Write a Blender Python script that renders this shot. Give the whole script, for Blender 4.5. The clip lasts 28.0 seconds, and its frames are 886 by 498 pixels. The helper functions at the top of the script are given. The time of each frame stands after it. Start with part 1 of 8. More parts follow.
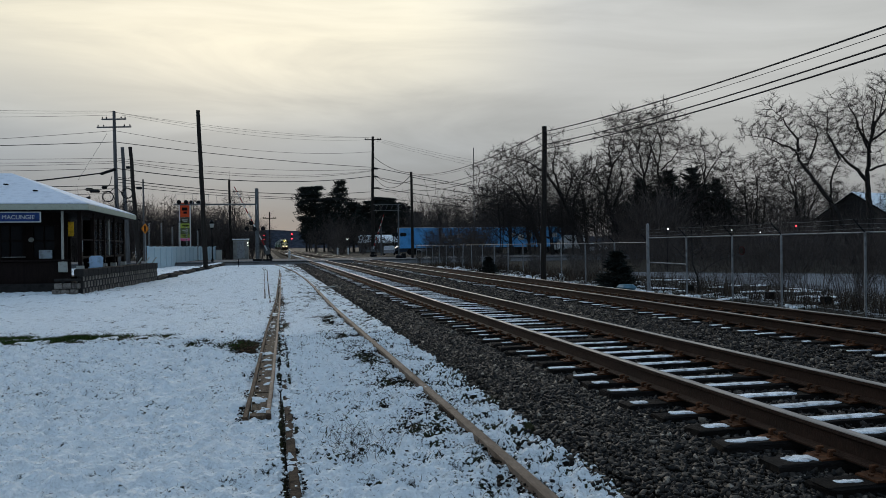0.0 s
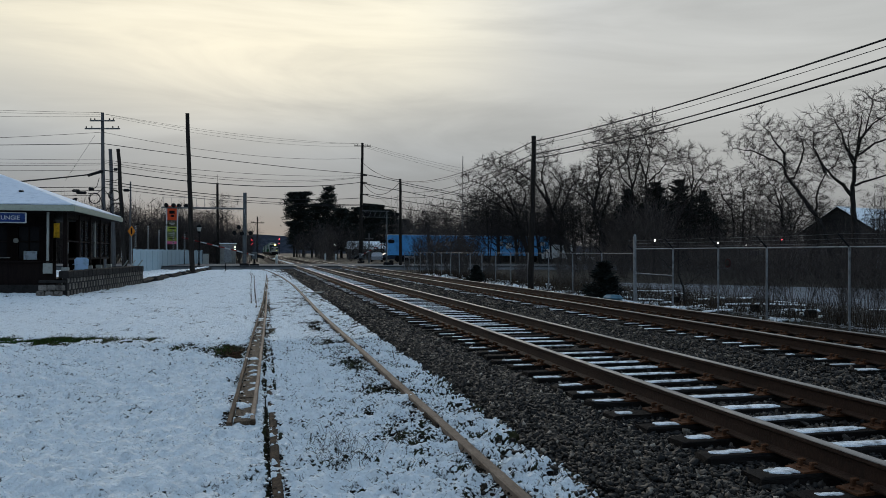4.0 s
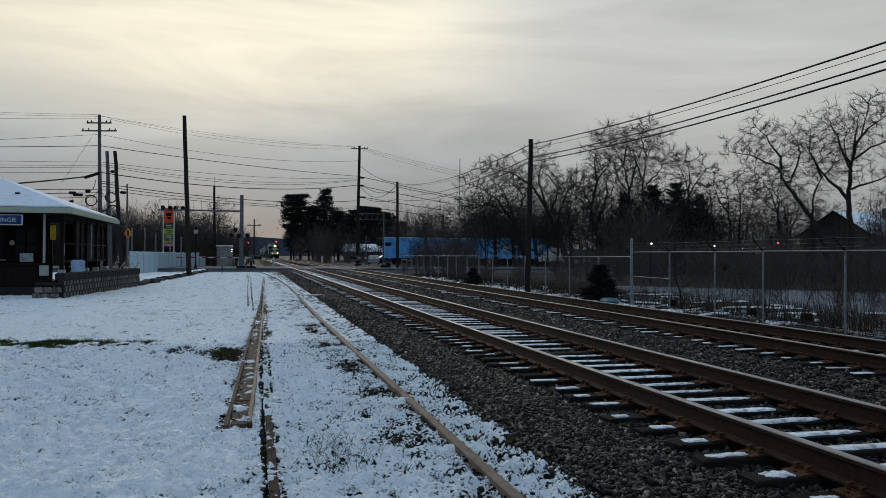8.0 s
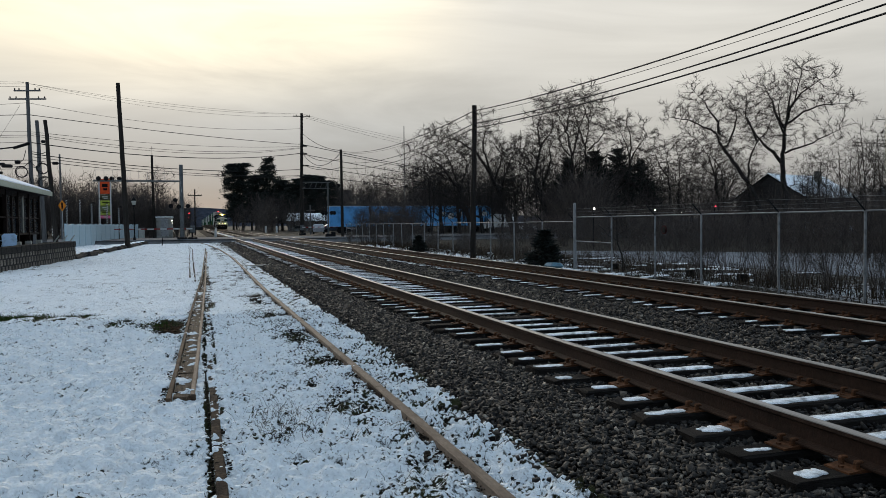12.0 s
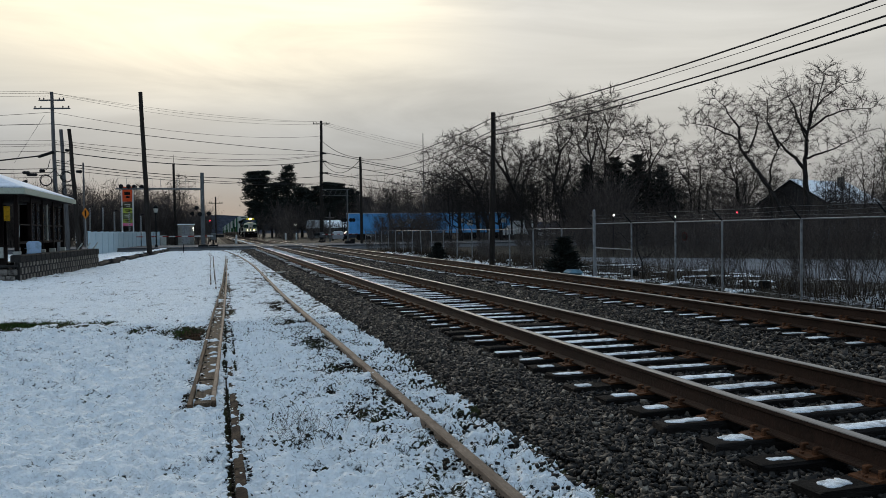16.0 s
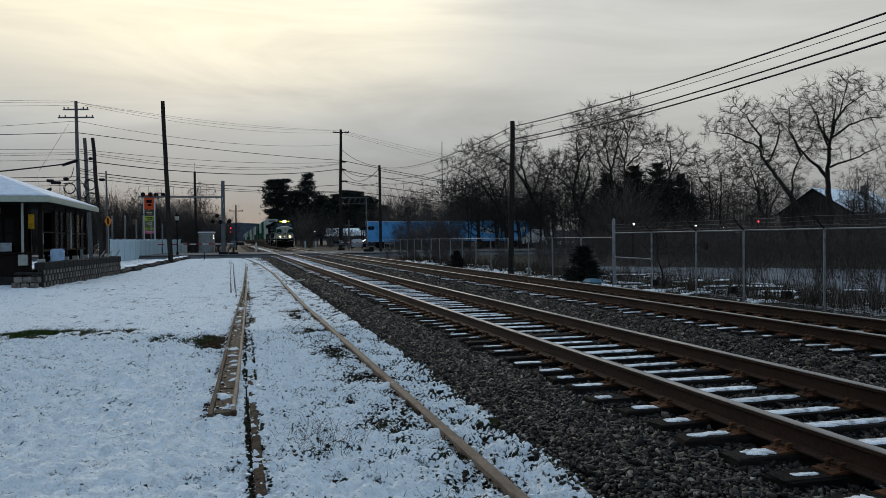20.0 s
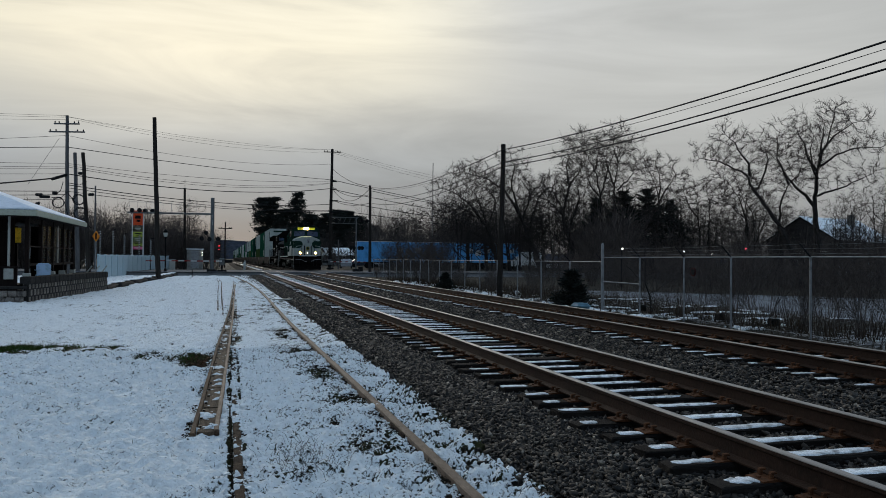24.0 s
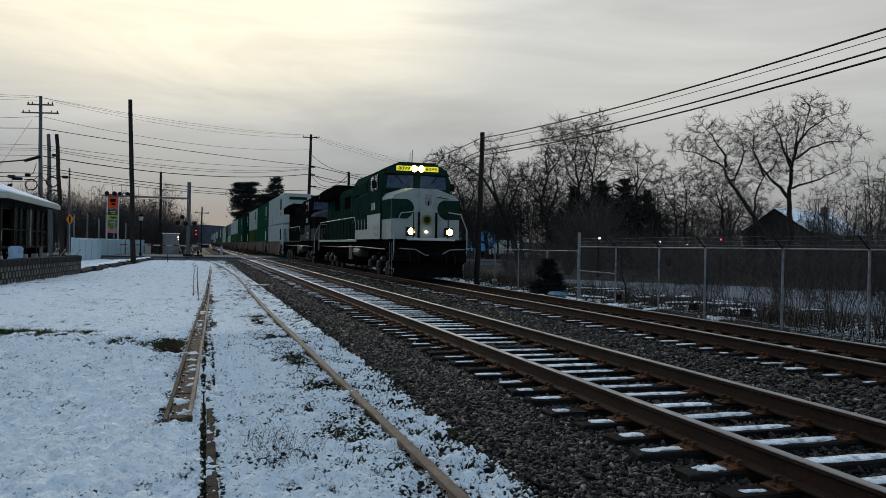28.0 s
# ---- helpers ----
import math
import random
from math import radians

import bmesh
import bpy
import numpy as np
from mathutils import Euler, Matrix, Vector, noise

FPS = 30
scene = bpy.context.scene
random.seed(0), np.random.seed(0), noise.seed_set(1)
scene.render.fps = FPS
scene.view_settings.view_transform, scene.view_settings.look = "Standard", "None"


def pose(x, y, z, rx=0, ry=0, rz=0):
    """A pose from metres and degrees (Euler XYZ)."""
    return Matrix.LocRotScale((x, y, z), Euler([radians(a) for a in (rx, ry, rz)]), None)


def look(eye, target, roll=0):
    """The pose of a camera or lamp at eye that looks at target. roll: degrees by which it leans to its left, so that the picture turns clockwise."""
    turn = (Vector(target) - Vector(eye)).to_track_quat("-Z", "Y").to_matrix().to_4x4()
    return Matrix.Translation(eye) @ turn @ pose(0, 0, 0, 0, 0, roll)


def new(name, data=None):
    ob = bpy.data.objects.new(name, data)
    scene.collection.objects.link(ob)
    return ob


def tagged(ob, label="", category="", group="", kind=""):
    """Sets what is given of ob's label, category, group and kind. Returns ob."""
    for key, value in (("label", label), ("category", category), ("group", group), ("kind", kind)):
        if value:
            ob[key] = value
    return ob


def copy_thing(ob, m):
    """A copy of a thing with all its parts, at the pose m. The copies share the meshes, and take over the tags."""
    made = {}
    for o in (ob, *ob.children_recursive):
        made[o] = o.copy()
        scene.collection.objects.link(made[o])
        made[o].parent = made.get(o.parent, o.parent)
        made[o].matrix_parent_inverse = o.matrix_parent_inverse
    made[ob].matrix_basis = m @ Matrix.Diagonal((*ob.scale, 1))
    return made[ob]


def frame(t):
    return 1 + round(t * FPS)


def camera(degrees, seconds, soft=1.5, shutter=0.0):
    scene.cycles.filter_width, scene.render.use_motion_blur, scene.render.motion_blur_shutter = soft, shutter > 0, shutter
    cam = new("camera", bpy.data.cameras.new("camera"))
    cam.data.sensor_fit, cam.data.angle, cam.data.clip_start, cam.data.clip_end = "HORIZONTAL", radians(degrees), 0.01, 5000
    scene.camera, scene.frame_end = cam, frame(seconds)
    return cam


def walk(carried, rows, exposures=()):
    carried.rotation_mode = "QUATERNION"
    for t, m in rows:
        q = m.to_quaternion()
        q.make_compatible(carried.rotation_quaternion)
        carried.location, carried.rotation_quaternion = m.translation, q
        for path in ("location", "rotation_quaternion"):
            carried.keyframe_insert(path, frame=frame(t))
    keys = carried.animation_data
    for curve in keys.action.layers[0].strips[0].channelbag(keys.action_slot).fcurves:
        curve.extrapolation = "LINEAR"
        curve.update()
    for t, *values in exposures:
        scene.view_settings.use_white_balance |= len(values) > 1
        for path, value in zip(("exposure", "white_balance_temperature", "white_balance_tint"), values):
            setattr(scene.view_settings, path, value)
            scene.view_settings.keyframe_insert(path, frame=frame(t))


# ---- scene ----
cam = camera(58.49, 28.0, soft=0.6)
# seconds, eye x y z, yaw, pitch, roll of the hand-held camera
PATH = [
    (0.0, 0.000, 0.000, 1.271, -12.33, -0.25, 0.73),
    (0.5, -0.005, -0.011, 1.273, -12.46, -0.07, 0.57),
    (1.0, -0.001, -0.008, 1.273, -12.53, 0.24, 0.60),
    (1.5, 0.005, -0.008, 1.270, -12.67, 0.35, 0.63),
    (2.0, 0.005, -0.009, 1.273, -12.72, 0.16, 0.47),
    (2.5, 0.006, -0.005, 1.277, -12.93, 0.12, 0.16),
    (3.0, -0.002, -0.008, 1.275, -13.10, 0.19, -0.16),
    (3.5, -0.002, -0.010, 1.273, -13.22, 0.25, -0.23),
    (5.5, 0.007, -0.014, 1.273, -13.08, 0.45, -0.17),
    (6.0, -0.001, -0.018, 1.276, -13.04, 0.50, -0.26),
    (6.5, -0.008, -0.015, 1.275, -12.95, 0.38, -0.29),
    (7.0, -0.008, -0.027, 1.271, -13.11, 0.34, -0.34),
    (7.5, -0.008, -0.029, 1.276, -13.28, 0.37, -0.36),
    (8.0, -0.006, -0.024, 1.278, -13.43, 0.50, -0.31),
    (8.5, 0.004, -0.028, 1.274, -13.50, 0.62, -0.26),
    (9.0, 0.013, -0.028, 1.270, -13.98, -0.57, -0.31),
    (9.5, 0.034, -0.042, 1.266, -15.75, -1.87, -0.15),
    (10.0, 0.036, -0.025, 1.266, -16.75, -2.11, 0.07),
    (10.5, 0.033, -0.024, 1.269, -17.35, -2.12, 0.30),
    (11.0, 0.020, -0.030, 1.272, -17.50, -2.05, 0.48),
    (11.5, 0.016, -0.017, 1.270, -17.42, -1.97, 0.53),
    (12.0, 0.018, -0.010, 1.268, -17.36, -1.85, 0.56),
    (12.5, 0.017, -0.013, 1.267, -17.29, -1.67, 0.57),
    (14.5, 0.018, -0.023, 1.272, -16.45, -1.35, 0.62),
    (15.0, 0.019, -0.020, 1.271, -16.18, -1.36, 0.61),
    (15.5, 0.017, -0.028, 1.271, -16.00, -1.33, 0.62),
    (16.0, 0.019, -0.018, 1.271, -15.98, -1.34, 0.67),
    (16.5, 0.024, -0.019, 1.270, -15.82, -1.34, 0.81),
    (17.0, 0.029, -0.015, 1.270, -15.84, -1.35, 0.84),
    (17.5, 0.033, -0.011, 1.264, -16.01, -1.28, 0.85),
    (18.0, 0.035, -0.016, 1.270, -16.00, -1.35, 0.84),
    (18.5, 0.028, -0.014, 1.272, -15.98, -1.32, 0.80),
    (19.0, 0.007, -0.006, 1.284, -15.72, -1.26, 0.80),
    (19.5, 0.007, -0.000, 1.293, -15.01, -0.99, 0.73),
    (20.0, 0.008, -0.016, 1.294, -14.63, -0.74, 0.53),
    (20.5, 0.007, -0.023, 1.296, -14.43, -0.52, 0.44),
    (21.0, 0.006, -0.018, 1.300, -14.23, -0.32, 0.38),
    (21.5, 0.006, -0.025, 1.302, -14.09, -0.02, 0.21),
    (23.5, 0.015, -0.030, 1.303, -14.99, 0.63, -0.34),
    (24.0, 0.023, -0.022, 1.301, -15.39, 0.80, -0.51),
    (24.5, 0.023, -0.042, 1.301, -15.71, 0.93, -0.78),
    (25.0, 0.025, -0.051, 1.302, -15.95, 0.49, -0.72),
    (25.5, 0.027, -0.031, 1.302, -16.04, -0.01, -0.81),
    (26.0, 0.024, -0.019, 1.305, -16.14, -0.23, -0.88),
    (26.5, 0.026, -0.022, 1.303, -16.16, -0.28, -0.96),
    (27.0, 0.025, -0.026, 1.307, -16.39, -0.28, -1.04),
    (27.5, 0.036, -0.038, 1.309, -16.63, -0.22, -1.09),
    (28.0, 0.041, -0.048, 1.310, -16.96, -0.09, -1.16),
]
walk(cam, [(t, pose(x, y, z, 90 + p, r, w)) for t, x, y, z, w, p, r in PATH],
     [(0, -0.10, 6380, 10), (8.5, -0.12, 6400, 10), (9.2, 0.05, 6600, 10), (10, 0.24, 6780, 11), (11, 0.26, 6820, 11), (12.5, 0.22, 6820, 11), (15, 0.17, 6760, 11), (18, 0.12, 6700, 10), (20, 0.0, 6540, 10), (21.5, -0.09, 6400, 10), (24, -0.12, 6400, 10), (26, 0.02, 6480, 10), (28, 0.03, 6480, 10)])

# ---- world and sun: thin overcast at dusk, brightest low ahead to the left ----
SUN_DIR = Vector((-0.06, 0.955, 0.28)).normalized()
world = bpy.data.worlds.new("world")
scene.world = world
world.use_nodes = True
wn, wl = world.node_tree.nodes, world.node_tree.links
wn.clear()


def wmath(op, a, b, c=None):
    n = wn.new("ShaderNodeMath")
    n.operation = op
    for i, v in enumerate((a, b, c)):
        if v is None:
            continue
        if isinstance(v, (int, float)):
            n.inputs[i].default_value = v
        else:
            wl.new(v, n.inputs[i])
    return n.outputs[0]


def wrange(v, a, b, c, d, smooth=True):
    n = wn.new("ShaderNodeMapRange")
    n.interpolation_type = "SMOOTHSTEP" if smooth else "LINEAR"
    for key, x in (("From Min", a), ("From Max", b), ("To Min", c), ("To Max", d)):
        n.inputs[key].default_value = x
    wl.new(v, n.inputs["Value"])
    return n.outputs["Result"]


def wmix(kind, fac, a, b):
    n = wn.new("ShaderNodeMix")
    n.data_type, n.blend_type = "RGBA", kind
    for key, v in (("Factor", fac), ("A", a), ("B", b)):
        if isinstance(v, (int, float)):
            n.inputs[key].default_value = v
        elif isinstance(v, tuple):
            n.inputs[key].default_value = (*v, 1)
        else:
            wl.new(v, n.inputs[key])
    return n.outputs["Result"]


def wnoise(scale, detail, stretch, turn, distort):
    mp = wn.new("ShaderNodeMapping")
    mp.inputs["Scale"].default_value, mp.inputs["Rotation"].default_value = stretch, turn
    wl.new(w_co.outputs["Generated"], mp.inputs["Vector"])
    n = wn.new("ShaderNodeTexNoise")
    for key, v in (("Scale", scale), ("Detail", detail), ("Roughness", 0.55), ("Distortion", distort)):
        n.inputs[key].default_value = v
    wl.new(mp.outputs[0], n.inputs["Vector"])
    return n.outputs["Fac"]


w_co = wn.new("ShaderNodeTexCoord")
w_sep = wn.new("ShaderNodeSeparateXYZ")
wl.new(w_co.outputs["Generated"], w_sep.inputs[0])
w_dot = wn.new("ShaderNodeVectorMath")
w_dot.operation = "DOT_PRODUCT"
w_dot.inputs[1].default_value = SUN_DIR
wl.new(w_co.outputs["Generated"], w_dot.inputs[0])
# grey veil, lighter with height, bluer overhead and behind
w_ramp = wn.new("ShaderNodeValToRGB")
wl.new(w_sep.outputs["Z"], w_ramp.inputs["Fac"])
els = w_ramp.color_ramp.elements
els[0].position, els[0].color = 0.0, (0.205, 0.212, 0.235, 1)
els[1].position, els[1].color = 1.0, (0.36, 0.47, 0.59, 1)
for at, col in ((0.04, (0.245, 0.250, 0.262)), (0.11, (0.385, 0.388, 0.385)), (0.21, (0.55, 0.55, 0.53)), (0.33, (0.60, 0.605, 0.59)), (0.55, (0.53, 0.605, 0.68))):
    els.new(at).color = (*col, 1)
streaks = wnoise(2.3, 7.0, (1.0, 1.0, 5.5), (0.0, radians(26), radians(12)), 0.8)
banks = wnoise(1.1, 4.0, (1.0, 1.0, 3.0), (0.0, radians(-14), 0.0), 0.4)
shade = wmath("ADD", wrange(streaks, 0.3, 0.7, 0.81, 1.13, False), wrange(banks, 0.3, 0.7, -0.10, 0.10, False))
veil = wmix("MULTIPLY", 1.0, w_ramp.outputs["Color"], wmix("MIX", wrange(w_dot.outputs["Value"], 0.1, 0.74, 0.0, 1.0), (0.70, 0.84, 1.0), (1.03, 1.02, 0.99)))
glow = wmath("MULTIPLY", wrange(w_dot.outputs["Value"], 0.90, 1.0, 0.0, 1.0), wmath("MULTIPLY", wrange(w_sep.outputs["Z"], 0.11, 0.27, 0.0, 1.0), wrange(streaks, 0.3, 0.65, 0.55, 1.2, False)))
low_left = wmath("MULTIPLY", wrange(w_sep.outputs["Z"], 0.06, 0.24, 1.0, 0.0), wrange(w_sep.outputs["X"], 0.0, 0.55, 1.0, 0.0))
veil = wmix("MULTIPLY", low_left, veil, (0.74, 0.85, 0.99))
right_side = wmath("MULTIPLY", wrange(w_sep.outputs["Z"], 0.05, 0.2, 0.3, 1.0), wrange(w_sep.outputs["X"], 0.25, 0.70, 0.0, 1.0))
veil = wmix("ADD", right_side, veil, (0.018, 0.024, 0.031))
veil = wmix("ADD", glow, veil, (0.29, 0.235, 0.10))
w_col = wn.new("ShaderNodeCombineColor")
for i in range(3):
    wl.new(shade, w_col.inputs[i])
veil = wmix("MULTIPLY", 1.0, veil, w_col.outputs[0])
w_sky = wn.new("ShaderNodeTexSky")
w_sky.sky_type = "NISHITA"
w_sky.sun_disc = False
w_sky.sun_elevation = math.asin(SUN_DIR.z)
w_sky.sun_rotation = math.atan2(SUN_DIR.x, SUN_DIR.y)
w_bg = wn.new("ShaderNodeBackground")
wl.new(wmix("ADD", 0.004, veil, w_sky.outputs["Color"]), w_bg.inputs["Color"])
w_out = wn.new("ShaderNodeOutputWorld")
wl.new(w_bg.outputs[0], w_out.inputs[0])
sun = new("sun", bpy.data.lights.new("sun", "SUN"))
sun.data.energy, sun.data.angle, sun.data.color = 0.85, radians(24), (1.0, 0.93, 0.82)
sun.matrix_world = look((0, 0, 60), Vector((0, 0, 60)) - SUN_DIR)

# ---- materials ----
MATS = {}


def mat(name, color, rough=0.7, metal=0.0, var=0.25, scale=6.0, bump=0.0, bscale=40.0, second=None, amount=0.5, emit=0.0, spec=0.10, stretch=(1, 1, 1), island=0.0, per_object=0.0):
    """A procedural surface: base colour broken up at two scales, a second colour in patches, fine relief."""
    if name in MATS:
        return MATS[name]
    m = bpy.data.materials.new(name)
    m.use_nodes = True
    n, l = m.node_tree.nodes, m.node_tree.links
    b = n["Principled BSDF"]
    b.inputs["Roughness"].default_value, b.inputs["Metallic"].default_value = rough, metal
    b.inputs["Specular IOR Level"].default_value = spec
    geo = n.new("ShaderNodeTexCoord")
    mp = n.new("ShaderNodeMapping")
    mp.inputs["Scale"].default_value = stretch
    l.new(geo.outputs["Object"], mp.inputs["Vector"])
    n1 = n.new("ShaderNodeTexNoise")
    n1.inputs["Scale"].default_value, n1.inputs["Detail"].default_value = scale, 6
    n2 = n.new("ShaderNodeTexNoise")
    n2.inputs["Scale"].default_value, n2.inputs["Detail"].default_value = scale * 9, 3
    for t in (n1, n2):
        l.new(mp.outputs[0], t.inputs["Vector"])
    mixc = n.new("ShaderNodeMix")
    mixc.data_type = "RGBA"
    mixc.inputs["A"].default_value = (*color, 1)
    mixc.inputs["B"].default_value = (*(second or [c * 0.55 for c in color]), 1)
    rng = n.new("ShaderNodeMapRange")
    rng.inputs["From Min"].default_value = 0.62 - amount * 0.3
    rng.inputs["From Max"].default_value = 0.86 - amount * 0.3
    l.new(n1.outputs["Fac"], rng.inputs["Value"])
    l.new(rng.outputs["Result"], mixc.inputs["Factor"])
    hsv = n.new("ShaderNodeHueSaturation")
    l.new(mixc.outputs["Result"], hsv.inputs["Color"])
    val = n.new("ShaderNodeMapRange")
    val.inputs["From Min"].default_value, val.inputs["From Max"].default_value = 0.3, 0.7
    val.inputs["To Min"].default_value, val.inputs["To Max"].default_value = 1 - var, 1 + var
    l.new(n2.outputs["Fac"], val.inputs["Value"])
    last = val.outputs["Result"]
    if island or per_object:
        src = n.new("ShaderNodeNewGeometry").outputs["Random Per Island"] if island else n.new("ShaderNodeObjectInfo").outputs["Random"]
        k = island or per_object
        r2 = n.new("ShaderNodeMapRange")
        r2.inputs["To Min"].default_value, r2.inputs["To Max"].default_value = 1 - k, 1 + k
        l.new(src, r2.inputs["Value"])
        mm = n.new("ShaderNodeMath")
        mm.operation = "MULTIPLY"
        l.new(last, mm.inputs[0])
        l.new(r2.outputs["Result"], mm.inputs[1])
        last = mm.outputs[0]
    l.new(last, hsv.inputs["Value"])
    l.new(hsv.outputs["Color"], b.inputs["Base Color"])
    if bump:
        bt = n.new("ShaderNodeTexNoise")
        bt.inputs["Scale"].default_value, bt.inputs["Detail"].default_value = bscale, 5
        l.new(mp.outputs[0], bt.inputs["Vector"])
        bp = n.new("ShaderNodeBump")
        bp.inputs["Strength"].default_value, bp.inputs["Distance"].default_value = bump, 0.02
        l.new(bt.outputs["Fac"], bp.inputs["Height"])
        l.new(bp.outputs["Normal"], b.inputs["Normal"])
    if emit:
        b.inputs["Emission Color"].default_value = (*color, 1)
        b.inputs["Emission Strength"].default_value = emit
    MATS[name] = m
    return m


def cover_mat(name, snow, under, under2, fine=38.0, rough=0.75):
    """Thin snow over ground: the mesh's cover attribute with fine noise decides what shows through."""
    m = bpy.data.materials.new(name)
    m.use_nodes = True
    n, l = m.node_tree.nodes, m.node_tree.links
    b = n["Principled BSDF"]
    b.inputs["Roughness"].default_value = rough
    b.inputs["Specular IOR Level"].default_value = 0.03
    co = n.new("ShaderNodeTexCoord")

    def noise_at(scale, detail):
        t = n.new("ShaderNodeTexNoise")
        t.inputs["Scale"].default_value, t.inputs["Detail"].default_value = scale, detail
        l.new(co.outputs["Object"], t.inputs["Vector"])
        return t.outputs["Fac"]
    at = n.new("ShaderNodeAttribute")
    at.attribute_name = "cover"
    add = n.new("ShaderNodeMath")
    add.operation = "MULTIPLY_ADD"
    add.inputs[1].default_value = 0.9
    l.new(noise_at(fine, 5), add.inputs[0])
    l.new(at.outputs["Fac"], add.inputs[2])
    rng = n.new("ShaderNodeMapRange")
    rng.inputs["From Min"].default_value, rng.inputs["From Max"].default_value = 0.87, 1.0
    l.new(add.outputs[0], rng.inputs["Value"])
    ground_mix = n.new("ShaderNodeMix")
    ground_mix.data_type = "RGBA"
    ground_mix.inputs["A"].default_value, ground_mix.inputs["B"].default_value = (*under, 1), (*under2, 1)
    g2 = n.new("ShaderNodeMapRange")
    g2.inputs["From Min"].default_value, g2.inputs["From Max"].default_value = 0.4, 0.6
    l.new(noise_at(9, 6), g2.inputs["Value"])
    l.new(g2.outputs["Result"], ground_mix.inputs["Factor"])
    snow_mix = n.new("ShaderNodeMix")
    snow_mix.data_type = "RGBA"
    snow_mix.inputs["A"].default_value, snow_mix.inputs["B"].default_value = (*snow, 1), (*[c * 0.86 for c in snow], 1)
    g3 = n.new("ShaderNodeMapRange")
    g3.inputs["From Min"].default_value, g3.inputs["From Max"].default_value = 0.45, 0.75
    l.new(noise_at(14, 6), g3.inputs["Value"])
    l.new(g3.outputs["Result"], snow_mix.inputs["Factor"])
    fin = n.new("ShaderNodeMix")
    fin.data_type = "RGBA"
    l.new(rng.outputs["Result"], fin.inputs["Factor"])
    l.new(ground_mix.outputs["Result"], fin.inputs["A"])
    l.new(snow_mix.outputs["Result"], fin.inputs["B"])
    l.new(fin.outputs["Result"], b.inputs["Base Color"])
    bp = n.new("ShaderNodeBump")
    bp.inputs["Strength"].default_value, bp.inputs["Distance"].default_value = 1.0, 0.07
    l.new(noise_at(24, 8), bp.inputs["Height"])
    l.new(bp.outputs["Normal"], b.inputs["Normal"])
    return m


def stone_mat():
    """Crushed stone: every piece its own grey or brown, with a few pale ones."""
    m = bpy.data.materials.new("ballast_stone")
    m.use_nodes = True
    n, l = m.node_tree.nodes, m.node_tree.links
    b = n["Principled BSDF"]
    b.inputs["Roughness"].default_value = 0.7
    b.inputs["Specular IOR Level"].default_value = 0.35
    ramp = n.new("ShaderNodeValToRGB")
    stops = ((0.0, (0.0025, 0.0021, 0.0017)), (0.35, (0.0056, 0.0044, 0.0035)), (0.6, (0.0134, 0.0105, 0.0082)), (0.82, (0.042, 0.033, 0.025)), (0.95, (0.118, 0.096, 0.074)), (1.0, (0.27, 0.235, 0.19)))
    while len(ramp.color_ramp.elements) < len(stops):
        ramp.color_ramp.elements.new(0.5)
    for e, (p, c) in zip(ramp.color_ramp.elements, stops):
        e.position, e.color = p, (*c, 1)
    l.new(n.new("ShaderNodeNewGeometry").outputs["Random Per Island"], ramp.inputs["Fac"])
    t = n.new("ShaderNodeTexNoise")
    t.inputs["Scale"].default_value, t.inputs["Detail"].default_value = 45, 5
    l.new(n.new("ShaderNodeTexCoord").outputs["Object"], t.inputs["Vector"])
    v = n.new("ShaderNodeMapRange")
    v.inputs["From Min"].default_value, v.inputs["From Max"].default_value = 0.3, 0.7
    v.inputs["To Min"].default_value, v.inputs["To Max"].default_value = 0.55, 1.45
    l.new(t.outputs["Fac"], v.inputs["Value"])
    h = n.new("ShaderNodeHueSaturation")
    l.new(ramp.outputs["Color"], h.inputs["Color"])
    l.new(v.outputs["Result"], h.inputs["Value"])
    l.new(h.outputs["Color"], b.inputs["Base Color"])
    bp = n.new("ShaderNodeBump")
    bp.inputs["Strength"].default_value, bp.inputs["Distance"].default_value = 0.5, 0.01
    l.new(t.outputs["Fac"], bp.inputs["Height"])
    l.new(bp.outputs["Normal"], b.inputs["Normal"])
    return m


SNOW_COL = (0.86, 0.905, 0.93)
M_snow = mat("snow", SNOW_COL, 0.7, var=0.06, scale=5, bump=0.5, bscale=30, second=(0.68, 0.72, 0.78), amount=0.3)
M_tie_snow = mat("thin_dirty_snow", (0.74, 0.77, 0.79), 0.8, var=0.25, scale=9, bump=0.6, bscale=30, second=(0.16, 0.16, 0.16), amount=0.4, per_object=0.15)
M_lawn = cover_mat("snowy_lawn", SNOW_COL, (0.015, 0.013, 0.009), (0.034, 0.036, 0.016), fine=34.0)
M_yard = cover_mat("snowy_yard", (0.55, 0.58, 0.62), (0.028, 0.0255, 0.022), (0.050, 0.045, 0.036), fine=9.0)
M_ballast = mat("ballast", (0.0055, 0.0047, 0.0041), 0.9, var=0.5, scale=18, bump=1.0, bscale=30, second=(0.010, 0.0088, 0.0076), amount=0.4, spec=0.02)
M_stone = stone_mat()
M_tie = mat("creosoted_tie", (0.0125, 0.0105, 0.0095), 0.85, var=0.35, scale=4, bump=0.8, bscale=25, stretch=(1, 8, 8), second=(0.026, 0.0225, 0.020), amount=0.4, per_object=0.35)
M_rail = mat("rail_steel", (0.030, 0.016, 0.011), 0.65, metal=0.15, var=0.25, scale=3, bump=0.3, bscale=60, second=(0.019, 0.011, 0.008))
M_head = mat("rail_head", (0.25, 0.235, 0.22), 0.5, metal=0.45, var=0.1, scale=4, second=(0.42, 0.38, 0.34), stretch=(1, 0.1, 1))
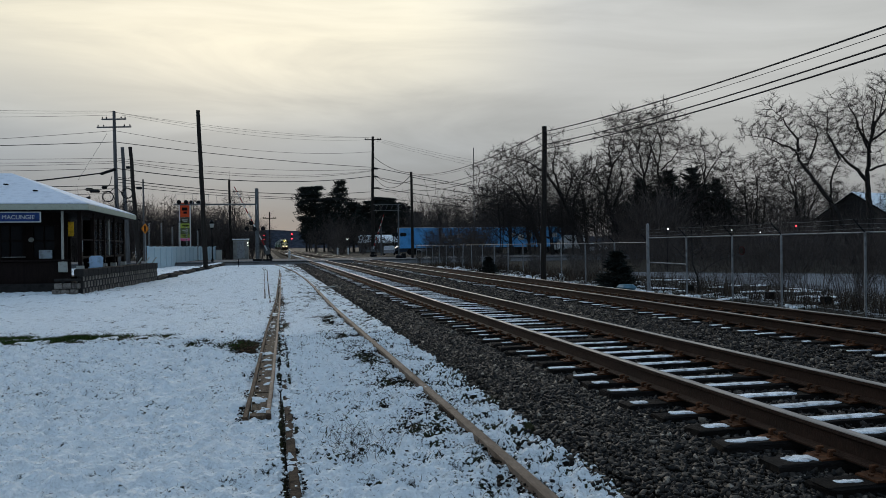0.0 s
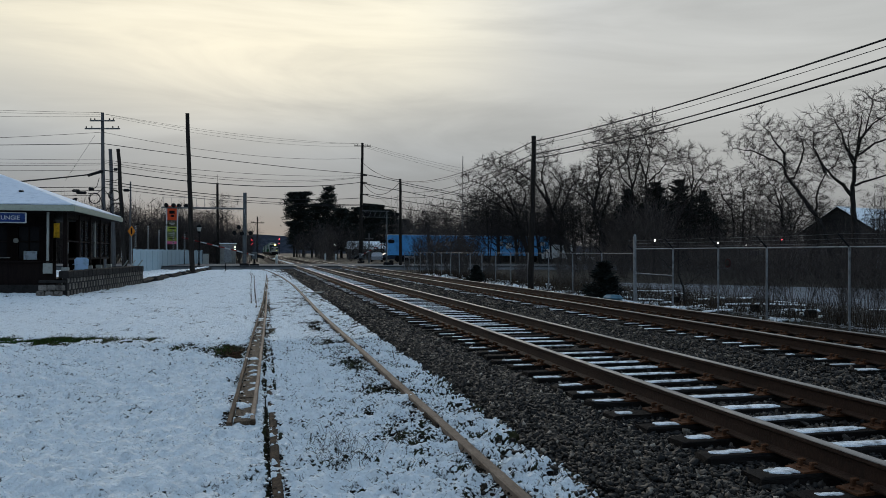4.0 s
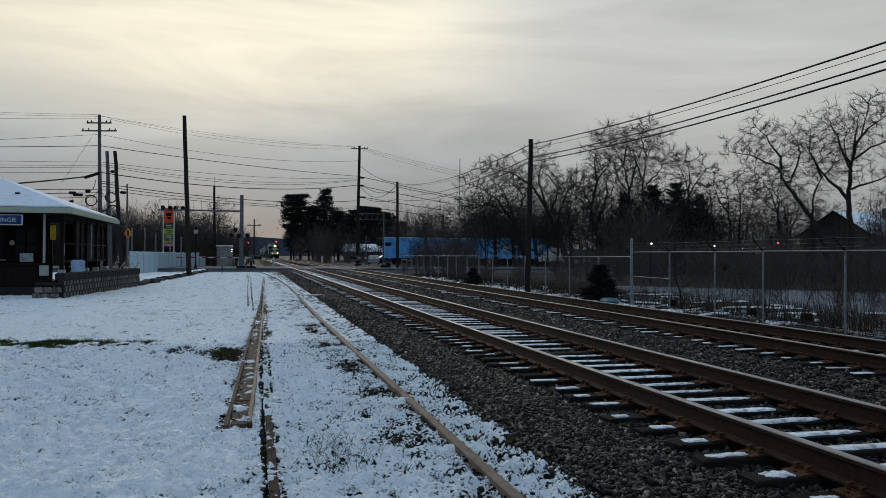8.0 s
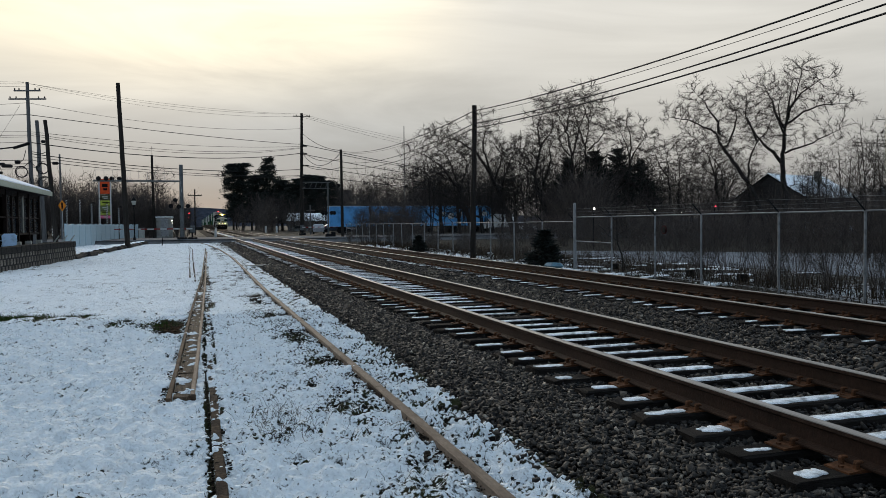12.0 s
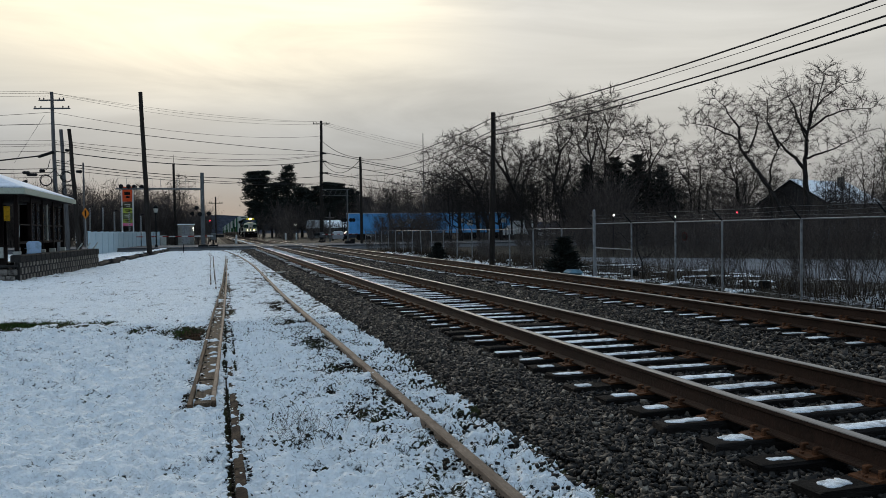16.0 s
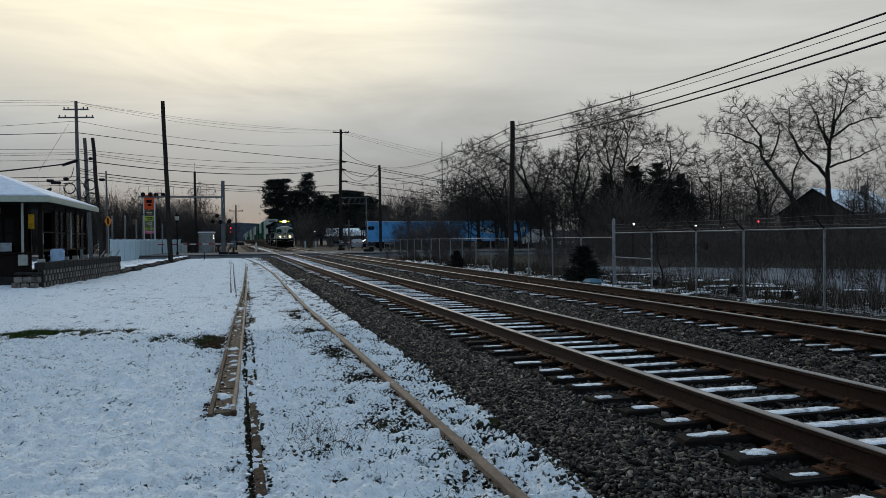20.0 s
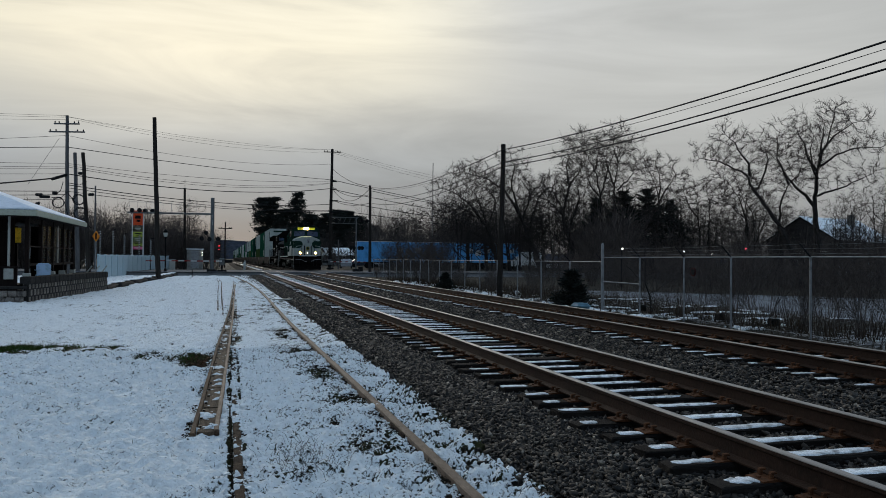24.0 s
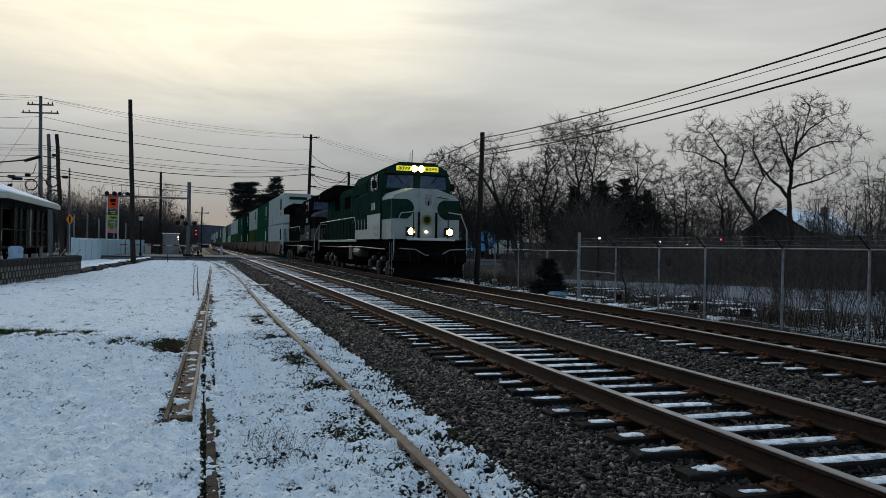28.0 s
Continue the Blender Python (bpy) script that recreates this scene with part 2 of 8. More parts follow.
M_rust = mat("old_rust", (0.20, 0.150, 0.112), 0.75, metal=0.0, var=0.2, scale=6, bump=0.3, bscale=70, second=(0.115, 0.080, 0.058), amount=0.5, stretch=(1, 0.3, 1))
# guard rail rust, browner and darker to include the shadow on its side
M_guard = mat("guard_rust", (0.085, 0.056, 0.036), 0.85, var=0.4, scale=7, bump=0.6, bscale=45, second=(0.035, 0.023, 0.016), amount=0.6, stretch=(1, 0.35, 1))
M_rot = mat("rotten_wood", (0.060, 0.030, 0.017), 0.95, var=0.5, scale=12, bump=0.6, second=(0.022, 0.013, 0.009), island=0.5)
M_rust_dark = mat("buried_rust", (0.060, 0.040, 0.026), 0.9, var=0.5, scale=6, bump=0.9, bscale=40, second=(0.018, 0.012, 0.009), amount=0.8)
M_soil = mat("wet_soil", (0.014, 0.012, 0.010), 0.95, var=0.5, scale=12, bump=0.6, second=(0.035, 0.026, 0.016), island=0.6)
M_plate = mat("tie_plate", (0.085, 0.036, 0.017), 0.75, metal=0.2, var=0.35, scale=14, bump=0.5, second=(0.04, 0.02, 0.012), per_object=0.3)
M_plank = mat("worn_plank", (0.105, 0.078, 0.054), 0.9, var=0.5, scale=5, bump=1.0, bscale=18, stretch=(6, 0.9, 1), second=(0.040, 0.029, 0.021), amount=0.55, per_object=0.25)
M_asphalt = mat("asphalt", (0.12, 0.122, 0.125), 0.85, var=0.2, scale=1.2, bump=0.3, bscale=50, second=(0.075, 0.077, 0.08), amount=0.4, spec=0.02)
M_lot = mat("gravel_lot", (0.165, 0.178, 0.195), 0.9, var=0.3, scale=0.5, bump=0.4, bscale=20, second=(0.085, 0.09, 0.098), amount=0.45, spec=0.02)
M_pole = mat("weathered_pole", (0.022, 0.019, 0.017), 0.9, var=0.35, scale=2, bump=0.6, bscale=20, stretch=(6, 6, 0.5), second=(0.035, 0.031, 0.028))
M_pole_pale = mat("grey_pole", (0.11, 0.11, 0.112), 0.85, var=0.25, scale=2, bump=0.5, bscale=20, stretch=(6, 6, 0.5), second=(0.06, 0.06, 0.06))
M_wire = mat("black_cable", (0.018, 0.018, 0.02), 0.6, var=0.1)
M_mesh = mat("weathered_mesh", (0.05, 0.053, 0.056), 0.6, metal=0.2, var=0.2)
M_galv = mat("galvanised_steel", (0.25, 0.262, 0.272), 0.55, metal=0.3, var=0.15, scale=8, second=(0.13, 0.135, 0.14))
M_darkmetal = mat("dark_metal", (0.014, 0.0145, 0.0155), 0.55, metal=0.3, var=0.2, scale=8)
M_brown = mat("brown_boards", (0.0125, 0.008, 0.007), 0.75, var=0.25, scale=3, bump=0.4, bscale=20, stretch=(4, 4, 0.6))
M_fascia = mat("eave_paint", (0.36, 0.38, 0.31), 0.7, var=0.1, scale=5, second=(0.28, 0.29, 0.24), amount=0.3)
# station roof snow: the slope's bluish shade is painted into the colour
M_shaded_snow = mat("thin_roof_snow", (0.66, 0.72, 0.80), 0.75, var=0.08, scale=4, bump=0.5, bscale=20, second=(0.52, 0.58, 0.66), amount=0.4)
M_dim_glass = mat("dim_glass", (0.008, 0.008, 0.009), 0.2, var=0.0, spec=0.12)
M_trim = mat("pale_trim", (0.36, 0.37, 0.34), 0.6, var=0.08, scale=5, second=(0.26, 0.26, 0.235), amount=0.25)
M_block = mat("rock_face_block", (0.165, 0.148, 0.13), 0.9, var=0.35, scale=8, bump=1.0, bscale=22, second=(0.035, 0.03, 0.028), per_object=0.3)
M_cap = mat("block_cap", (0.026, 0.0245, 0.0235), 0.9, var=0.3, scale=6, bump=0.6)
M_vinyl = mat("white_vinyl", (0.37, 0.48, 0.54), 0.45, var=0.05, scale=3, second=(0.31, 0.40, 0.46), amount=0.3)
M_chair = mat("pale_blue_plastic", (0.42, 0.60, 0.82), 0.5, var=0.05, scale=3)
M_bark = mat("bark", (0.030, 0.027, 0.0255), 0.95, var=0.35, scale=6, bump=0.5, bscale=25, second=(0.016, 0.0145, 0.0135))
M_twig = mat("twigs", (0.034, 0.030, 0.028), 0.95, var=0.3, scale=3, island=0.3)
M_brush = mat("brush_twigs", (0.080, 0.067, 0.061), 0.95, var=0.3, scale=3, island=0.4)
M_needle = mat("pine_needles", (0.022, 0.027, 0.024), 0.9, var=0.4, scale=1.5, island=0.4)
M_grass = mat("grass_blades", (0.020, 0.021, 0.010), 0.85, var=0.3, island=0.5, second=(0.05, 0.042, 0.022), scale=2.0)
M_straw = mat("dry_stalks", (0.042, 0.030, 0.020), 0.9, var=0.3, island=0.4)
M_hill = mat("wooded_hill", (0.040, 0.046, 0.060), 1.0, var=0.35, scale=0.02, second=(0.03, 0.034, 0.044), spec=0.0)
M_glass = mat("dark_glass", (0.02, 0.022, 0.026), 0.06, var=0.0, spec=0.6)
M_blue = mat("blue_trailer", (0.10, 0.35, 0.68), 0.45, var=0.15, scale=1, second=(0.06, 0.22, 0.45), amount=0.5)
M_white = mat("white_paint", (0.48, 0.50, 0.50), 0.5, var=0.08, scale=2, second=(0.36, 0.37, 0.36), amount=0.35)
M_black = mat("black_paint", (0.006, 0.006, 0.0065), 0.5, var=0.2, scale=3)

# ---- mesh building ----
XC1, XC2 = 4.51, 8.81          # centre lines of the two main tracks
GAUGE = 1.507                  # between rail centres


class Shape:
    """Collects vertices and faces of one mesh."""

    def __init__(self):
        self.v, self.f = [], []

    def add(self, verts, faces):
        o = len(self.v)
        self.v.extend([tuple(p) for p in verts])
        self.f.extend([tuple(i + o for i in q) for q in faces])
        return self

    def box(self, c, s, b=0.0, turn=0.0):
        hx, hy, hz = s[0] / 2, s[1] / 2, s[2] / 2
        ca, sa = math.cos(radians(turn)), math.sin(radians(turn))

        def put(x, y, z):
            return (c[0] + x * ca - y * sa, c[1] + x * sa + y * ca, c[2] + z)
        if not b:
            pts = [put(x, y, z) for z in (-hz, hz) for x, y in ((-hx, -hy), (hx, -hy), (hx, hy), (-hx, hy))]
            return self.add(pts, [(3, 2, 1, 0), (4, 5, 6, 7), (0, 1, 5, 4), (1, 2, 6, 5), (2, 3, 7, 6), (3, 0, 4, 7)])
        b = min(b, hx * 0.9, hy * 0.9, hz * 0.9)
        rings = []
        for z, k in ((-hz, b), (-hz + b, 0), (hz - b, 0), (hz, b)):
            x, y = hx - k, hy - k
            e = b if not k else b * 0.5
            rings.append([put(*p, z) for p in ((-x + e, -y), (x - e, -y), (x, -y + e), (x, y - e), (x - e, y), (-x + e, y), (-x, y - e), (-x, -y + e))])
        pts = [p for r in rings for p in r]
        faces = [tuple(range(7, -1, -1)), tuple(range(24, 32))]
        for r in range(3):
            for i in range(8):
                j = (i + 1) % 8
                faces.append((r * 8 + i, r * 8 + j, r * 8 + 8 + j, r * 8 + 8 + i))
        return self.add(pts, faces)

    def tube(self, path, radii, n=6, caps=True):
        """A round bar along a path; radii one number or one for each point."""
        k = len(path)
        if not hasattr(radii, "__len__"):
            radii = [radii] * k
        pts = [Vector(p) for p in path]
        ring_pts = []
        for i, p in enumerate(pts):
            d = pts[min(i + 1, k - 1)] - pts[max(i - 1, 0)]
            if d.length < 1e-9:
                d = Vector((0, 0, 1))
            d.normalize()
            u = d.cross(Vector((0, 0, 1)) if abs(d.z) < 0.9 else Vector((0, 1, 0)))
            u.normalize()
            w = d.cross(u)
            for a in range(n):
                t = 2 * math.pi * a / n
                ring_pts.append(p + (u * math.cos(t) + w * math.sin(t)) * radii[i])
        faces = []
        for i in range(k - 1):
            for a in range(n):
                b = (a + 1) % n
                faces.append((i * n + a, i * n + b, i * n + n + b, i * n + n + a))
        if caps:
            faces.append(tuple(range(n - 1, -1, -1)))
            faces.append(tuple(range((k - 1) * n, k * n)))
        return self.add(ring_pts, faces)

    def prism(self, outline, axis, a, b):
        """A closed outline swept from a to b along an axis; outline in the other two axes in order."""
        n = len(outline)

        def put(p, t):
            return {"x": (t, p[0], p[1]), "y": (p[0], t, p[1]), "z": (p[0], p[1], t)}[axis]
        pts = [put(p, a) for p in outline] + [put(p, b) for p in outline]
        faces = [tuple(range(n - 1, -1, -1)), tuple(range(n, 2 * n))]
        faces += [(i, (i + 1) % n, n + (i + 1) % n, n + i) for i in range(n)]
        return self.add(pts, faces)

    def sweep(self, outline, path):
        """An outline (across, up) swept along a path on the ground plane."""
        n, k = len(outline), len(path)
        pts = []
        for i, p in enumerate(path):
            q0, q1 = path[max(i - 1, 0)], path[min(i + 1, k - 1)]
            d = Vector((q1[0] - q0[0], q1[1] - q0[1], 0)).normalized()
            side = Vector((d.y, -d.x, 0))
            for a, u in outline:
                pts.append((p[0] + side.x * a, p[1] + side.y * a, p[2] + u))
        faces = [(i * n + a, i * n + n + a, i * n + n + (a + 1) % n, i * n + (a + 1) % n) for i in range(k - 1) for a in range(n)]
        faces += [tuple(range(n)), tuple(range(k * n - 1, (k - 1) * n - 1, -1))]
        return self.add(pts, faces)

    def disc(self, c, axis, r, h, n=16):
        d = {"x": (1, 0, 0), "y": (0, 1, 0), "z": (0, 0, 1)}[axis]
        return self.tube([(c[0] - d[0] * h / 2, c[1] - d[1] * h / 2, c[2] - d[2] * h / 2), (c[0] + d[0] * h / 2, c[1] + d[1] * h / 2, c[2] + d[2] * h / 2)], r, n)


def mesh_of(name, shape, material, smooth=False):
    me = bpy.data.meshes.new(name)
    me.from_pydata(shape.v, [], shape.f)
    if material:
        me.materials.append(material)
    if smooth:
        me.polygons.foreach_set("use_smooth", [True] * len(me.polygons))
    me.update()
    return me


def part(name, shape, material, parent, label="", smooth=False):
    me = shape if isinstance(shape, bpy.types.Mesh) else mesh_of(name, shape, material, smooth)
    ob = new(name, me)
    ob.parent = parent
    if label:
        ob["label"] = label
    return ob


def thing(name, label, category, at=None, group="", kind=""):
    ob = new(name)
    ob.empty_display_size = 0.2
    if at is not None:
        ob.matrix_world = at
    return tagged(ob, label, category, group, kind)


def solid(name, shape, material, label="", category="", group="", kind="", smooth=False):
    return tagged(new(name, mesh_of(name, shape, material, smooth)), label, category, group, kind)


def array_mesh(name, verts, faces, material, cover=None, smooth=False):
    """A mesh from numpy arrays; all faces have the same number of corners."""
    me = bpy.data.meshes.new(name)
    nv, nf, k = len(verts), len(faces), faces.shape[1]
    me.vertices.add(nv)
    me.vertices.foreach_set("co", np.ascontiguousarray(verts, dtype=np.float32).ravel())
    me.loops.add(nf * k)
    me.loops.foreach_set("vertex_index", np.ascontiguousarray(faces, dtype=np.int32).ravel())
    me.polygons.add(nf)
    me.polygons.foreach_set("loop_start", np.arange(0, nf * k, k, dtype=np.int32))
    if smooth:
        me.polygons.foreach_set("use_smooth", np.ones(nf, dtype=bool))
    me.update(calc_edges=True)
    if cover is not None:
        at = me.attributes.new("cover", "FLOAT", "POINT")
        at.data.foreach_set("value", np.ascontiguousarray(cover, dtype=np.float32))
    me.materials.append(material)
    return me


# ---- value noise for ground relief ----
RNG = np.random.default_rng(7)
LATTICE = RNG.random((256, 256))


def vnoise(x, y, scale):
    x, y = np.asarray(x) * scale + 400.3, np.asarray(y) * scale + 400.7
    xi, yi = np.floor(x).astype(int), np.floor(y).astype(int)
    fx, fy = x - xi, y - yi
    fx, fy = fx * fx * (3 - 2 * fx), fy * fy * (3 - 2 * fy)
    g = lambda i, j: LATTICE[i & 255, j & 255]
    return (g(xi, yi) * (1 - fx) + g(xi + 1, yi) * fx) * (1 - fy) + (g(xi, yi + 1) * (1 - fx) + g(xi + 1, yi + 1) * fx) * fy


def fbm(x, y, scale, octaves=4):
    s, a, t = 0.0, 1.0, 0.0
    for k in range(octaves):
        s = s + a * vnoise(x, y, scale * 2.03 ** k)
        t += a
        a *= 0.55
    return s / t


def ground_z(x, y):
    """Height of the ground: lawn, ballast shoulder and bed, yard behind the far fence."""
    return np.interp(x, [-400, -30, -6, 1.9, 2.25, 2.9, 5.9, 6.6, 7.2, 10.3, 11.3, 13.5, 40, 400],
                     [-0.2, -0.25, -0.37, -0.37, -0.355, -0.285, -0.265, -0.32, -0.265, -0.275, -0.34, -0.34, -0.32, -0.2])


def bump_at(x, y, c, rx, ry):
    return np.exp(-(((x - c[0]) / rx) ** 2 + ((y - c[1]) / ry) ** 2))


def cells(x, y, scale):
    """Distances to the nearest and second nearest of scattered points: the rounded tops of snow on tufts and stones."""
    x, y = np.asarray(x) * scale + 500.0, np.asarray(y) * scale + 500.0
    xi, yi = np.floor(x).astype(int), np.floor(y).astype(int)
    d1, d2 = np.full(x.shape, 9.0), np.full(x.shape, 9.0)
    for i in (-1, 0, 1):
        for j in (-1, 0, 1):
            cx, cy = xi + i, yi + j
            d = np.hypot(cx + LATTICE[cx & 255, cy & 255] - x, cy + LATTICE[(cx + 91) & 255, (cy + 57) & 255] - y)
            d2 = np.where(d < d1, d1, np.minimum(d2, d))
            d1 = np.minimum(d1, d)
    return d1, d2


def lumpiness(x, y):
    """How far the ground's tufts and stones stand out through the snow: least on the lawn, most at the ballast's edge."""
    w = 0.24 + 0.75 * np.clip(fbm(x, y, 0.9, 3) - 0.47, 0, 0.4) + 0.12 * np.clip((y - 8) / 5, 0, 1)
    return w + 0.14 * np.clip((x - 0.15) / 0.2, 0, 1) + 0.12 * np.clip((x - 0.8) / 0.6, 0, 1) + 0.55 * np.clip((x - 1.66) / 0.10, 0, 1)


def lawn_cover(x, y):
    """1 where snow lies closed, lower where grass and soil show."""
    c = 0.678 + 0.14 * (fbm(x, y, 1.3, 3) - 0.5) + 0.30 * (fbm(x, y, 9.0, 3) - 0.5)
    d1, d2 = cells(x, y * 0.8, 19.0)
    c = c - 0.44 * lumpiness(x, y) * np.clip(0.34 - (d2 - d1), 0, 0.34) / 0.34 * np.clip(fbm(x, y, 5.0, 2) - 0.30, 0, 0.5) * 2.4
    off = x - along(RAIL_LEFT, y)
    gap = np.exp(-((off + 0.060) / 0.020) ** 2) * np.clip(vnoise(x * 3, y, 3.1) - 0.12, 0, 0.5) * 2 + 0.8 * np.exp(-((off - 0.055) / 0.018) ** 2) * np.clip(vnoise(x * 3, y, 2.3) - 0.35, 0, 0.5) * 2
    c = c - 0.75 * gap * (y < 26)
    c = c - (0.95 * bump_at(x, y, (-5.4, 15.7), 1.9, 0.6) + 0.6 * bump_at(x, y, (-2.9, 15.5), 1.6, 0.5)) * np.clip(fbm(x, y * 2.6, 2.3, 4) - 0.42, 0, 0.5) * 4.2
    c = c - 0.75 * bump_at(x, y, (-0.40, 13.4), 0.22, 0.7) - 0.45 * bump_at(x, y, (-0.95, 13.9), 0.45, 0.5) * np.clip(fbm(x, y, 3.0, 3) - 0.35, 0, 0.5) * 3
    c = c - 0.03 * bump_at(x, y, (0.75, 6.3), 0.3, 0.7)
    for bx, by, rx, ry in BARE:
        c = c - 0.46 * bump_at(x, y, (bx, by), rx * 1.15, ry * 1.3) * np.clip(fbm(x, y, 3.0, 3) - 0.25, 0, 0.6) * 1.25
    edge = np.exp(-((x - 1.30) / 0.28) ** 2)
    c = c - edge * np.clip(fbm(x, y * 0.8, 1.1, 2) - 0.47, 0, 1) * 0.9
    c = c - 0.02 * np.clip((x - 0.15) / 0.3, 0, 1)
    c = c - 0.75 * np.clip((x - 2.12 - 0.10 * (fbm(x, y, 2.0, 2) - 0.5) - 0.010 * np.minimum(y, 20)) / 0.22, 0, 1)
    return c


def grid_ground(name, x0, x1, y0, y1, step, material, relief, covers, drop=0.0):
    xs, ys = np.arange(x0, x1 + step / 2, step), np.arange(y0, y1 + step / 2, step)
    gx, gy = np.meshgrid(xs, ys)
    x, y = gx.ravel(), gy.ravel()
    cov = covers(x, y)
    z = ground_z(x, y) - drop + relief * (0.05 * (fbm(x, y, 1.2, 2) - 0.5) + 0.14 * (fbm(x, y, 7.0, 3) - 0.5) + 0.075 * (fbm(x, y, 15.0, 2) - 0.5)) + relief * 0.03 * np.clip(cov, 0.2, 0.8)
    if step < 0.05:
        z = z + 0.045 * np.clip(lumpiness(x, y), 0, 0.8) * (0.55 - cells(x, y * 0.8, 19.0)[0])
    nx, ny = len(xs), len(ys)
    i = np.arange(nx * ny).reshape(ny, nx)
    faces = np.stack([i[:-1, :-1], i[:-1, 1:], i[1:, 1:], i[1:, :-1]], -1).reshape(-1, 4)
    return array_mesh(name, np.stack([x, y, z], 1), faces, material, cov, True)


# ---- ground ----
def yard_cover(x, y):
    c = 0.30 + 0.5 * (fbm(x, y, 0.35, 4) - 0.5)
    c = np.where(x < -1.5, c + 0.25, c)
    c = np.where(x > 11, c - 0.06 - 0.31 * (np.hypot(x, y) > 46), c)
    c = np.where((y > 97) & (np.abs(x) < 60), c - 0.40, c)
    c = c + 0.13 * ((x > 12.5) & (x < 19) & (y < 40))
    return c - 0.3 * ((x > 2) & (x < 11.2))


def far_ground():
    xs = np.concatenate([np.linspace(-2500, -160, 10), np.linspace(-120, -18, 18), np.linspace(-14, 14, 57), np.linspace(18, 120, 26), np.linspace(160, 2500, 10)])
    ys = np.concatenate([np.linspace(-2500, -120, 10), np.linspace(-80, 0, 10), np.linspace(4, 200, 99), np.linspace(220, 700, 25), np.linspace(800, 3000, 8)])
    gx, gy = np.meshgrid(xs, ys)
    x, y = gx.ravel(), gy.ravel()
    z = ground_z(x, y) - 0.06
    i = np.arange(len(x)).reshape(len(ys), len(xs))
    faces = np.stack([i[:-1, :-1], i[:-1, 1:], i[1:, 1:], i[1:, :-1]], -1).reshape(-1, 4)
    me = array_mesh("ground", np.stack([x, y, z], 1), faces, M_yard, yard_cover(x, y), True)
    return tagged(new("ground", me), "dark winter soil with thin patchy snow", "ground", kind="structure")


def lawns():
    near = new("lawn", grid_ground("lawn", -7.0, 0.098, 2.0, 15.0, 0.0308, M_lawn, 1.0, lawn_cover))
    strip = new("lawn", grid_ground("lawn", 0.10, 2.26, 2.0, 15.0, 0.016, M_lawn, 1.0, lawn_cover))
    tagged(strip, "thin lumpy snow over grass and stones between the old rails", "lawn", kind="structure")
    tagged(near, "trampled grass under thin lumpy snow beside the old spur", "lawn", kind="structure")
    far = new("lawn", grid_ground("lawn", -16.0, 2.26, 15.0, 76.0, 0.11, M_lawn, 1.0, lawn_cover))
    tagged(far, "snow-covered lawn in front of the station and the fence", "lawn", kind="structure")
    side = new("lawn", grid_ground("lawn", -16.0, -7.0, 6.0, 15.0, 0.11, M_lawn, 1.0, lawn_cover))
    tagged(side, "snow-covered lawn beside the station", "lawn", kind="structure")


def back_lawn():
    back = new("lawn", grid_ground("lawn", -16.0, 2.26, -14.0, 2.1, 0.14, M_lawn, 1.0, lawn_cover, 0.015))
    tagged(back, "snow-covered lawn along the old spur", "lawn", kind="structure")
    side = new("lawn", grid_ground("lawn", -16.0, -7.0, 2.0, 6.0, 0.14, M_lawn, 1.0, lawn_cover))
    tagged(side, "snow-covered lawn beside the old spur", "lawn", kind="structure")


# ---- tracks ----
RAIL = [(-0.07, -0.178), (0.07, -0.178), (0.07, -0.166), (0.012, -0.145), (0.009, -0.05), (0.036, -0.036), (0.036, -0.012), (-0.036, -0.012), (-0.036, -0.036), (-0.009, -0.05), (-0.012, -0.145), (-0.07, -0.166)]
HEAD = [(-0.036, -0.012), (0.036, -0.012), (0.036, -0.006), (0.026, 0.0), (-0.026, 0.0), (-0.036, -0.006)]
TIE_STEP = 0.515


def bend(y):
    """How far the line has drifted to the left at y: straight up to the crossing, a very slight curve beyond."""
    return float(np.interp(y, [-50, 60, 90, 130, 180, 270, 420, 700], [0, 0, -0.12, -0.36, -0.68, -0.98, -1.38, -2.1]))


def tie_mesh(seed):
    r = random.Random(seed)
    s = Shape().box((0, 0, -0.09), (2.6, 0.225, 0.18), 0.012)
    s.v = [(x + r.uniform(-0.012, 0.012) * (2 if abs(x) > 1.2 else 1), y + r.uniform(-0.008, 0.008), z + r.uniform(-0.006, 0.004)) for x, y, z in s.v]
    return mesh_of("tie", s, M_tie)


def patch_mesh(seed, w, d, h=0.013, material=None):
    """A low, uneven slab of snow."""
    r = random.Random(seed)
    n = 34
    ring = []
    for i in range(n):
        a = 2 * math.pi * i / n
        ca, sa = math.cos(a), math.sin(a)
        k = (abs(ca) ** 4.5 + abs(sa) ** 4.5) ** (-1 / 4.5)
        ring.append((ca * k * w / 2 * r.uniform(0.84, 1.02), sa * k * d / 2 * r.uniform(0.62, 1.05)))
    s = Shape()
    low = [(x, y, -0.01) for x, y in ring]
    mid = [(x * 0.985, y * 0.95, h * r.uniform(0.5, 0.75)) for x, y in ring]
    top = [(x * 0.93, y * 0.72, h * r.uniform(0.85, 1.25)) for x, y in ring]
    pts = low + mid + top + [(0, 0, h * 1.15)]
    faces = []
    for k in (0, 1):
        faces += [(k * n + i, k * n + (i + 1) % n, k * n + n + (i + 1) % n, k * n + n + i) for i in range(n)]
    faces += [(2 * n + i, 2 * n + (i + 1) % n, 3 * n) for i in range(n)]
    return mesh_of("snow_patch", s.add(pts, faces), material or M_snow, True)


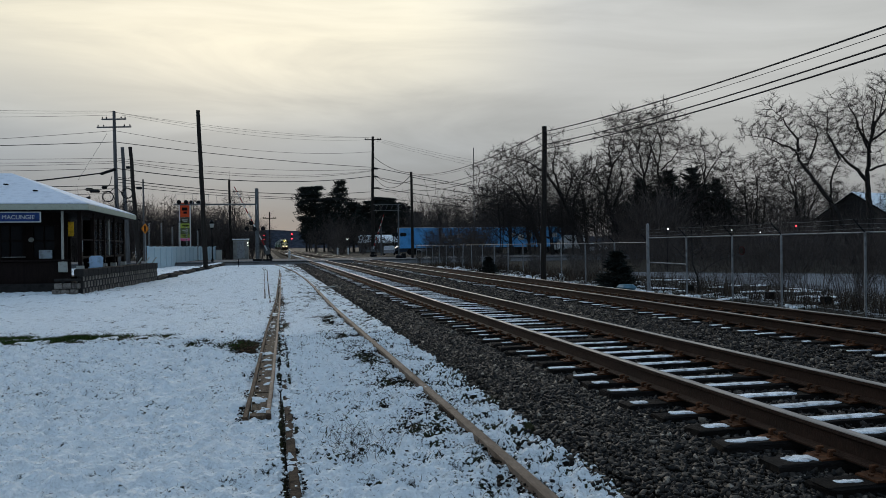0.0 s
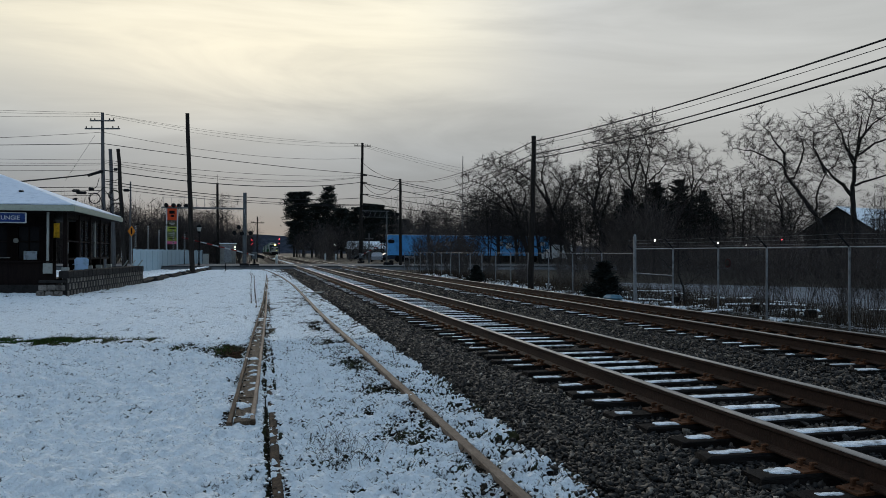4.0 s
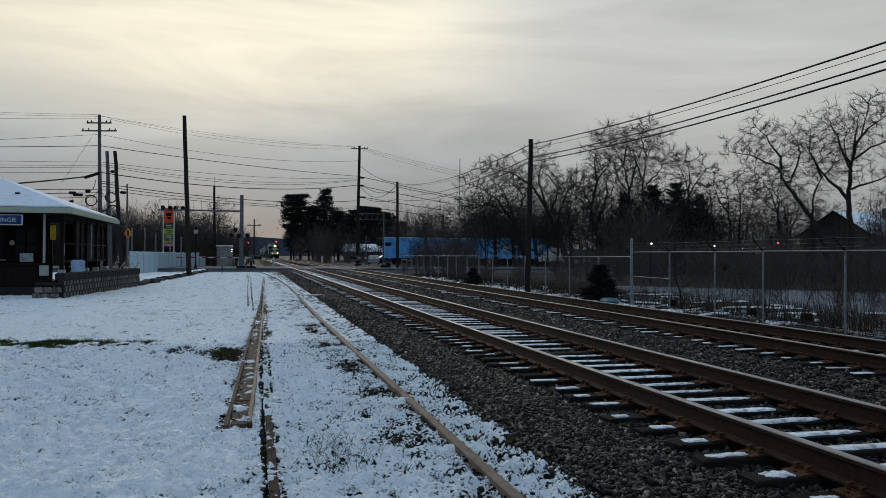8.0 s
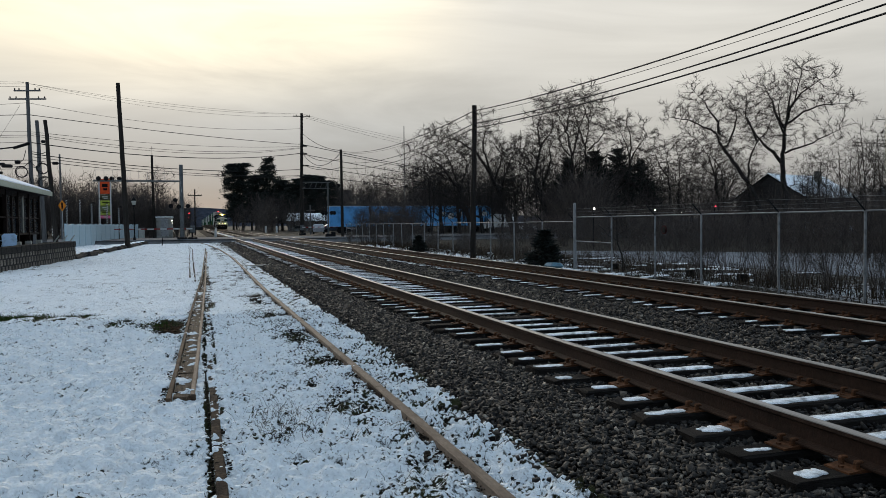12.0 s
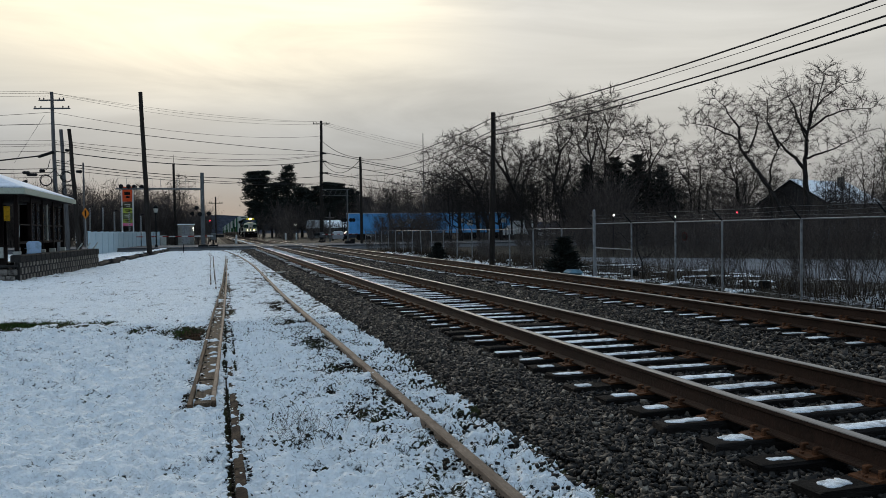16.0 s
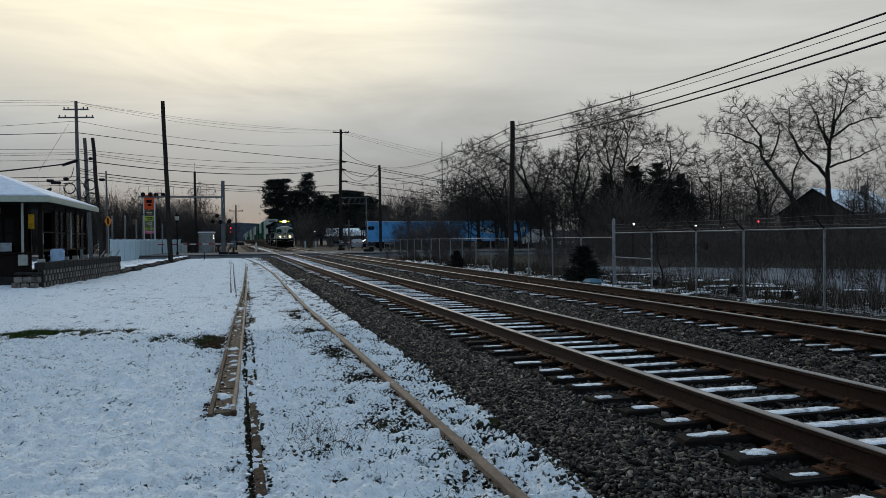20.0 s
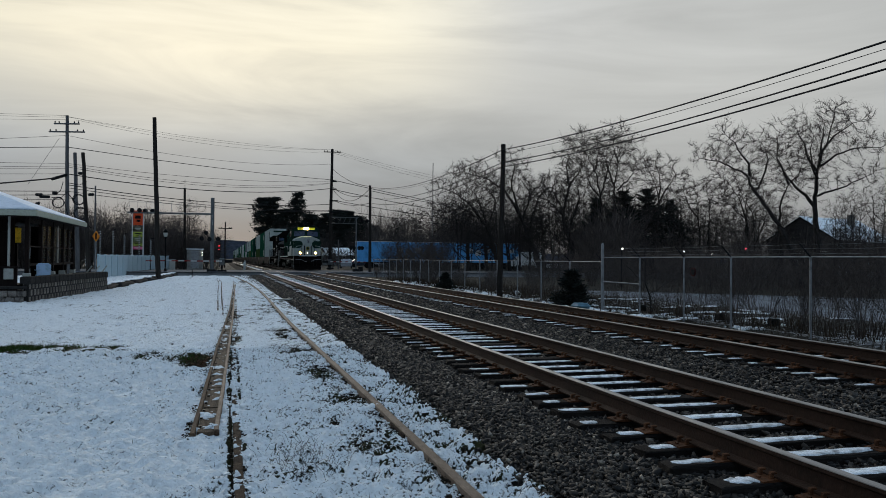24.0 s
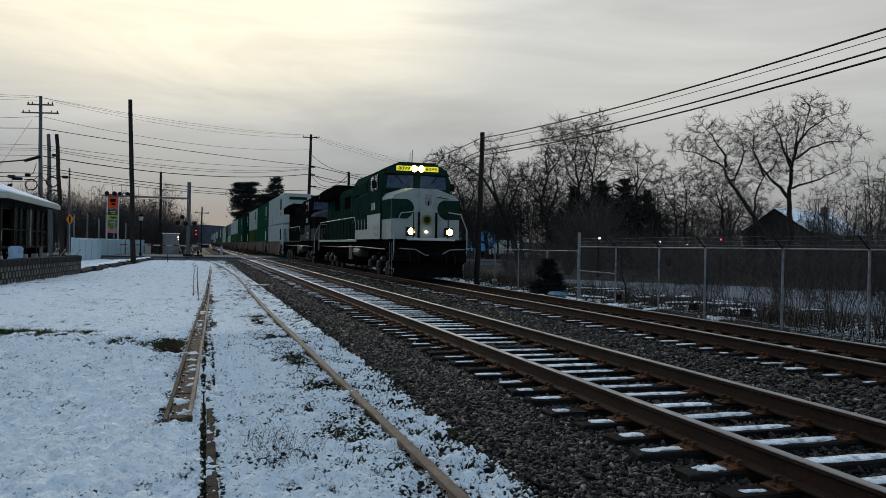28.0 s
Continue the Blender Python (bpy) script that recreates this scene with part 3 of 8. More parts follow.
def plate_mesh():
    s = Shape().prism([(-0.19, 0), (0.19, 0), (0.19, 0.012), (0.085, 0.022), (-0.085, 0.022), (-0.19, 0.012)], "y", -0.095, 0.095)
    for x in (-0.10, 0.10):
        for y in (-0.06, 0.055):
            s.box((x, y, 0.035), (0.03, 0.03, 0.05), 0.006)
            s.box((x * 0.86, y, 0.058), (0.05, 0.036, 0.016), 0.005)
    for x in (-0.155, 0.155):
        s.box((x, 0.0, 0.018), (0.022, 0.022, 0.02))
    return mesh_of("tie_plate", s, M_plate)


def main_track(xc, label, seed, y_near, y_split, snowy):
    tr = thing("railway_track", label, "railway track", pose(0, 0, 0), kind="structure")
    path = [(bend(y), y, 0) for y in (-12, 20, 40, 60, 75, 90, 110, 130, 155, 180, 220, 270, 340, 420, 520, 640)]
    for sx in (-1, 1):
        p = [(xc + x + sx * GAUGE / 2, y, z) for x, y, z in path]
        rail = part("rail", Shape().sweep(RAIL, p), M_rail, tr, "rust-brown steel rail")
        part("rail_head", Shape().sweep(HEAD, p), M_head, rail, "bright worn running surface")
    ties, plate = [tie_mesh(seed + k) for k in range(6)], plate_mesh()
    long_snow = [patch_mesh(seed + 20 + k, 1.12, 0.17, 0.006, M_tie_snow) for k in range(5)]
    end_snow = [patch_mesh(seed + 40 + k, 0.34, 0.15, 0.004, M_tie_snow) for k in range(5)]
    r = random.Random(seed)
    y, count = y_near, 0
    rest = Shape()
    rest_snow = Shape()
    while y < 205:
        cx, dz, tw = xc + bend(y) + r.uniform(-0.05, 0.05), r.uniform(-0.014, 0.006), r.uniform(-1.2, 1.2)
        ahead = 76.5 < y < 95
        if y < y_split:
            t = part("tie", ties[count % 6], None, tr)
            t.matrix_world = pose(cx, y, -0.198 + dz, 0, 0, tw)
            if y < 42:
                for sx in (-1, 1):
                    q = part("tie_plate", plate, None, tr)
                    q.matrix_world = pose(xc + sx * GAUGE / 2, y, -0.2, 0, 0, tw)
            if snowy > r.random():
                q = part("snow_patch", long_snow[count % 5], None, tr)
                q.matrix_world = pose(cx + r.uniform(-0.04, 0.04), y + r.uniform(-0.015, 0.015), -0.196 + dz, 0, 0, tw + r.uniform(-1, 1)) @ Matrix.Diagonal((r.uniform(0.86, 1.06), r.uniform(0.72, 1.15), 1, 1))
            if r.random() < 0.84:
                q = part("snow_patch", end_snow[count % 5], None, tr)
                q.matrix_world = pose(cx - 1.10 + r.uniform(-0.06, 0.08), y, -0.196 + dz, 0, 0, r.uniform(-8, 8)) @ Matrix.Diagonal((r.uniform(0.4, 1.25), r.uniform(0.45, 1.15), 1, 1))
        elif not ahead:
            rest.box((cx, y, -0.288 + dz), (2.6, 0.225, 0.18))
            if snowy > r.random():
                rest_snow.box((cx, y, -0.185 + dz), (1.05, 0.17, 0.02))
        y += TIE_STEP * r.uniform(0.96, 1.04)
        count += 1
    part("tie", rest, M_tie, tr)["kind"] = "stuff"
    if rest_snow.v:
        part("snow_patch", rest_snow, M_tie_snow, tr)["kind"] = "stuff"
    return tr


def ballast_stones():
    """Loose crushed stone on the beds, thinning out with the distance."""
    cube = np.array([(-1, -1, -1), (1, -1, -1), (1, 1, -1), (-1, 1, -1), (-1, -1, 1), (1, -1, 1), (1, 1, 1), (-1, 1, 1)]) * 0.62
    quads = np.array([(3, 2, 1, 0), (4, 5, 6, 7), (0, 1, 5, 4), (1, 2, 6, 5), (2, 3, 7, 6), (3, 0, 4, 7)])
    rng = np.random.default_rng(11)
    zones = [(2.3, 11.6, -8.0, 3.2, 9000, 0.034), (1.98, 3.9, 3.0, 9.0, 32000, 0.0195), (1.98, 3.9, 9.0, 18.0, 30000, 0.023), (1.98, 3.9, 18.0, 40.0, 20000, 0.030), (1.2, 3.9, 40.0, 76.0, 11000, 0.036), (5.1, 8.2, 44.0, 76.0, 7000, 0.042), (3.7, 5.4, 3.5, 16.0, 22000, 0.0225), (5.1, 8.2, 6.0, 20.0, 32000, 0.0255), (5.1, 8.2, 20.0, 44.0, 13000, 0.036), (8.0, 11.8, 9.0, 32.0, 14000, 0.036)]
    vs, fs, o = [], [], 0
    for x0, x1, y0, y1, n, size in zones:
        x, y = rng.uniform(x0, x1, n), rng.uniform(y0, y1, n)
        shore = np.where(y < 40, 2.16 + 0.010 * np.minimum(y, 20), 2.3 - 0.026 * (y - 40) + 0.5 * (fbm(x, y, 0.5, 2) - 0.5))
        keep = (x > shore + 0.22) | (rng.random(n) < np.clip((x - shore + 0.12) / 0.34, 0, 1) ** 1.6)
        for rx in (XC1 - GAUGE / 2, XC1 + GAUGE / 2, XC2 - GAUGE / 2, XC2 + GAUGE / 2):
            keep &= np.abs(x - rx) > 0.075
        x, y = x[keep], y[keep]
        n = len(x)
        z = ground_z(x, y) + rng.uniform(-0.016, 0.030, n)
        s = size * rng.lognormal(0, 0.32, n)
        shape = (cube[None] + rng.uniform(-0.36, 0.36, (n, 8, 3))) * (s[:, None, None] * rng.uniform(0.8, 1.2, (n, 1, 3)) * np.array((1.25, 0.82, 0.56)))
        a, b = rng.uniform(0, 6.28, n), rng.normal(0, 0.55, n)
        ca, sa, cb, sb = np.cos(a), np.sin(a), np.cos(b), np.sin(b)
        X, Y, Z = shape[..., 0], shape[..., 1], shape[..., 2]
        X, Z = X * cb[:, None] + Z * sb[:, None], -X * sb[:, None] + Z * cb[:, None]
        X, Y = X * ca[:, None] - Y * sa[:, None], X * sa[:, None] + Y * ca[:, None]
        vs.append(np.stack([X + x[:, None], Y + y[:, None], Z + z[:, None]], -1).reshape(-1, 3))
        fs.append((quads[None] + (np.arange(n) * 8)[:, None, None] + o).reshape(-1, 4))
        o += n * 8
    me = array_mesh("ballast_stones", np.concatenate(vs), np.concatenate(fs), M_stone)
    tagged(new("ballast_stones", me), "loose dark grey crushed stone round the ties", "ballast", kind="stuff")


def ballast_bed():
    xs = np.concatenate([[1.95, 2.25, 2.6], np.arange(2.9, 10.4, 0.25), [10.6, 11.0, 11.4, 11.8]])
    ys = np.concatenate([np.arange(-14, 60, 0.25), np.arange(60, 640, 4.0)])
    gx, gy = np.meshgrid(xs, ys)
    x, y = gx.ravel(), gy.ravel()
    z = ground_z(x, y) + 0.02 * (fbm(x, y, 4.0, 3) - 0.5) - 0.004
    z = np.where((x < 2.0) | (x > 11.7), z - 0.06, z)
    x = x + np.array([bend(v) for v in y])
    i = np.arange(len(x)).reshape(len(ys), len(xs))
    faces = np.stack([i[:-1, :-1], i[:-1, 1:], i[1:, 1:], i[1:, :-1]], -1).reshape(-1, 4)
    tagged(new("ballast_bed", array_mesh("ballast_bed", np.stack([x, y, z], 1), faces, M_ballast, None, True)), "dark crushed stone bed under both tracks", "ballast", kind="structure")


def curve_path(points, n=40, z=-0.30):
    """A smooth line through (x, y) points in order of y."""
    ys = np.linspace(points[0][1], points[-1][1], n)
    px, py = [p[0] for p in points], [p[1] for p in points]
    xs = np.interp(ys, py, px)
    for _ in range(3):
        xs[1:-1] = (xs[:-2] + 2 * xs[1:-1] + xs[2:]) / 4
    return [(float(a), float(b), z) for a, b in zip(xs, ys)]


def lumps(name, pts, sizes, material, label, category, seed, flat=0.6):
    """Loose uneven clods, each a small broken block."""
    cube = np.array([(-1, -1, -1), (1, -1, -1), (1, 1, -1), (-1, 1, -1), (-1, -1, 1), (1, -1, 1), (1, 1, 1), (-1, 1, 1)]) * 0.62
    quads = np.array([(3, 2, 1, 0), (4, 5, 6, 7), (0, 1, 5, 4), (1, 2, 6, 5), (2, 3, 7, 6), (3, 0, 4, 7)])
    rng = np.random.default_rng(seed)
    n = len(pts)
    shape = (cube[None] + rng.uniform(-0.3, 0.3, (n, 8, 3))) * (sizes[:, None, None] * rng.uniform(0.6, 1.3, (n, 1, 3)))
    shape[..., 2] *= flat
    a = rng.uniform(0, 6.28, n)
    ca, sa = np.cos(a)[:, None], np.sin(a)[:, None]
    X, Y = shape[..., 0] * ca - shape[..., 1] * sa, shape[..., 0] * sa + shape[..., 1] * ca
    v = np.stack([X + pts[:, :1], Y + pts[:, 1:2], shape[..., 2] + pts[:, 2:3]], -1).reshape(-1, 3)
    f = (quads[None] + (np.arange(n) * 8)[:, None, None]).reshape(-1, 4)
    return tagged(new(name, array_mesh(name, v, f, material, None, False)), label, category, kind="stuff")


RAIL_RIGHT = [(1.72, -12.0), (1.70, 2.0), (1.66, 10), (1.60, 20), (1.72, 38), (1.55, 52), (0.95, 68), (0.4, 76)]
RAIL_LEFT = [(0.14, -12.0), (0.14, 2.0), (0.14, 5.7), (0.16, 11), (0.19, 14.5), (0.36, 25), (0.66, 52), (0.72, 58)]
RAIL_GUARD = [(-0.245, 7.55), (-0.11, 14.4), (0.17, 25), (0.55, 50), (0.64, 58)]
RAIL_INNER = [(-0.035, 7.70), (0.10, 14.4), (0.28, 25), (0.61, 50)]
BARE = [(1.40, 9.5, 0.24, 0.5), (1.30, 8.2, 0.30, 0.35), (1.42, 6.95, 0.24, 0.35), (1.40, 11.7, 0.22, 0.6), (1.57, 5.5, 0.08, 0.3), (1.35, 14.2, 0.2, 0.7), (1.25, 17.5, 0.2, 0.9)]


def along(points, y):
    return np.interp(y, [p[1] for p in points], [p[0] for p in points])


def spur():
    """The disused spur sunk in the lawn."""
    old = [(-0.034, -0.14), (0.034, -0.14), (0.036, -0.008), (0.026, 0.0), (-0.026, 0.0), (-0.036, -0.008)]
    slim = [(a * 0.62, b) for a, b in old]
    wide = [(a * 1.15, b) for a, b in old]
    sp = thing("disused_spur", "rusty disused spur rails sunk in the snowy lawn", "railway track", pose(0, 0, 0), kind="structure")
    r = random.Random(5)
    rail_pieces = ((RAIL_RIGHT, wide, -0.288, M_rust, 8.15, "rusty rail at the ballast's edge"), (RAIL_LEFT, old, -0.322, M_rust_dark, None, "dark rail nearly buried in snow"), (RAIL_GUARD, slim, -0.296, M_guard, None, "rusty guard rail, darkened for its side's shadow"), (RAIL_INNER, slim, -0.300, M_rust, None, "rusty inner rail of the flangeway"), ([(-0.02, 24.0), (-0.14, 40), (-0.20, 56), (-0.55, 66)], slim, -0.318, M_rust_dark, None, "dark diverging rail"), ([(-0.18, 26.0), (-0.30, 40), (-0.36, 56), (-0.70, 66)], slim, -0.322, M_rust_dark, None, "dark diverging rail"))
    for pts, outline, z, m, cut, label in rail_pieces:
        if cut:
            a = [p for p in curve_path(pts, 110, z) if p[1] < cut]
            b = [p for p in curve_path(pts, 110, z) if p[1] >= cut]
            b[0] = (a[-1][0], a[-1][1] + 0.012, z)
            part("rail", Shape().sweep(outline, a), m, sp, label)
            part("rail", Shape().sweep(outline, b), m, sp, label)
            for sx in (-1, 1):
                part("fish_plate", Shape().box((a[-1][0] + sx * 0.045, a[-1][1], z - 0.045), (0.02, 0.6, 0.06), 0.006), M_rust_dark, sp)
        else:
            sink = 0.022 if pts is RAIL_LEFT else 0.0
            path = [(x + r.uniform(-0.006, 0.006), y, q + (r.uniform(-0.012, 0.008) if m == M_rust_dark else 0) - sink * min(max((y - 6.5) / 2.0, 0), 1)) for x, y, q in curve_path(pts, 70, z)]
            part("rail", Shape().sweep(outline, path), m, sp, label)
    # worn timbers between the guard rails
    y = 7.72
    while y < 40:
        L = r.uniform(1.0, 2.2)
        top = []
        for yy in (y, y + L - 0.05):
            top.append((along(RAIL_GUARD, yy) + 0.03, along(RAIL_INNER, yy) - 0.025, yy))
        (a0, b0, y0), (a1, b1, y1) = top
        if b0 - a0 < 0.02:
            break
        zt = -0.322 + r.uniform(-0.006, 0.004)
        v = [(a0, y0, zt), (b0, y0, zt), (b1, y1, zt), (a1, y1, zt)]
        part("plank", Shape().add(v + [(p[0], p[1], -0.42) for p in v], [(0, 1, 2, 3), (4, 5, 1, 0), (5, 6, 2, 1), (6, 7, 3, 2), (7, 4, 0, 3)]), M_plank, sp, "worn brown flangeway plank")
        for q in range(3):
            yy = y + L * (q + 0.5) / 3
            part("bolt", Shape().disc((along(RAIL_GUARD, yy) + 0.05 + r.uniform(-0.01, 0.01), yy, zt + 0.006), "z", 0.014, 0.022, 8), M_black, sp)
        y += L
    for pts, y0, x in ((RAIL_GUARD, 7.6, 0), (RAIL_INNER, 7.75, 0)):
        part("rail_end", Shape().box((along(pts, y0), y0 - 0.03, -0.35), (0.05, 0.08, 0.08), 0.01), M_guard, sp)
    rng = np.random.default_rng(44)
    # soil and rotten wood along the rails
    P, S = [], []
    for cx, cy, rx, ry in BARE:
        n = int(800 * rx * ry / 0.1)
        x, y = cx + rng.normal(0, rx * 0.75, n), cy + rng.normal(0, ry * 0.95, n)
        ok = (x < along(RAIL_RIGHT, y) - 0.05) & (fbm(x, y, 6.0, 2) > 0.52)
        P.append(np.stack([x, y, ground_z(x, y) + rng.uniform(0.0, 0.03, n)], 1)[ok])
        S.append((0.009 * rng.lognormal(0, 0.5, n))[ok])
    for pts, side, n, y0, y1 in ((RAIL_LEFT, 0, 1500, 3.2, 26), (RAIL_GUARD, -0.045, 900, 7.6, 26), (RAIL_RIGHT, -0.06, 1600, 3, 28)):
        y = y0 + (y1 - y0) * rng.random(n) ** 1.5
        x = along(pts, y) + side + rng.normal(0, 0.022, n) + (np.where(rng.random(n) < 0.5, 0.045, -0.045) if side == 0 else 0)
        ok = vnoise(x * 0 + side * 50, y, 1.7) > 0.42
        P.append(np.stack([x, y, np.full(n, -0.336) + rng.uniform(-0.006, 0.014, n)], 1)[ok])
        S.append((0.007 * rng.lognormal(0, 0.5, n))[ok])
    n = 900
    x, y = -0.38 + rng.normal(0, 0.13, n), 13.5 + rng.normal(0, 0.55, n)
    rot = np.stack([x, y, ground_z(x, y) + rng.uniform(-0.005, 0.02, n)], 1)
    lumps("rotten_wood", rot, 0.013 * rng.lognormal(0, 0.4, n), M_rot, "reddish crumbled wood beside the old guard rail", "debris", 43, 0.4)
    lumps("soil_clods", np.concatenate(P), np.concatenate(S), M_soil, "dark clods of soil and rotten wood by the rails", "soil", 45)
    # loose stones on the snow between the spur and the ballast
    n = 1500
    x, y = 1.78 + 0.62 * rng.random(n) ** 0.5, 2.8 + 30 * rng.random(n) ** 1.7
    lumps("scattered_stones", np.stack([x, y, ground_z(x, y) + rng.uniform(0.004, 0.022, n)], 1), 0.0125 * rng.lognormal(0, 0.4, n), M_stone, "loose dark stones scattered on the snow", "stones", 46, 0.8)
    # snow lying against and over the rails
    P, S = [], []
    for pts, n, w, y0, y1 in ((RAIL_LEFT, 420, 0.080, 2.6, 30), (RAIL_GUARD, 260, 0.07, 7.5, 30), (RAIL_INNER, 120, 0.06, 7.6, 30), (RAIL_RIGHT, 500, 0.09, 2.6, 30)):
        y = y0 + (y1 - y0) * rng.random(n) ** 1.4
        off = np.where(rng.random(n) < 0.5, 1, -1) * w * rng.uniform(0.75, 1.4, n)
        if pts is RAIL_LEFT:
            off = np.where((vnoise(y * 0 + 3.3, y, 2.6) > 0.66) | (y < 4.4), off * rng.uniform(0, 1, n), off)
        x = along(pts, y) + off
        P.append(np.stack([x, y, np.full(n, -0.345) + rng.uniform(-0.004, 0.022, n)], 1))
        S.append(0.015 * rng.lognormal(0, 0.35, n))
    me = lumps("snow_clumps", np.concatenate(P), np.concatenate(S), M_snow, "small clumps of snow along the old rails", "snow", 47, 0.42)
    me.data.polygons.foreach_set("use_smooth", [True] * len(me.data.polygons))
    solid("scrap_board", Shape().box((2.42, 31.6, -0.30), (1.2, 0.28, 0.05), 0.01), M_trim, "pale board lying on the ballast", "board")
    return sp


def crossing():
    road = Shape().prism([(76.2, -0.4), (77.0, -0.03), (90.0, 0.02), (95.0, -0.06), (97, -0.4)], "x", -60, 60)
    tagged(new("road", mesh_of("road", road, M_asphalt)), "worn grey asphalt road over the level crossing", "road", kind="structure")
    sand = Shape()
    for x0, x1 in ((-60, 3.6), (5.45, 7.9), (9.75, 60)):
        sand.box(((x0 + x1) / 2, 76.95, -0.01), (x1 - x0, 0.35, 0.05), 0.01)
    tagged(new("kerb", mesh_of("kerb", sand, M_lot)), "pale concrete edge of the crossing", "kerb", kind="structure")
    lot = Shape()
    outline = [(18.6, -30), (42, -30), (40, 10), (33, 28), (24, 38), (18.2, 44)]
    lot.add([(x, y, float(ground_z(x, y)) - 0.047) for x, y in outline], [(0, 1, 2, 3, 4, 5)])
    tagged(new("yard_lot", mesh_of("yard_lot", lot, M_lot)), "bare grey gravel lot behind the fence", "lot", kind="structure")

# ---- poles and wires ----
def sag_path(a, b, sag, n=14):
    out = []
    for i in range(n + 1):
        t = i / n
        out.append((a[0] + (b[0] - a[0]) * t, a[1] + (b[1] - a[1]) * t, a[2] + (b[2] - a[2]) * t - sag * 4 * t * (1 - t)))
    return out


def wire(a, b, sag, r=0.012, label="thin black overhead cable span", n=16):
    solid("overhead_wire", Shape().tube(sag_path(a, b, sag, n), r, 5), M_wire, label, "cable", "overhead wires")


def utility_pole(base, top, r0, r1, material, label, arms=(), group="utility poles"):
    p = thing("utility_pole", label, "utility pole", pose(*base), group)
    d = Vector(top) - Vector(base)
    k = 9
    rr = random.Random(int(abs(base[1] * 7)))
    s = Shape().tube([tuple(d * (i / k) + Vector((rr.uniform(-0.02, 0.02), 0, 0))) for i in range(k + 1)], [r0 + (r1 - r0) * i / k for i in range(k + 1)], 12)
    part("post", s, material, p)
    for z, w, yaw in arms:
        c = d * (z / d.z)
        part("crossarm", Shape().box((c.x, c.y - r1 - 0.05, c.z), (w, 0.1, 0.12), 0.012, yaw), material, p)
        for q in (-0.46, -0.3, 0.3, 0.46):
            x = c.x + q * w * math.cos(radians(yaw))
            y = c.y - r1 - 0.05 + q * w * math.sin(radians(yaw))
            part("insulator", Shape().tube([(x, y, c.z + 0.06), (x, y, c.z + 0.12), (x, y, c.z + 0.22)], [0.025, 0.06, 0.04], 8), M_darkmetal, p)
    return p


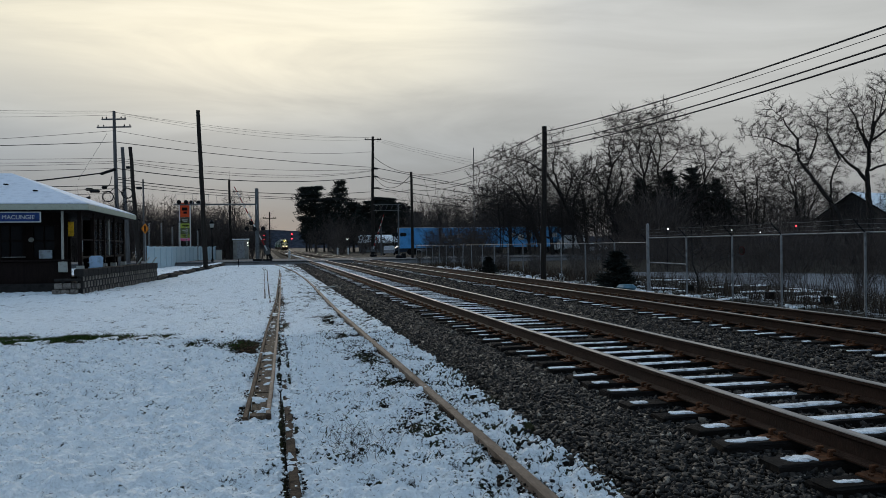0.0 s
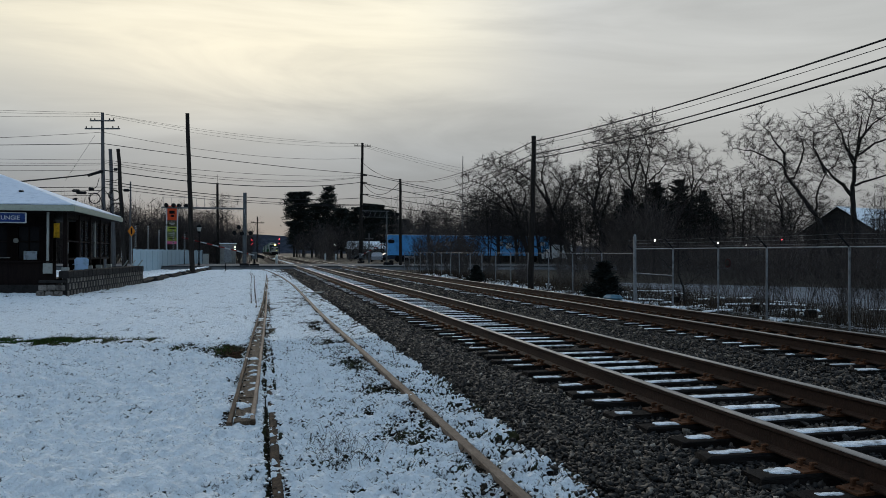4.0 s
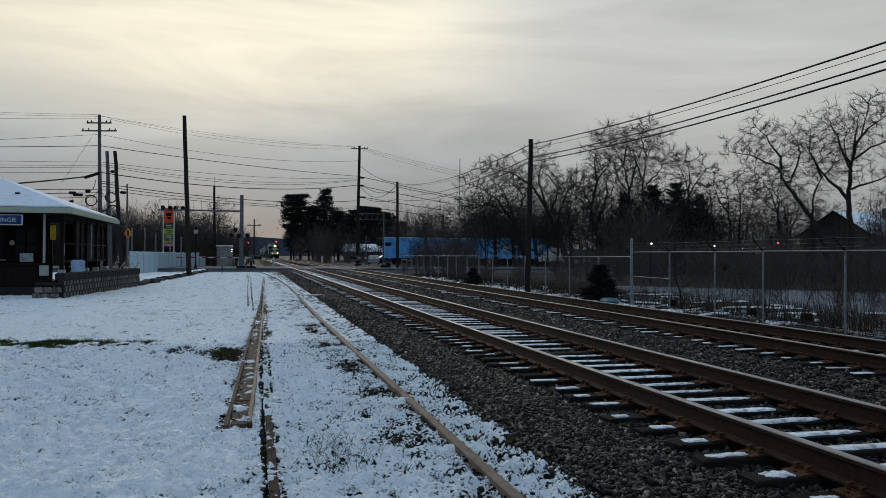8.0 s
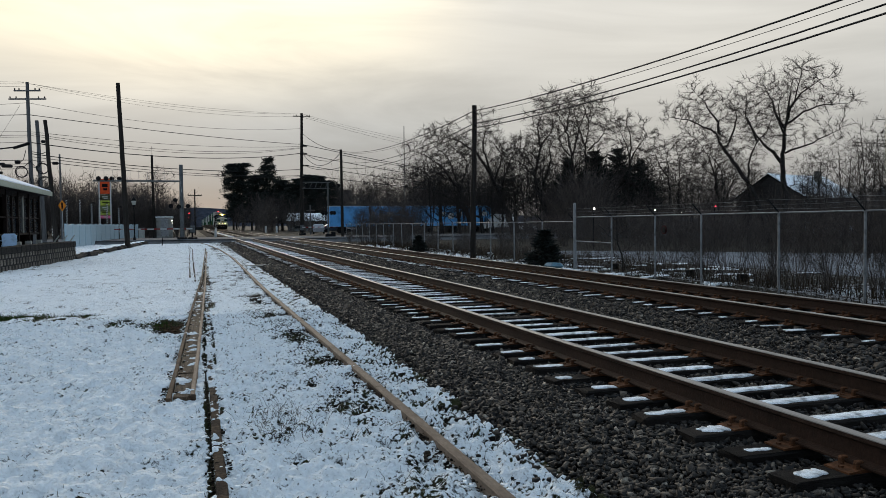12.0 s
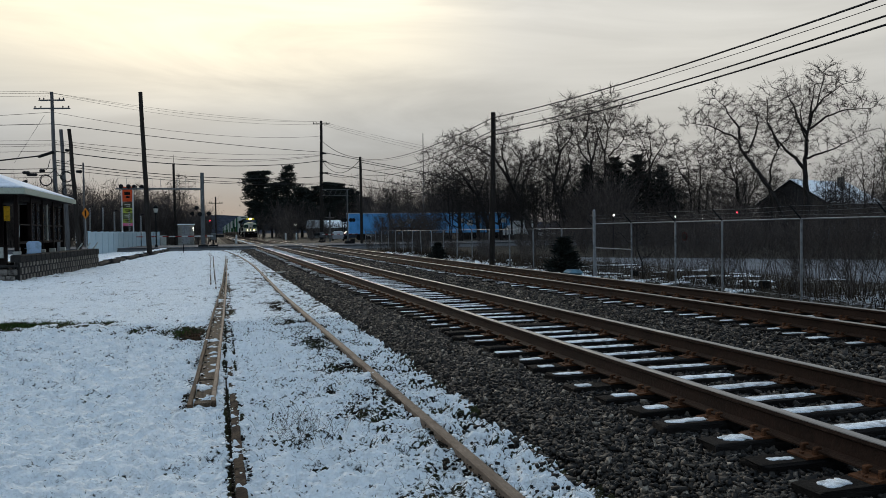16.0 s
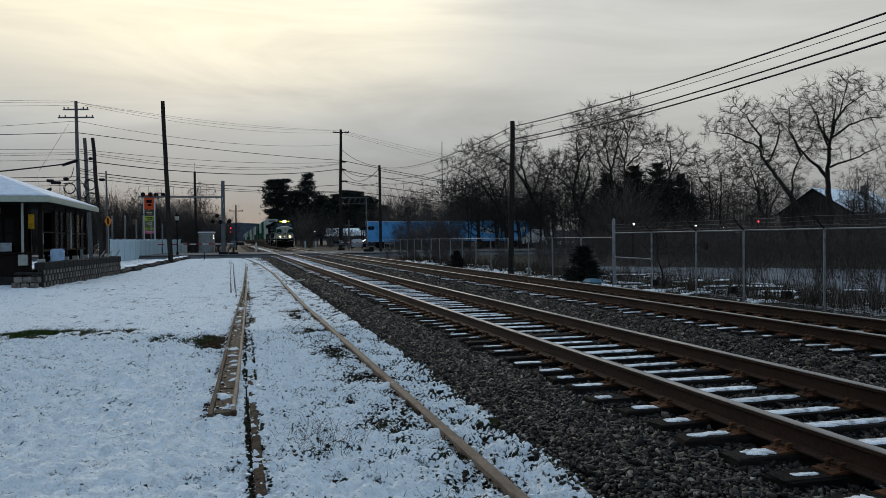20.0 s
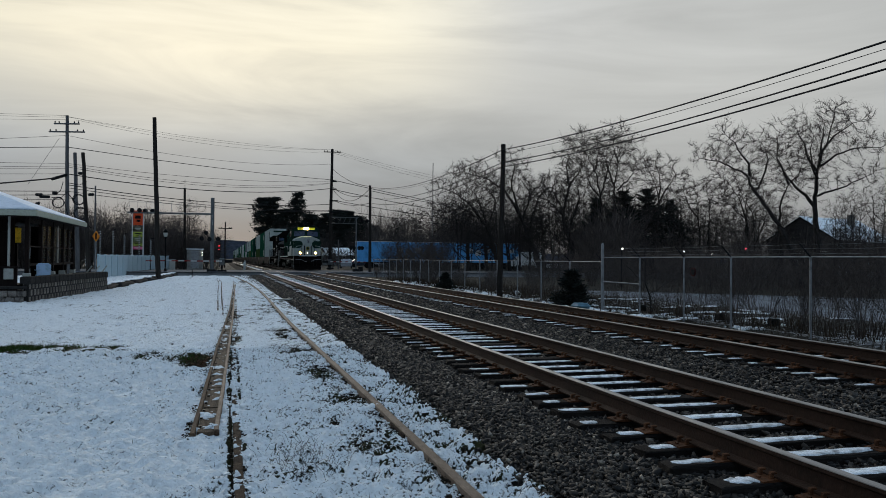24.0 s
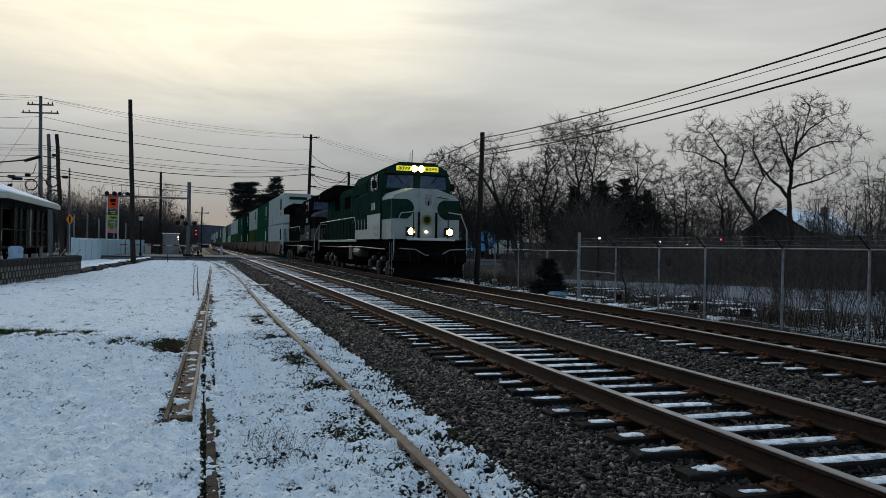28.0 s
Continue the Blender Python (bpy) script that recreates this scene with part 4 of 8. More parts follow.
def poles():
    pl = utility_pole((-4.76, 62.5, -0.4), (-5.20, 62.5, 11.75), 0.19, 0.14, M_pole, "tall bare dark wooden pole standing in the lawn")
    cp = utility_pole((-13.2, 75.0, -0.2), (-13.40, 75.0, 13.6), 0.2, 0.13, M_pole_pale, "grey utility pole with two crossarms and cable coils", ((13.05, 2.2, -14), (12.35, 3.1, -14)))
    utility_pole((-12.85, 78, -0.2), (-13.25, 78, 10.75), 0.2, 0.15, M_pole_pale, "pale grey leaning stub pole beside the utility pole")
    utility_pole((-9.15, 60, -0.3), (-9.66, 60, 8.6), 0.16, 0.12, M_pole, "dark leaning wooden pole by the station")
    utility_pole((-13.2, 90, -0.2), (-13.25, 90, 8.8), 0.11, 0.08, M_pole_pale, "thin grey pole behind the station")
    utility_pole((-4.9, 105, -0.2), (-5.0, 105, 10.1), 0.17, 0.14, M_pole, "dark pole with a thin rod behind the signal case")
    pc = utility_pole((14.0, 110, -0.2), (14.2, 110, 16.6), 0.26, 0.17, M_pole, "very tall wooden pole across the road", ((16.35, 2.3, -10),))
    pd = utility_pole((14.85, 83, -0.3), (14.78, 83, 9.15), 0.17, 0.13, M_pole, "dark wooden pole beside the crossing")
    pr = utility_pole((12.10, 34.1, -0.35), (12.25, 34.1, 6.62), 0.135, 0.105, M_pole, "dark wooden pole beside the far track")
    utility_pole((-0.05, 130, -0.2), (0.0, 130, 7.0), 0.12, 0.1, M_pole, "small crossarm pole beyond the crossing", ((6.2, 2.1, 0),))
    utility_pole((16.3, 118, -0.2), (16.3, 118, 4.2), 0.12, 0.1, M_pole_pale, "short pale crossarm pole beyond the road", ((3.6, 1.3, 0),))
    utility_pole((31.3, 120, -0.2), (31.3, 120, 16.5), 0.10, 0.06, M_pole_pale, "tall thin pale flagpole without a flag")
    nxt = utility_pole((10.9, -16, -0.35), (10.9, -16, 7.4), 0.15, 0.12, M_pole, "dark wooden pole beside the far track")
    part("rod", Shape().tube([(-0.1, 0, 10.2), (-0.1, 0, 11.4)], 0.02, 5), M_darkmetal, [o for o in scene.objects if o.name.startswith("utility_pole") and o.get("label", "").startswith("dark pole with")][0])
    # clamps and brackets on the near right pole and on the tall one
    for z in (5.4, 5.75, 6.35):
        part("bracket", Shape().box((0.12, -0.13, z + 0.35), (0.10, 0.10, 0.14), 0.015), M_darkmetal, pr)
    for z, w in ((12.3, 0.8), (11.2, 0.8), (9.6, 1.2), (8.0, 0.9)):
        part("bracket", Shape().box((0.45, -0.2, z), (w, 0.22, 0.22), 0.05), M_darkmetal, pc)
    # coils and splice boxes on the crossarm pole
    for k, (x, z, rad) in enumerate(((-0.78, 6.2, 0.46), (0.83, 6.5, 0.46), (1.0, 5.3, 0.52))):
        for q in range(2):
            ring = [(x + 0.05 * q + (rad - 0.03 * q) * math.cos(a), -0.25 - 0.05 * q, z - 0.05 * q + (rad - 0.03 * q) * math.sin(a)) for a in [2 * math.pi * i / 20 for i in range(21)]]
            part("cable_coil", Shape().tube(ring, 0.035, 5, False), M_wire, cp, "black coiled cable")
    for x, z, w, tilt in ((-0.72, 8.4, 1.3, 0.42), (-2.3, 6.82, 0.6, 0), (-1.85, 6.65, 0.85, 0), (-1.05, 7.0, 0.45, 0), (-2.4, 6.05, 0.4, 0.1), (0.95, 8.78, 0.35, 0), (1.85, 6.95, 0.5, 0)):
        part("splice_case", Shape().tube([(x - w / 2, -0.2, z - tilt / 2), (x - w / 2 + 0.06, -0.2, z - tilt / 2), (x + w / 2 - 0.06, -0.2, z + tilt / 2), (x + w / 2, -0.2, z + tilt / 2)], [0.06, 0.13, 0.13, 0.06], 8), M_darkmetal, cp)
    for x0, z0, x1, z1 in ((-0.4, 8.0, -1.0, 6.9), (-1.3, 6.6, 0.05, 7.2), (0.1, 6.6, 0.8, 7.0), (0.1, 7.9, 1.5, 8.1), (-0.3, 6.3, 0.1, 4.6), (0.0, 7.0, 0.9, 6.1)):
        part("loose_cable", Shape().tube([(x0, -0.22, z0), ((x0 + x1) / 2 + 0.1, -0.26, (z0 + z1) / 2 - 0.25), (x1, -0.22, z1)], 0.03, 5), M_wire, cp)


def wires():
    # long spans over the tracks, from the crossarm pole to the tall pole across the road
    for k, (z0, z1, sag, r) in enumerate(((13.61, 16.48, 0.52, 0.011), (13.5, 16.5, 0.75, 0.011), (13.26, 16.24, 0.91, 0.011), (11.87, 14.51, 0.95, 0.016), (10.86, 12.31, 0.25, 0.03), (9.43, 12.07, 0.57, 0.018), (9.28, 11.91, 1.02, 0.018), (9.13, 11.84, 1.15, 0.018), (8.52, 11.13, 1.00, 0.042), (7.57, 8.93, 0.77, 0.036), (7.32, 8.06, 0.60, 0.026), (7.01, 7.90, 0.58, 0.026))):
        wire((-13.4 + (0.7 * (k - 1) if k < 3 else 0), 75, z0), (14.2 + (0.6 * (k - 1) if k < 3 else 0), 110, z1), sag, r)
    for z0, z1, r in ((13.60, 10.65, 0.011), (13.45, 10.3, 0.011), (13.25, 9.53, 0.011), (11.86, 6.5, 0.016), (10.86, 7.56, 0.028), (9.42, 7.65, 0.014), (9.12, 7.28, 0.014), (8.97, 6.78, 0.014), (8.52, 6.52, 0.016), (7.01, 5.86, 0.03), (6.7, 5.3, 0.03), (6.3, 5.0, 0.02)):
        wire((-13.4, 75, z0), (-48, 52, z1), 0.5, r)
    wire((-14.2, 74.8, 8.1), (-24, 60, 5.4), 0.15, 0.06)
    wire((-14.0, 75, 11.6), (-16.2, 74, 7.4), 0.0, 0.012)
    for z0, z1, sag in ((16.5, 12.5, 0.9), (16.3, 11.8, 0.9), (16.1, 11.2, 1.0)):
        wire((14.2, 110, z0), (58, 128, z1), sag, 0.012)
    # from the tall pole to the pole at the crossing and away to the right
    for z0, z1, sag in ((13.9, 9.05, 0.5), (11.4, 8.2, 0.7), (11.2, 8.9, 1.6), (9.6, 7.3, 0.5)):
        wire((14.2, 110, z0), (14.8, 83, z1), sag, 0.035)
    for z0, z1, sag in ((12.3, 7.0, 0.6), (11.0, 6.4, 0.7), (9.5, 5.8, 0.6), (8.2, 5.3, 0.5)):
        wire((14.3, 110, z0), (58, 118, z1), sag, 0.04)
    # along the far track
    for a, z0, z1, z2, sag, r in ((0, 9.0, 6.37, 6.12, 0.9, 0.022), (0, 8.9, 6.2, 6.02, 0.9, 0.008), (0, 7.9, 5.79, 6.06, 0.9, 0.02), (0, 7.3, 5.59, 5.95, 0.9, 0.022)):
        wire((14.8, 83, z0), (12.2, 34.1, z1), 0.75, r)
        wire((12.2, 34.1, z1), (10.9, -16, z2), sag, r, n=24)
    wire((14.8, 83, 8.6), (48, 96, 6.4), 0.6, 0.03)


# ---- station ----
def station():
    st = thing("station_shelter", "small dark brown station shelter with a snowy hipped roof", "station building", pose(0, 0, 0))
    x0, x1, y0, y1, ze = -17.0, -6.9, 33.0, 44.2, 2.86
    part("floor_slab", Shape().box(((x0 + x1) / 2 + 0.1, (y0 + y1) / 2, -0.2), (x1 - x0 - 0.8, y1 - y0 - 0.8, 0.36), 0.02), M_cap, st, "concrete floor slab")
    # hipped roof: pale fascia, snow above
    part("fascia", Shape().box(((x0 + x1) / 2, y0, ze + 0.09), (x1 - x0, 0.06, 0.22), 0.01), M_fascia, st, "pale painted eave board")
    part("fascia", Shape().box((x1, (y0 + y1) / 2, ze + 0.09), (0.06, y1 - y0, 0.22), 0.01), M_fascia, st, "pale painted eave board")
    part("fascia", Shape().box(((x0 + x1) / 2, y1, ze + 0.09), (x1 - x0, 0.06, 0.22), 0.01), M_fascia, st, "pale painted eave board")
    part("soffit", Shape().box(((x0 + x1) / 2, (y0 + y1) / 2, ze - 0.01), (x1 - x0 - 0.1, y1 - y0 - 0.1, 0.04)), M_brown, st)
    rx0, rx1, ry, rz = -13.0, -11.2, 38.6, ze + 1.62
    for name, lift, inset, m in (("roof", 0.20, 0.0, M_darkmetal), ("roof_snow", 0.26, 0.05, M_shaded_snow)):
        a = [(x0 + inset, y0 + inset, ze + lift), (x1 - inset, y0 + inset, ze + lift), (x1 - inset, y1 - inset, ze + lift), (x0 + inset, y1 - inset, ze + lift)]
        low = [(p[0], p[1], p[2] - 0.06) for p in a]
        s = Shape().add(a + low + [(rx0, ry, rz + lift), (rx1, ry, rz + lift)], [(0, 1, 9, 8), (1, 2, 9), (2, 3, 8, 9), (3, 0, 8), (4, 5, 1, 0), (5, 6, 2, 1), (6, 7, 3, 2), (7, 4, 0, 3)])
        part(name, s, m, st, "even roof snow with bluish shade in its colour" if m == M_shaded_snow else "")
    for k in range(4):
        part("snow_bump", Shape().box((-8.0 - k * 1.3, 34.3 + k * 0.7, 3.42 + k * 0.30), (0.18, 0.14, 0.06), 0.02), M_darkmetal, st)
    # front: low board wall, posts, windows
    fy = 33.75
    part("board_wall", Shape().box((-12.0, fy, 0.36), (8.6, 0.1, 0.95), 0.01), M_brown, st, "dark brown knee wall")
    part("ledge", Shape().box((-12.0, fy - 0.06, 0.88), (8.7, 0.2, 0.07), 0.01), M_brown, st)
    for x in (-8.0, -10.3, -12.5):
        pale = x == -8.0
        part("post", Shape().box((x, fy - 0.02, 1.75), (0.075 if pale else 0.16, 0.12, 2.2), 0.01), M_trim if pale else M_brown, st)
    part("corner_base", Shape().box((-7.98, fy - 0.04, 0.62), (0.34, 0.2, 0.42), 0.015), M_trim, st, "pale post base")
    # enclosed room behind, with windows through which lights show
    ry0 = 35.4
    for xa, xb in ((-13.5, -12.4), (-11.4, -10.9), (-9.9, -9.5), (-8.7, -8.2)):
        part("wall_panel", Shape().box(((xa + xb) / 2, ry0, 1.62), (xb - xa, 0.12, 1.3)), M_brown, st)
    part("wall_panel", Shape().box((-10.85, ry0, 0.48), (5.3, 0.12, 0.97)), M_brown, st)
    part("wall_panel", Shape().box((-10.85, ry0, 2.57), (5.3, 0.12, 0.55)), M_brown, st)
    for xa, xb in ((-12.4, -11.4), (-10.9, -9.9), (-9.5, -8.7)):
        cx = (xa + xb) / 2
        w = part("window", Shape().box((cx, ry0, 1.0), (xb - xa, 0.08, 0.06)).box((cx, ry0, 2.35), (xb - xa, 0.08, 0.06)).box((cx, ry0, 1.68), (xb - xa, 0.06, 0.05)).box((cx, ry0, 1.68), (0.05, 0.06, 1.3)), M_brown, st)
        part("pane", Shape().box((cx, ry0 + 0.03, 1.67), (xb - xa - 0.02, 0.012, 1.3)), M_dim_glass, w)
    # side towards the tracks: posts with half-height panels and window frames
    for k, y in enumerate((34.0, 36.3, 38.6, 40.9, 43.5)):
        part("post", Shape().box((-7.42, y, 1.72), (0.15, 0.15, 2.3), 0.012), M_brown, st)
        part("corner_base", Shape().box((-7.42, y, 0.30), (0.26, 0.26, 0.7), 0.015), M_trim, st, "pale post base")
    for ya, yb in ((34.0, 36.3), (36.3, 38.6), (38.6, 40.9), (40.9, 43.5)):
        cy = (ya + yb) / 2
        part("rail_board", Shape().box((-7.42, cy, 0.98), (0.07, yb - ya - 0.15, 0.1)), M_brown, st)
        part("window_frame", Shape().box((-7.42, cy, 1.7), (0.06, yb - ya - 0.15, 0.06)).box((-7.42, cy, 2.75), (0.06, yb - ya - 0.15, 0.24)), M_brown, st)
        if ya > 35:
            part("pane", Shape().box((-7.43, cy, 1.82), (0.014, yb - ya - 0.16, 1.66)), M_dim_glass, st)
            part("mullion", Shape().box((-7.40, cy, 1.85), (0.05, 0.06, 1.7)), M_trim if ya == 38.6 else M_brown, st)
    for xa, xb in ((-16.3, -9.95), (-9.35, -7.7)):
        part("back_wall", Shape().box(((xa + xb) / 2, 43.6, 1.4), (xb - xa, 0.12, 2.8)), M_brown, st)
    # notice boards and lit things inside
    for x, z, w, h, col in ((-8.02, 2.15, 0.22, 0.60, (0.80, 0.45, 0.03)), (-7.70, 1.98, 0.12, 0.36, (0.45, 0.22, 0.03)), (-7.62, 1.45, 0.10, 0.50, (0.40, 0.44, 0.46)), (-9.0, 1.12, 0.5, 0.35, (0.5, 0.6, 0.68)), (-10.9, 1.35, 0.3, 0.22, (0.45, 0.5, 0.55)), (-10.2, 1.02, 0.9, 0.04, (0.4, 0.42, 0.42))):
        part("notice", Shape().box((x, 35.2, z), (w, 0.03, h), 0.006), mat("notice_%d" % int(col[0] * 100 + h * 1000), col, 0.6, var=0.1, scale=8), st)
    part("clock", Shape().disc((-9.55, 35.25, 1.72), "y", 0.10, 0.05, 18), M_trim, st, "small round pale dial")
    # name board hanging from the eave
    sign = thing("station_sign", "blue station name board with white rim and letters", "sign", pose(-9.75, 33.12, 2.57))
    part("board", Shape().box((0, 0, 0), (2.28, 0.05, 0.42), 0.02), M_white, sign)
    part("face", Shape().box((0, -0.012, 0), (2.20, 0.05, 0.35), 0.02), mat("sign_blue", (0.02, 0.045, 0.16), 0.4, var=0.08), sign)
    letters("MACUNGIE", 0.225, M_white, sign, pose(0.34, -0.040, -0.08, 90, 0, 0), 1.14)
    for x in (-0.9, 0.9):
        part("hanger", Shape().tube([(x, 0, 0.2), (x, 0, 0.42)], 0.012, 5), M_darkmetal, sign)


def letters(text, size, material, parent, m, width=None):
    cu = bpy.data.curves.new("lettering", "FONT")
    cu.body, cu.size, cu.extrude, cu.align_x = text, size, 0.006, "CENTER"
    ob = new("lettering", cu)
    dg = bpy.context.evaluated_depsgraph_get()
    me = bpy.data.meshes.new_from_object(ob.evaluated_get(dg))
    bpy.data.objects.remove(ob)
    me.materials.clear()
    me.materials.append(material)
    xs = [v.co.x for v in me.vertices]
    q = new("lettering", me)
    q.parent = parent
    k = width / (max(xs) - min(xs)) if width else 1
    q.matrix_local = m @ Matrix.Diagonal((k, 1, 1, 1))
    return q


def block_wall():
    bw = thing("retaining_wall", "low rock-faced block wall with dark cap stones", "wall", pose(0, 0, 0))
    r = random.Random(3)
    a, b = Vector((-6.85, 31.3, 0)), Vector((-5.80, 43.0, 0))
    d = (b - a)
    yaw = math.degrees(math.atan2(d.y, d.x))
    blocks = []
    for k in range(4):
        s = Shape().box((0, 0, 0), (0.20, 0.20, 0.215), 0.015)
        s.v = [(x + r.uniform(-0.015, 0.015), y + (r.uniform(-0.012, 0.0) if y < 0 else 0), z) for x, y, z in s.v]
        blocks.append(mesh_of("block", s, M_block))
    part("core", Shape().box(((a.x + b.x) / 2 + 0.013, (a.y + b.y) / 2, 0.0), (d.length, 0.16, 0.85), 0.0, yaw), M_cap, bw, "dark joint filling")
    n = 31
    for row in range(3):
        for i in range(n):
            t = (i + (0.5 if row % 2 else 0.0) + 0.3) / n
            if t > 1:
                continue
            p = a + d * t
            q = part("block", blocks[r.randrange(4)], None, bw)
            q.matrix_world = pose(p.x + r.uniform(-0.006, 0.006), p.y, -0.27 + row * 0.255, 0, 0, yaw + r.uniform(-1, 1))
    for i in range(20):
        p = a + d * ((i + 0.5) / 20)
        q = part("cap_stone", Shape().box((0, 0, 0), (0.58, 0.36, 0.28), 0.03), M_cap, bw)
        q.matrix_world = pose(p.x - 0.04, p.y, 0.43 + r.uniform(-0.012, 0.012), 0, 0, yaw + r.uniform(-1.5, 1.5))
    for i in range(3):
        for row in range(2):
            part("block", Shape().box((-7.05 - i * 0.30 + 0.08 * row, 31.32, -0.27 + row * 0.23), (0.285, 0.3, 0.215), 0.03), M_block, bw)
    part("cap_stone", Shape().box((-7.25, 31.35, 0.18), (0.9, 0.36, 0.09), 0.015), M_cap, bw)
    fill = Shape().add([(-6.95, 31.4, 0.36), (-5.95, 43, 0.36), (-7.3, 43, 0.36), (-7.7, 31.4, 0.0)], [(0, 1, 2, 3)])
    part("bed", fill, M_cap, bw)


def lawn_edge():
    """Low dark stones along the bank by the white fence."""
    r = random.Random(8)
    for k in range(13):
        t = k / 12
        x, y = -5.9 + 1.6 * t + r.uniform(-0.1, 0.1), 44.5 + 36 * t
        s = Shape().box((0, 0, 0), (0.7, 2.6 + r.uniform(-0.4, 0.4), 0.34), 0.1)
        s.v = [(a + r.uniform(-0.07, 0.07), b + r.uniform(-0.12, 0.12), c + r.uniform(-0.05, 0.05)) for a, b, c in s.v]
        e = solid("edging_stone", s, M_cap, "dark low edging stone with snow along its top", "stone", "edging stones")
        e.matrix_world = pose(x, y, -0.27, 0, 0, -2.4)
        part("snow_cap", patch_mesh(200 + k, 0.6, 2.4, 0.06), None, e).matrix_local = pose(-0.1, 0, 0.16)


def white_fence():
    fn = thing("vinyl_fence", "long white vinyl panel fence with capped posts", "fence", pose(0, 0, 0))
    a, b = Vector((-9.4, 65.8, -0.35)), Vector((-6.75, 103, -0.35))
    d = b - a
    n = 16
    yaw = math.degrees(math.atan2(d.y, d.x))
    panel = mesh_of("panel", Shape().box((0, 0, 0.86), (d.length / n - 0.13, 0.045, 1.80), 0.01), M_vinyl)
    post = mesh_of("post", Shape().box((0, 0, 0.90), (0.13, 0.13, 1.80), 0.01).prism([(-0.08, 1.80), (0.08, 1.80), (0.08, 1.83), (0, 1.88), (-0.08, 1.83)], "y", -0.09, 0.09), M_vinyl)
    rail = mesh_of("rail", Shape().box((0, 0, 1.76), (d.length / n - 0.13, 0.07, 0.12), 0.01), M_vinyl)
    low_rail = mesh_of("rail", Shape().box((0, 0, 0.16), (d.length / n - 0.13, 0.07, 0.14), 0.01), M_vinyl)
    for i in range(n):
        p = a + d * ((i + 0.5) / n)
        for nm, me in (("panel", panel), ("rail", rail), ("rail", low_rail)):
            part(nm, me, None, fn).matrix_world = pose(p.x, p.y, p.z, 0, 0, yaw)
    for i in range(n + 1):
        p = a + d * (i / n)
        part("post", post, None, fn).matrix_world = pose(p.x, p.y, p.z, 0, 0, yaw)

# ---- crossing signals ----
M_redlamp = mat("red_signal_lens", (1.0, 0.04, 0.06), 0.3, emit=5.0, var=0.0)
M_redoff = mat("dull_red_lens", (0.10, 0.01, 0.01), 0.3, var=0.0)
M_lamp = mat("white_lamp", (1.0, 0.93, 0.82), 0.3, emit=4.0, var=0.0)
M_stripe_r = mat("red_reflective", (0.26, 0.03, 0.028), 0.5, var=0.1)
M_signal_grey = mat("silver_paint", (0.115, 0.125, 0.13), 0.5, metal=0.3, var=0.12, scale=4)
GATES = []


def flasher(parent, x, y, z, face=-1):
    """A round black background with a hooded lens."""
    part("flasher", Shape().disc((x, y, z), "y", 0.21, 0.03, 18).tube([(x, y, z), (x, y + face * 0.22, z)], [0.13, 0.15], 12), M_darkmetal, parent, "black round crossing light")
    part("lens", Shape().disc((x, y + face * 0.03, z), "y", 0.12, 0.04, 14), M_redoff, parent)


def gate(pivot, length, side, label):
    g = thing("crossing_gate", label, "crossing gate", pose(*pivot))
    h = pivot[2] + 0.05
    part("mechanism", Shape().box((0, 0.05, -0.05), (0.5, 0.45, 0.7), 0.05), M_signal_grey, g)
    part("stand", Shape().box((0, 0.05, -h / 2 - 0.2), (0.18, 0.18, h - 0.35), 0.02).box((0, 0.05, -h + 0.1), (0.9, 0.9, 0.25), 0.03), M_darkmetal, g)
    arm = new("arm")
    arm.parent = g
    n = 12
    for i in range(n):
        x = side * (i + 0.5) * length / n
        part("stripe", Shape().box((x, -0.28, 0), (length / n, 0.04, 0.13 - 0.05 * i / n), 0.005), M_stripe_r if i % 2 else M_white, arm)
    part("counterweight", Shape().box((-side * 0.55, -0.05, 0), (0.9, 0.12, 0.3), 0.03), M_darkmetal, arm)
    GATES.append((arm, side))
    return g


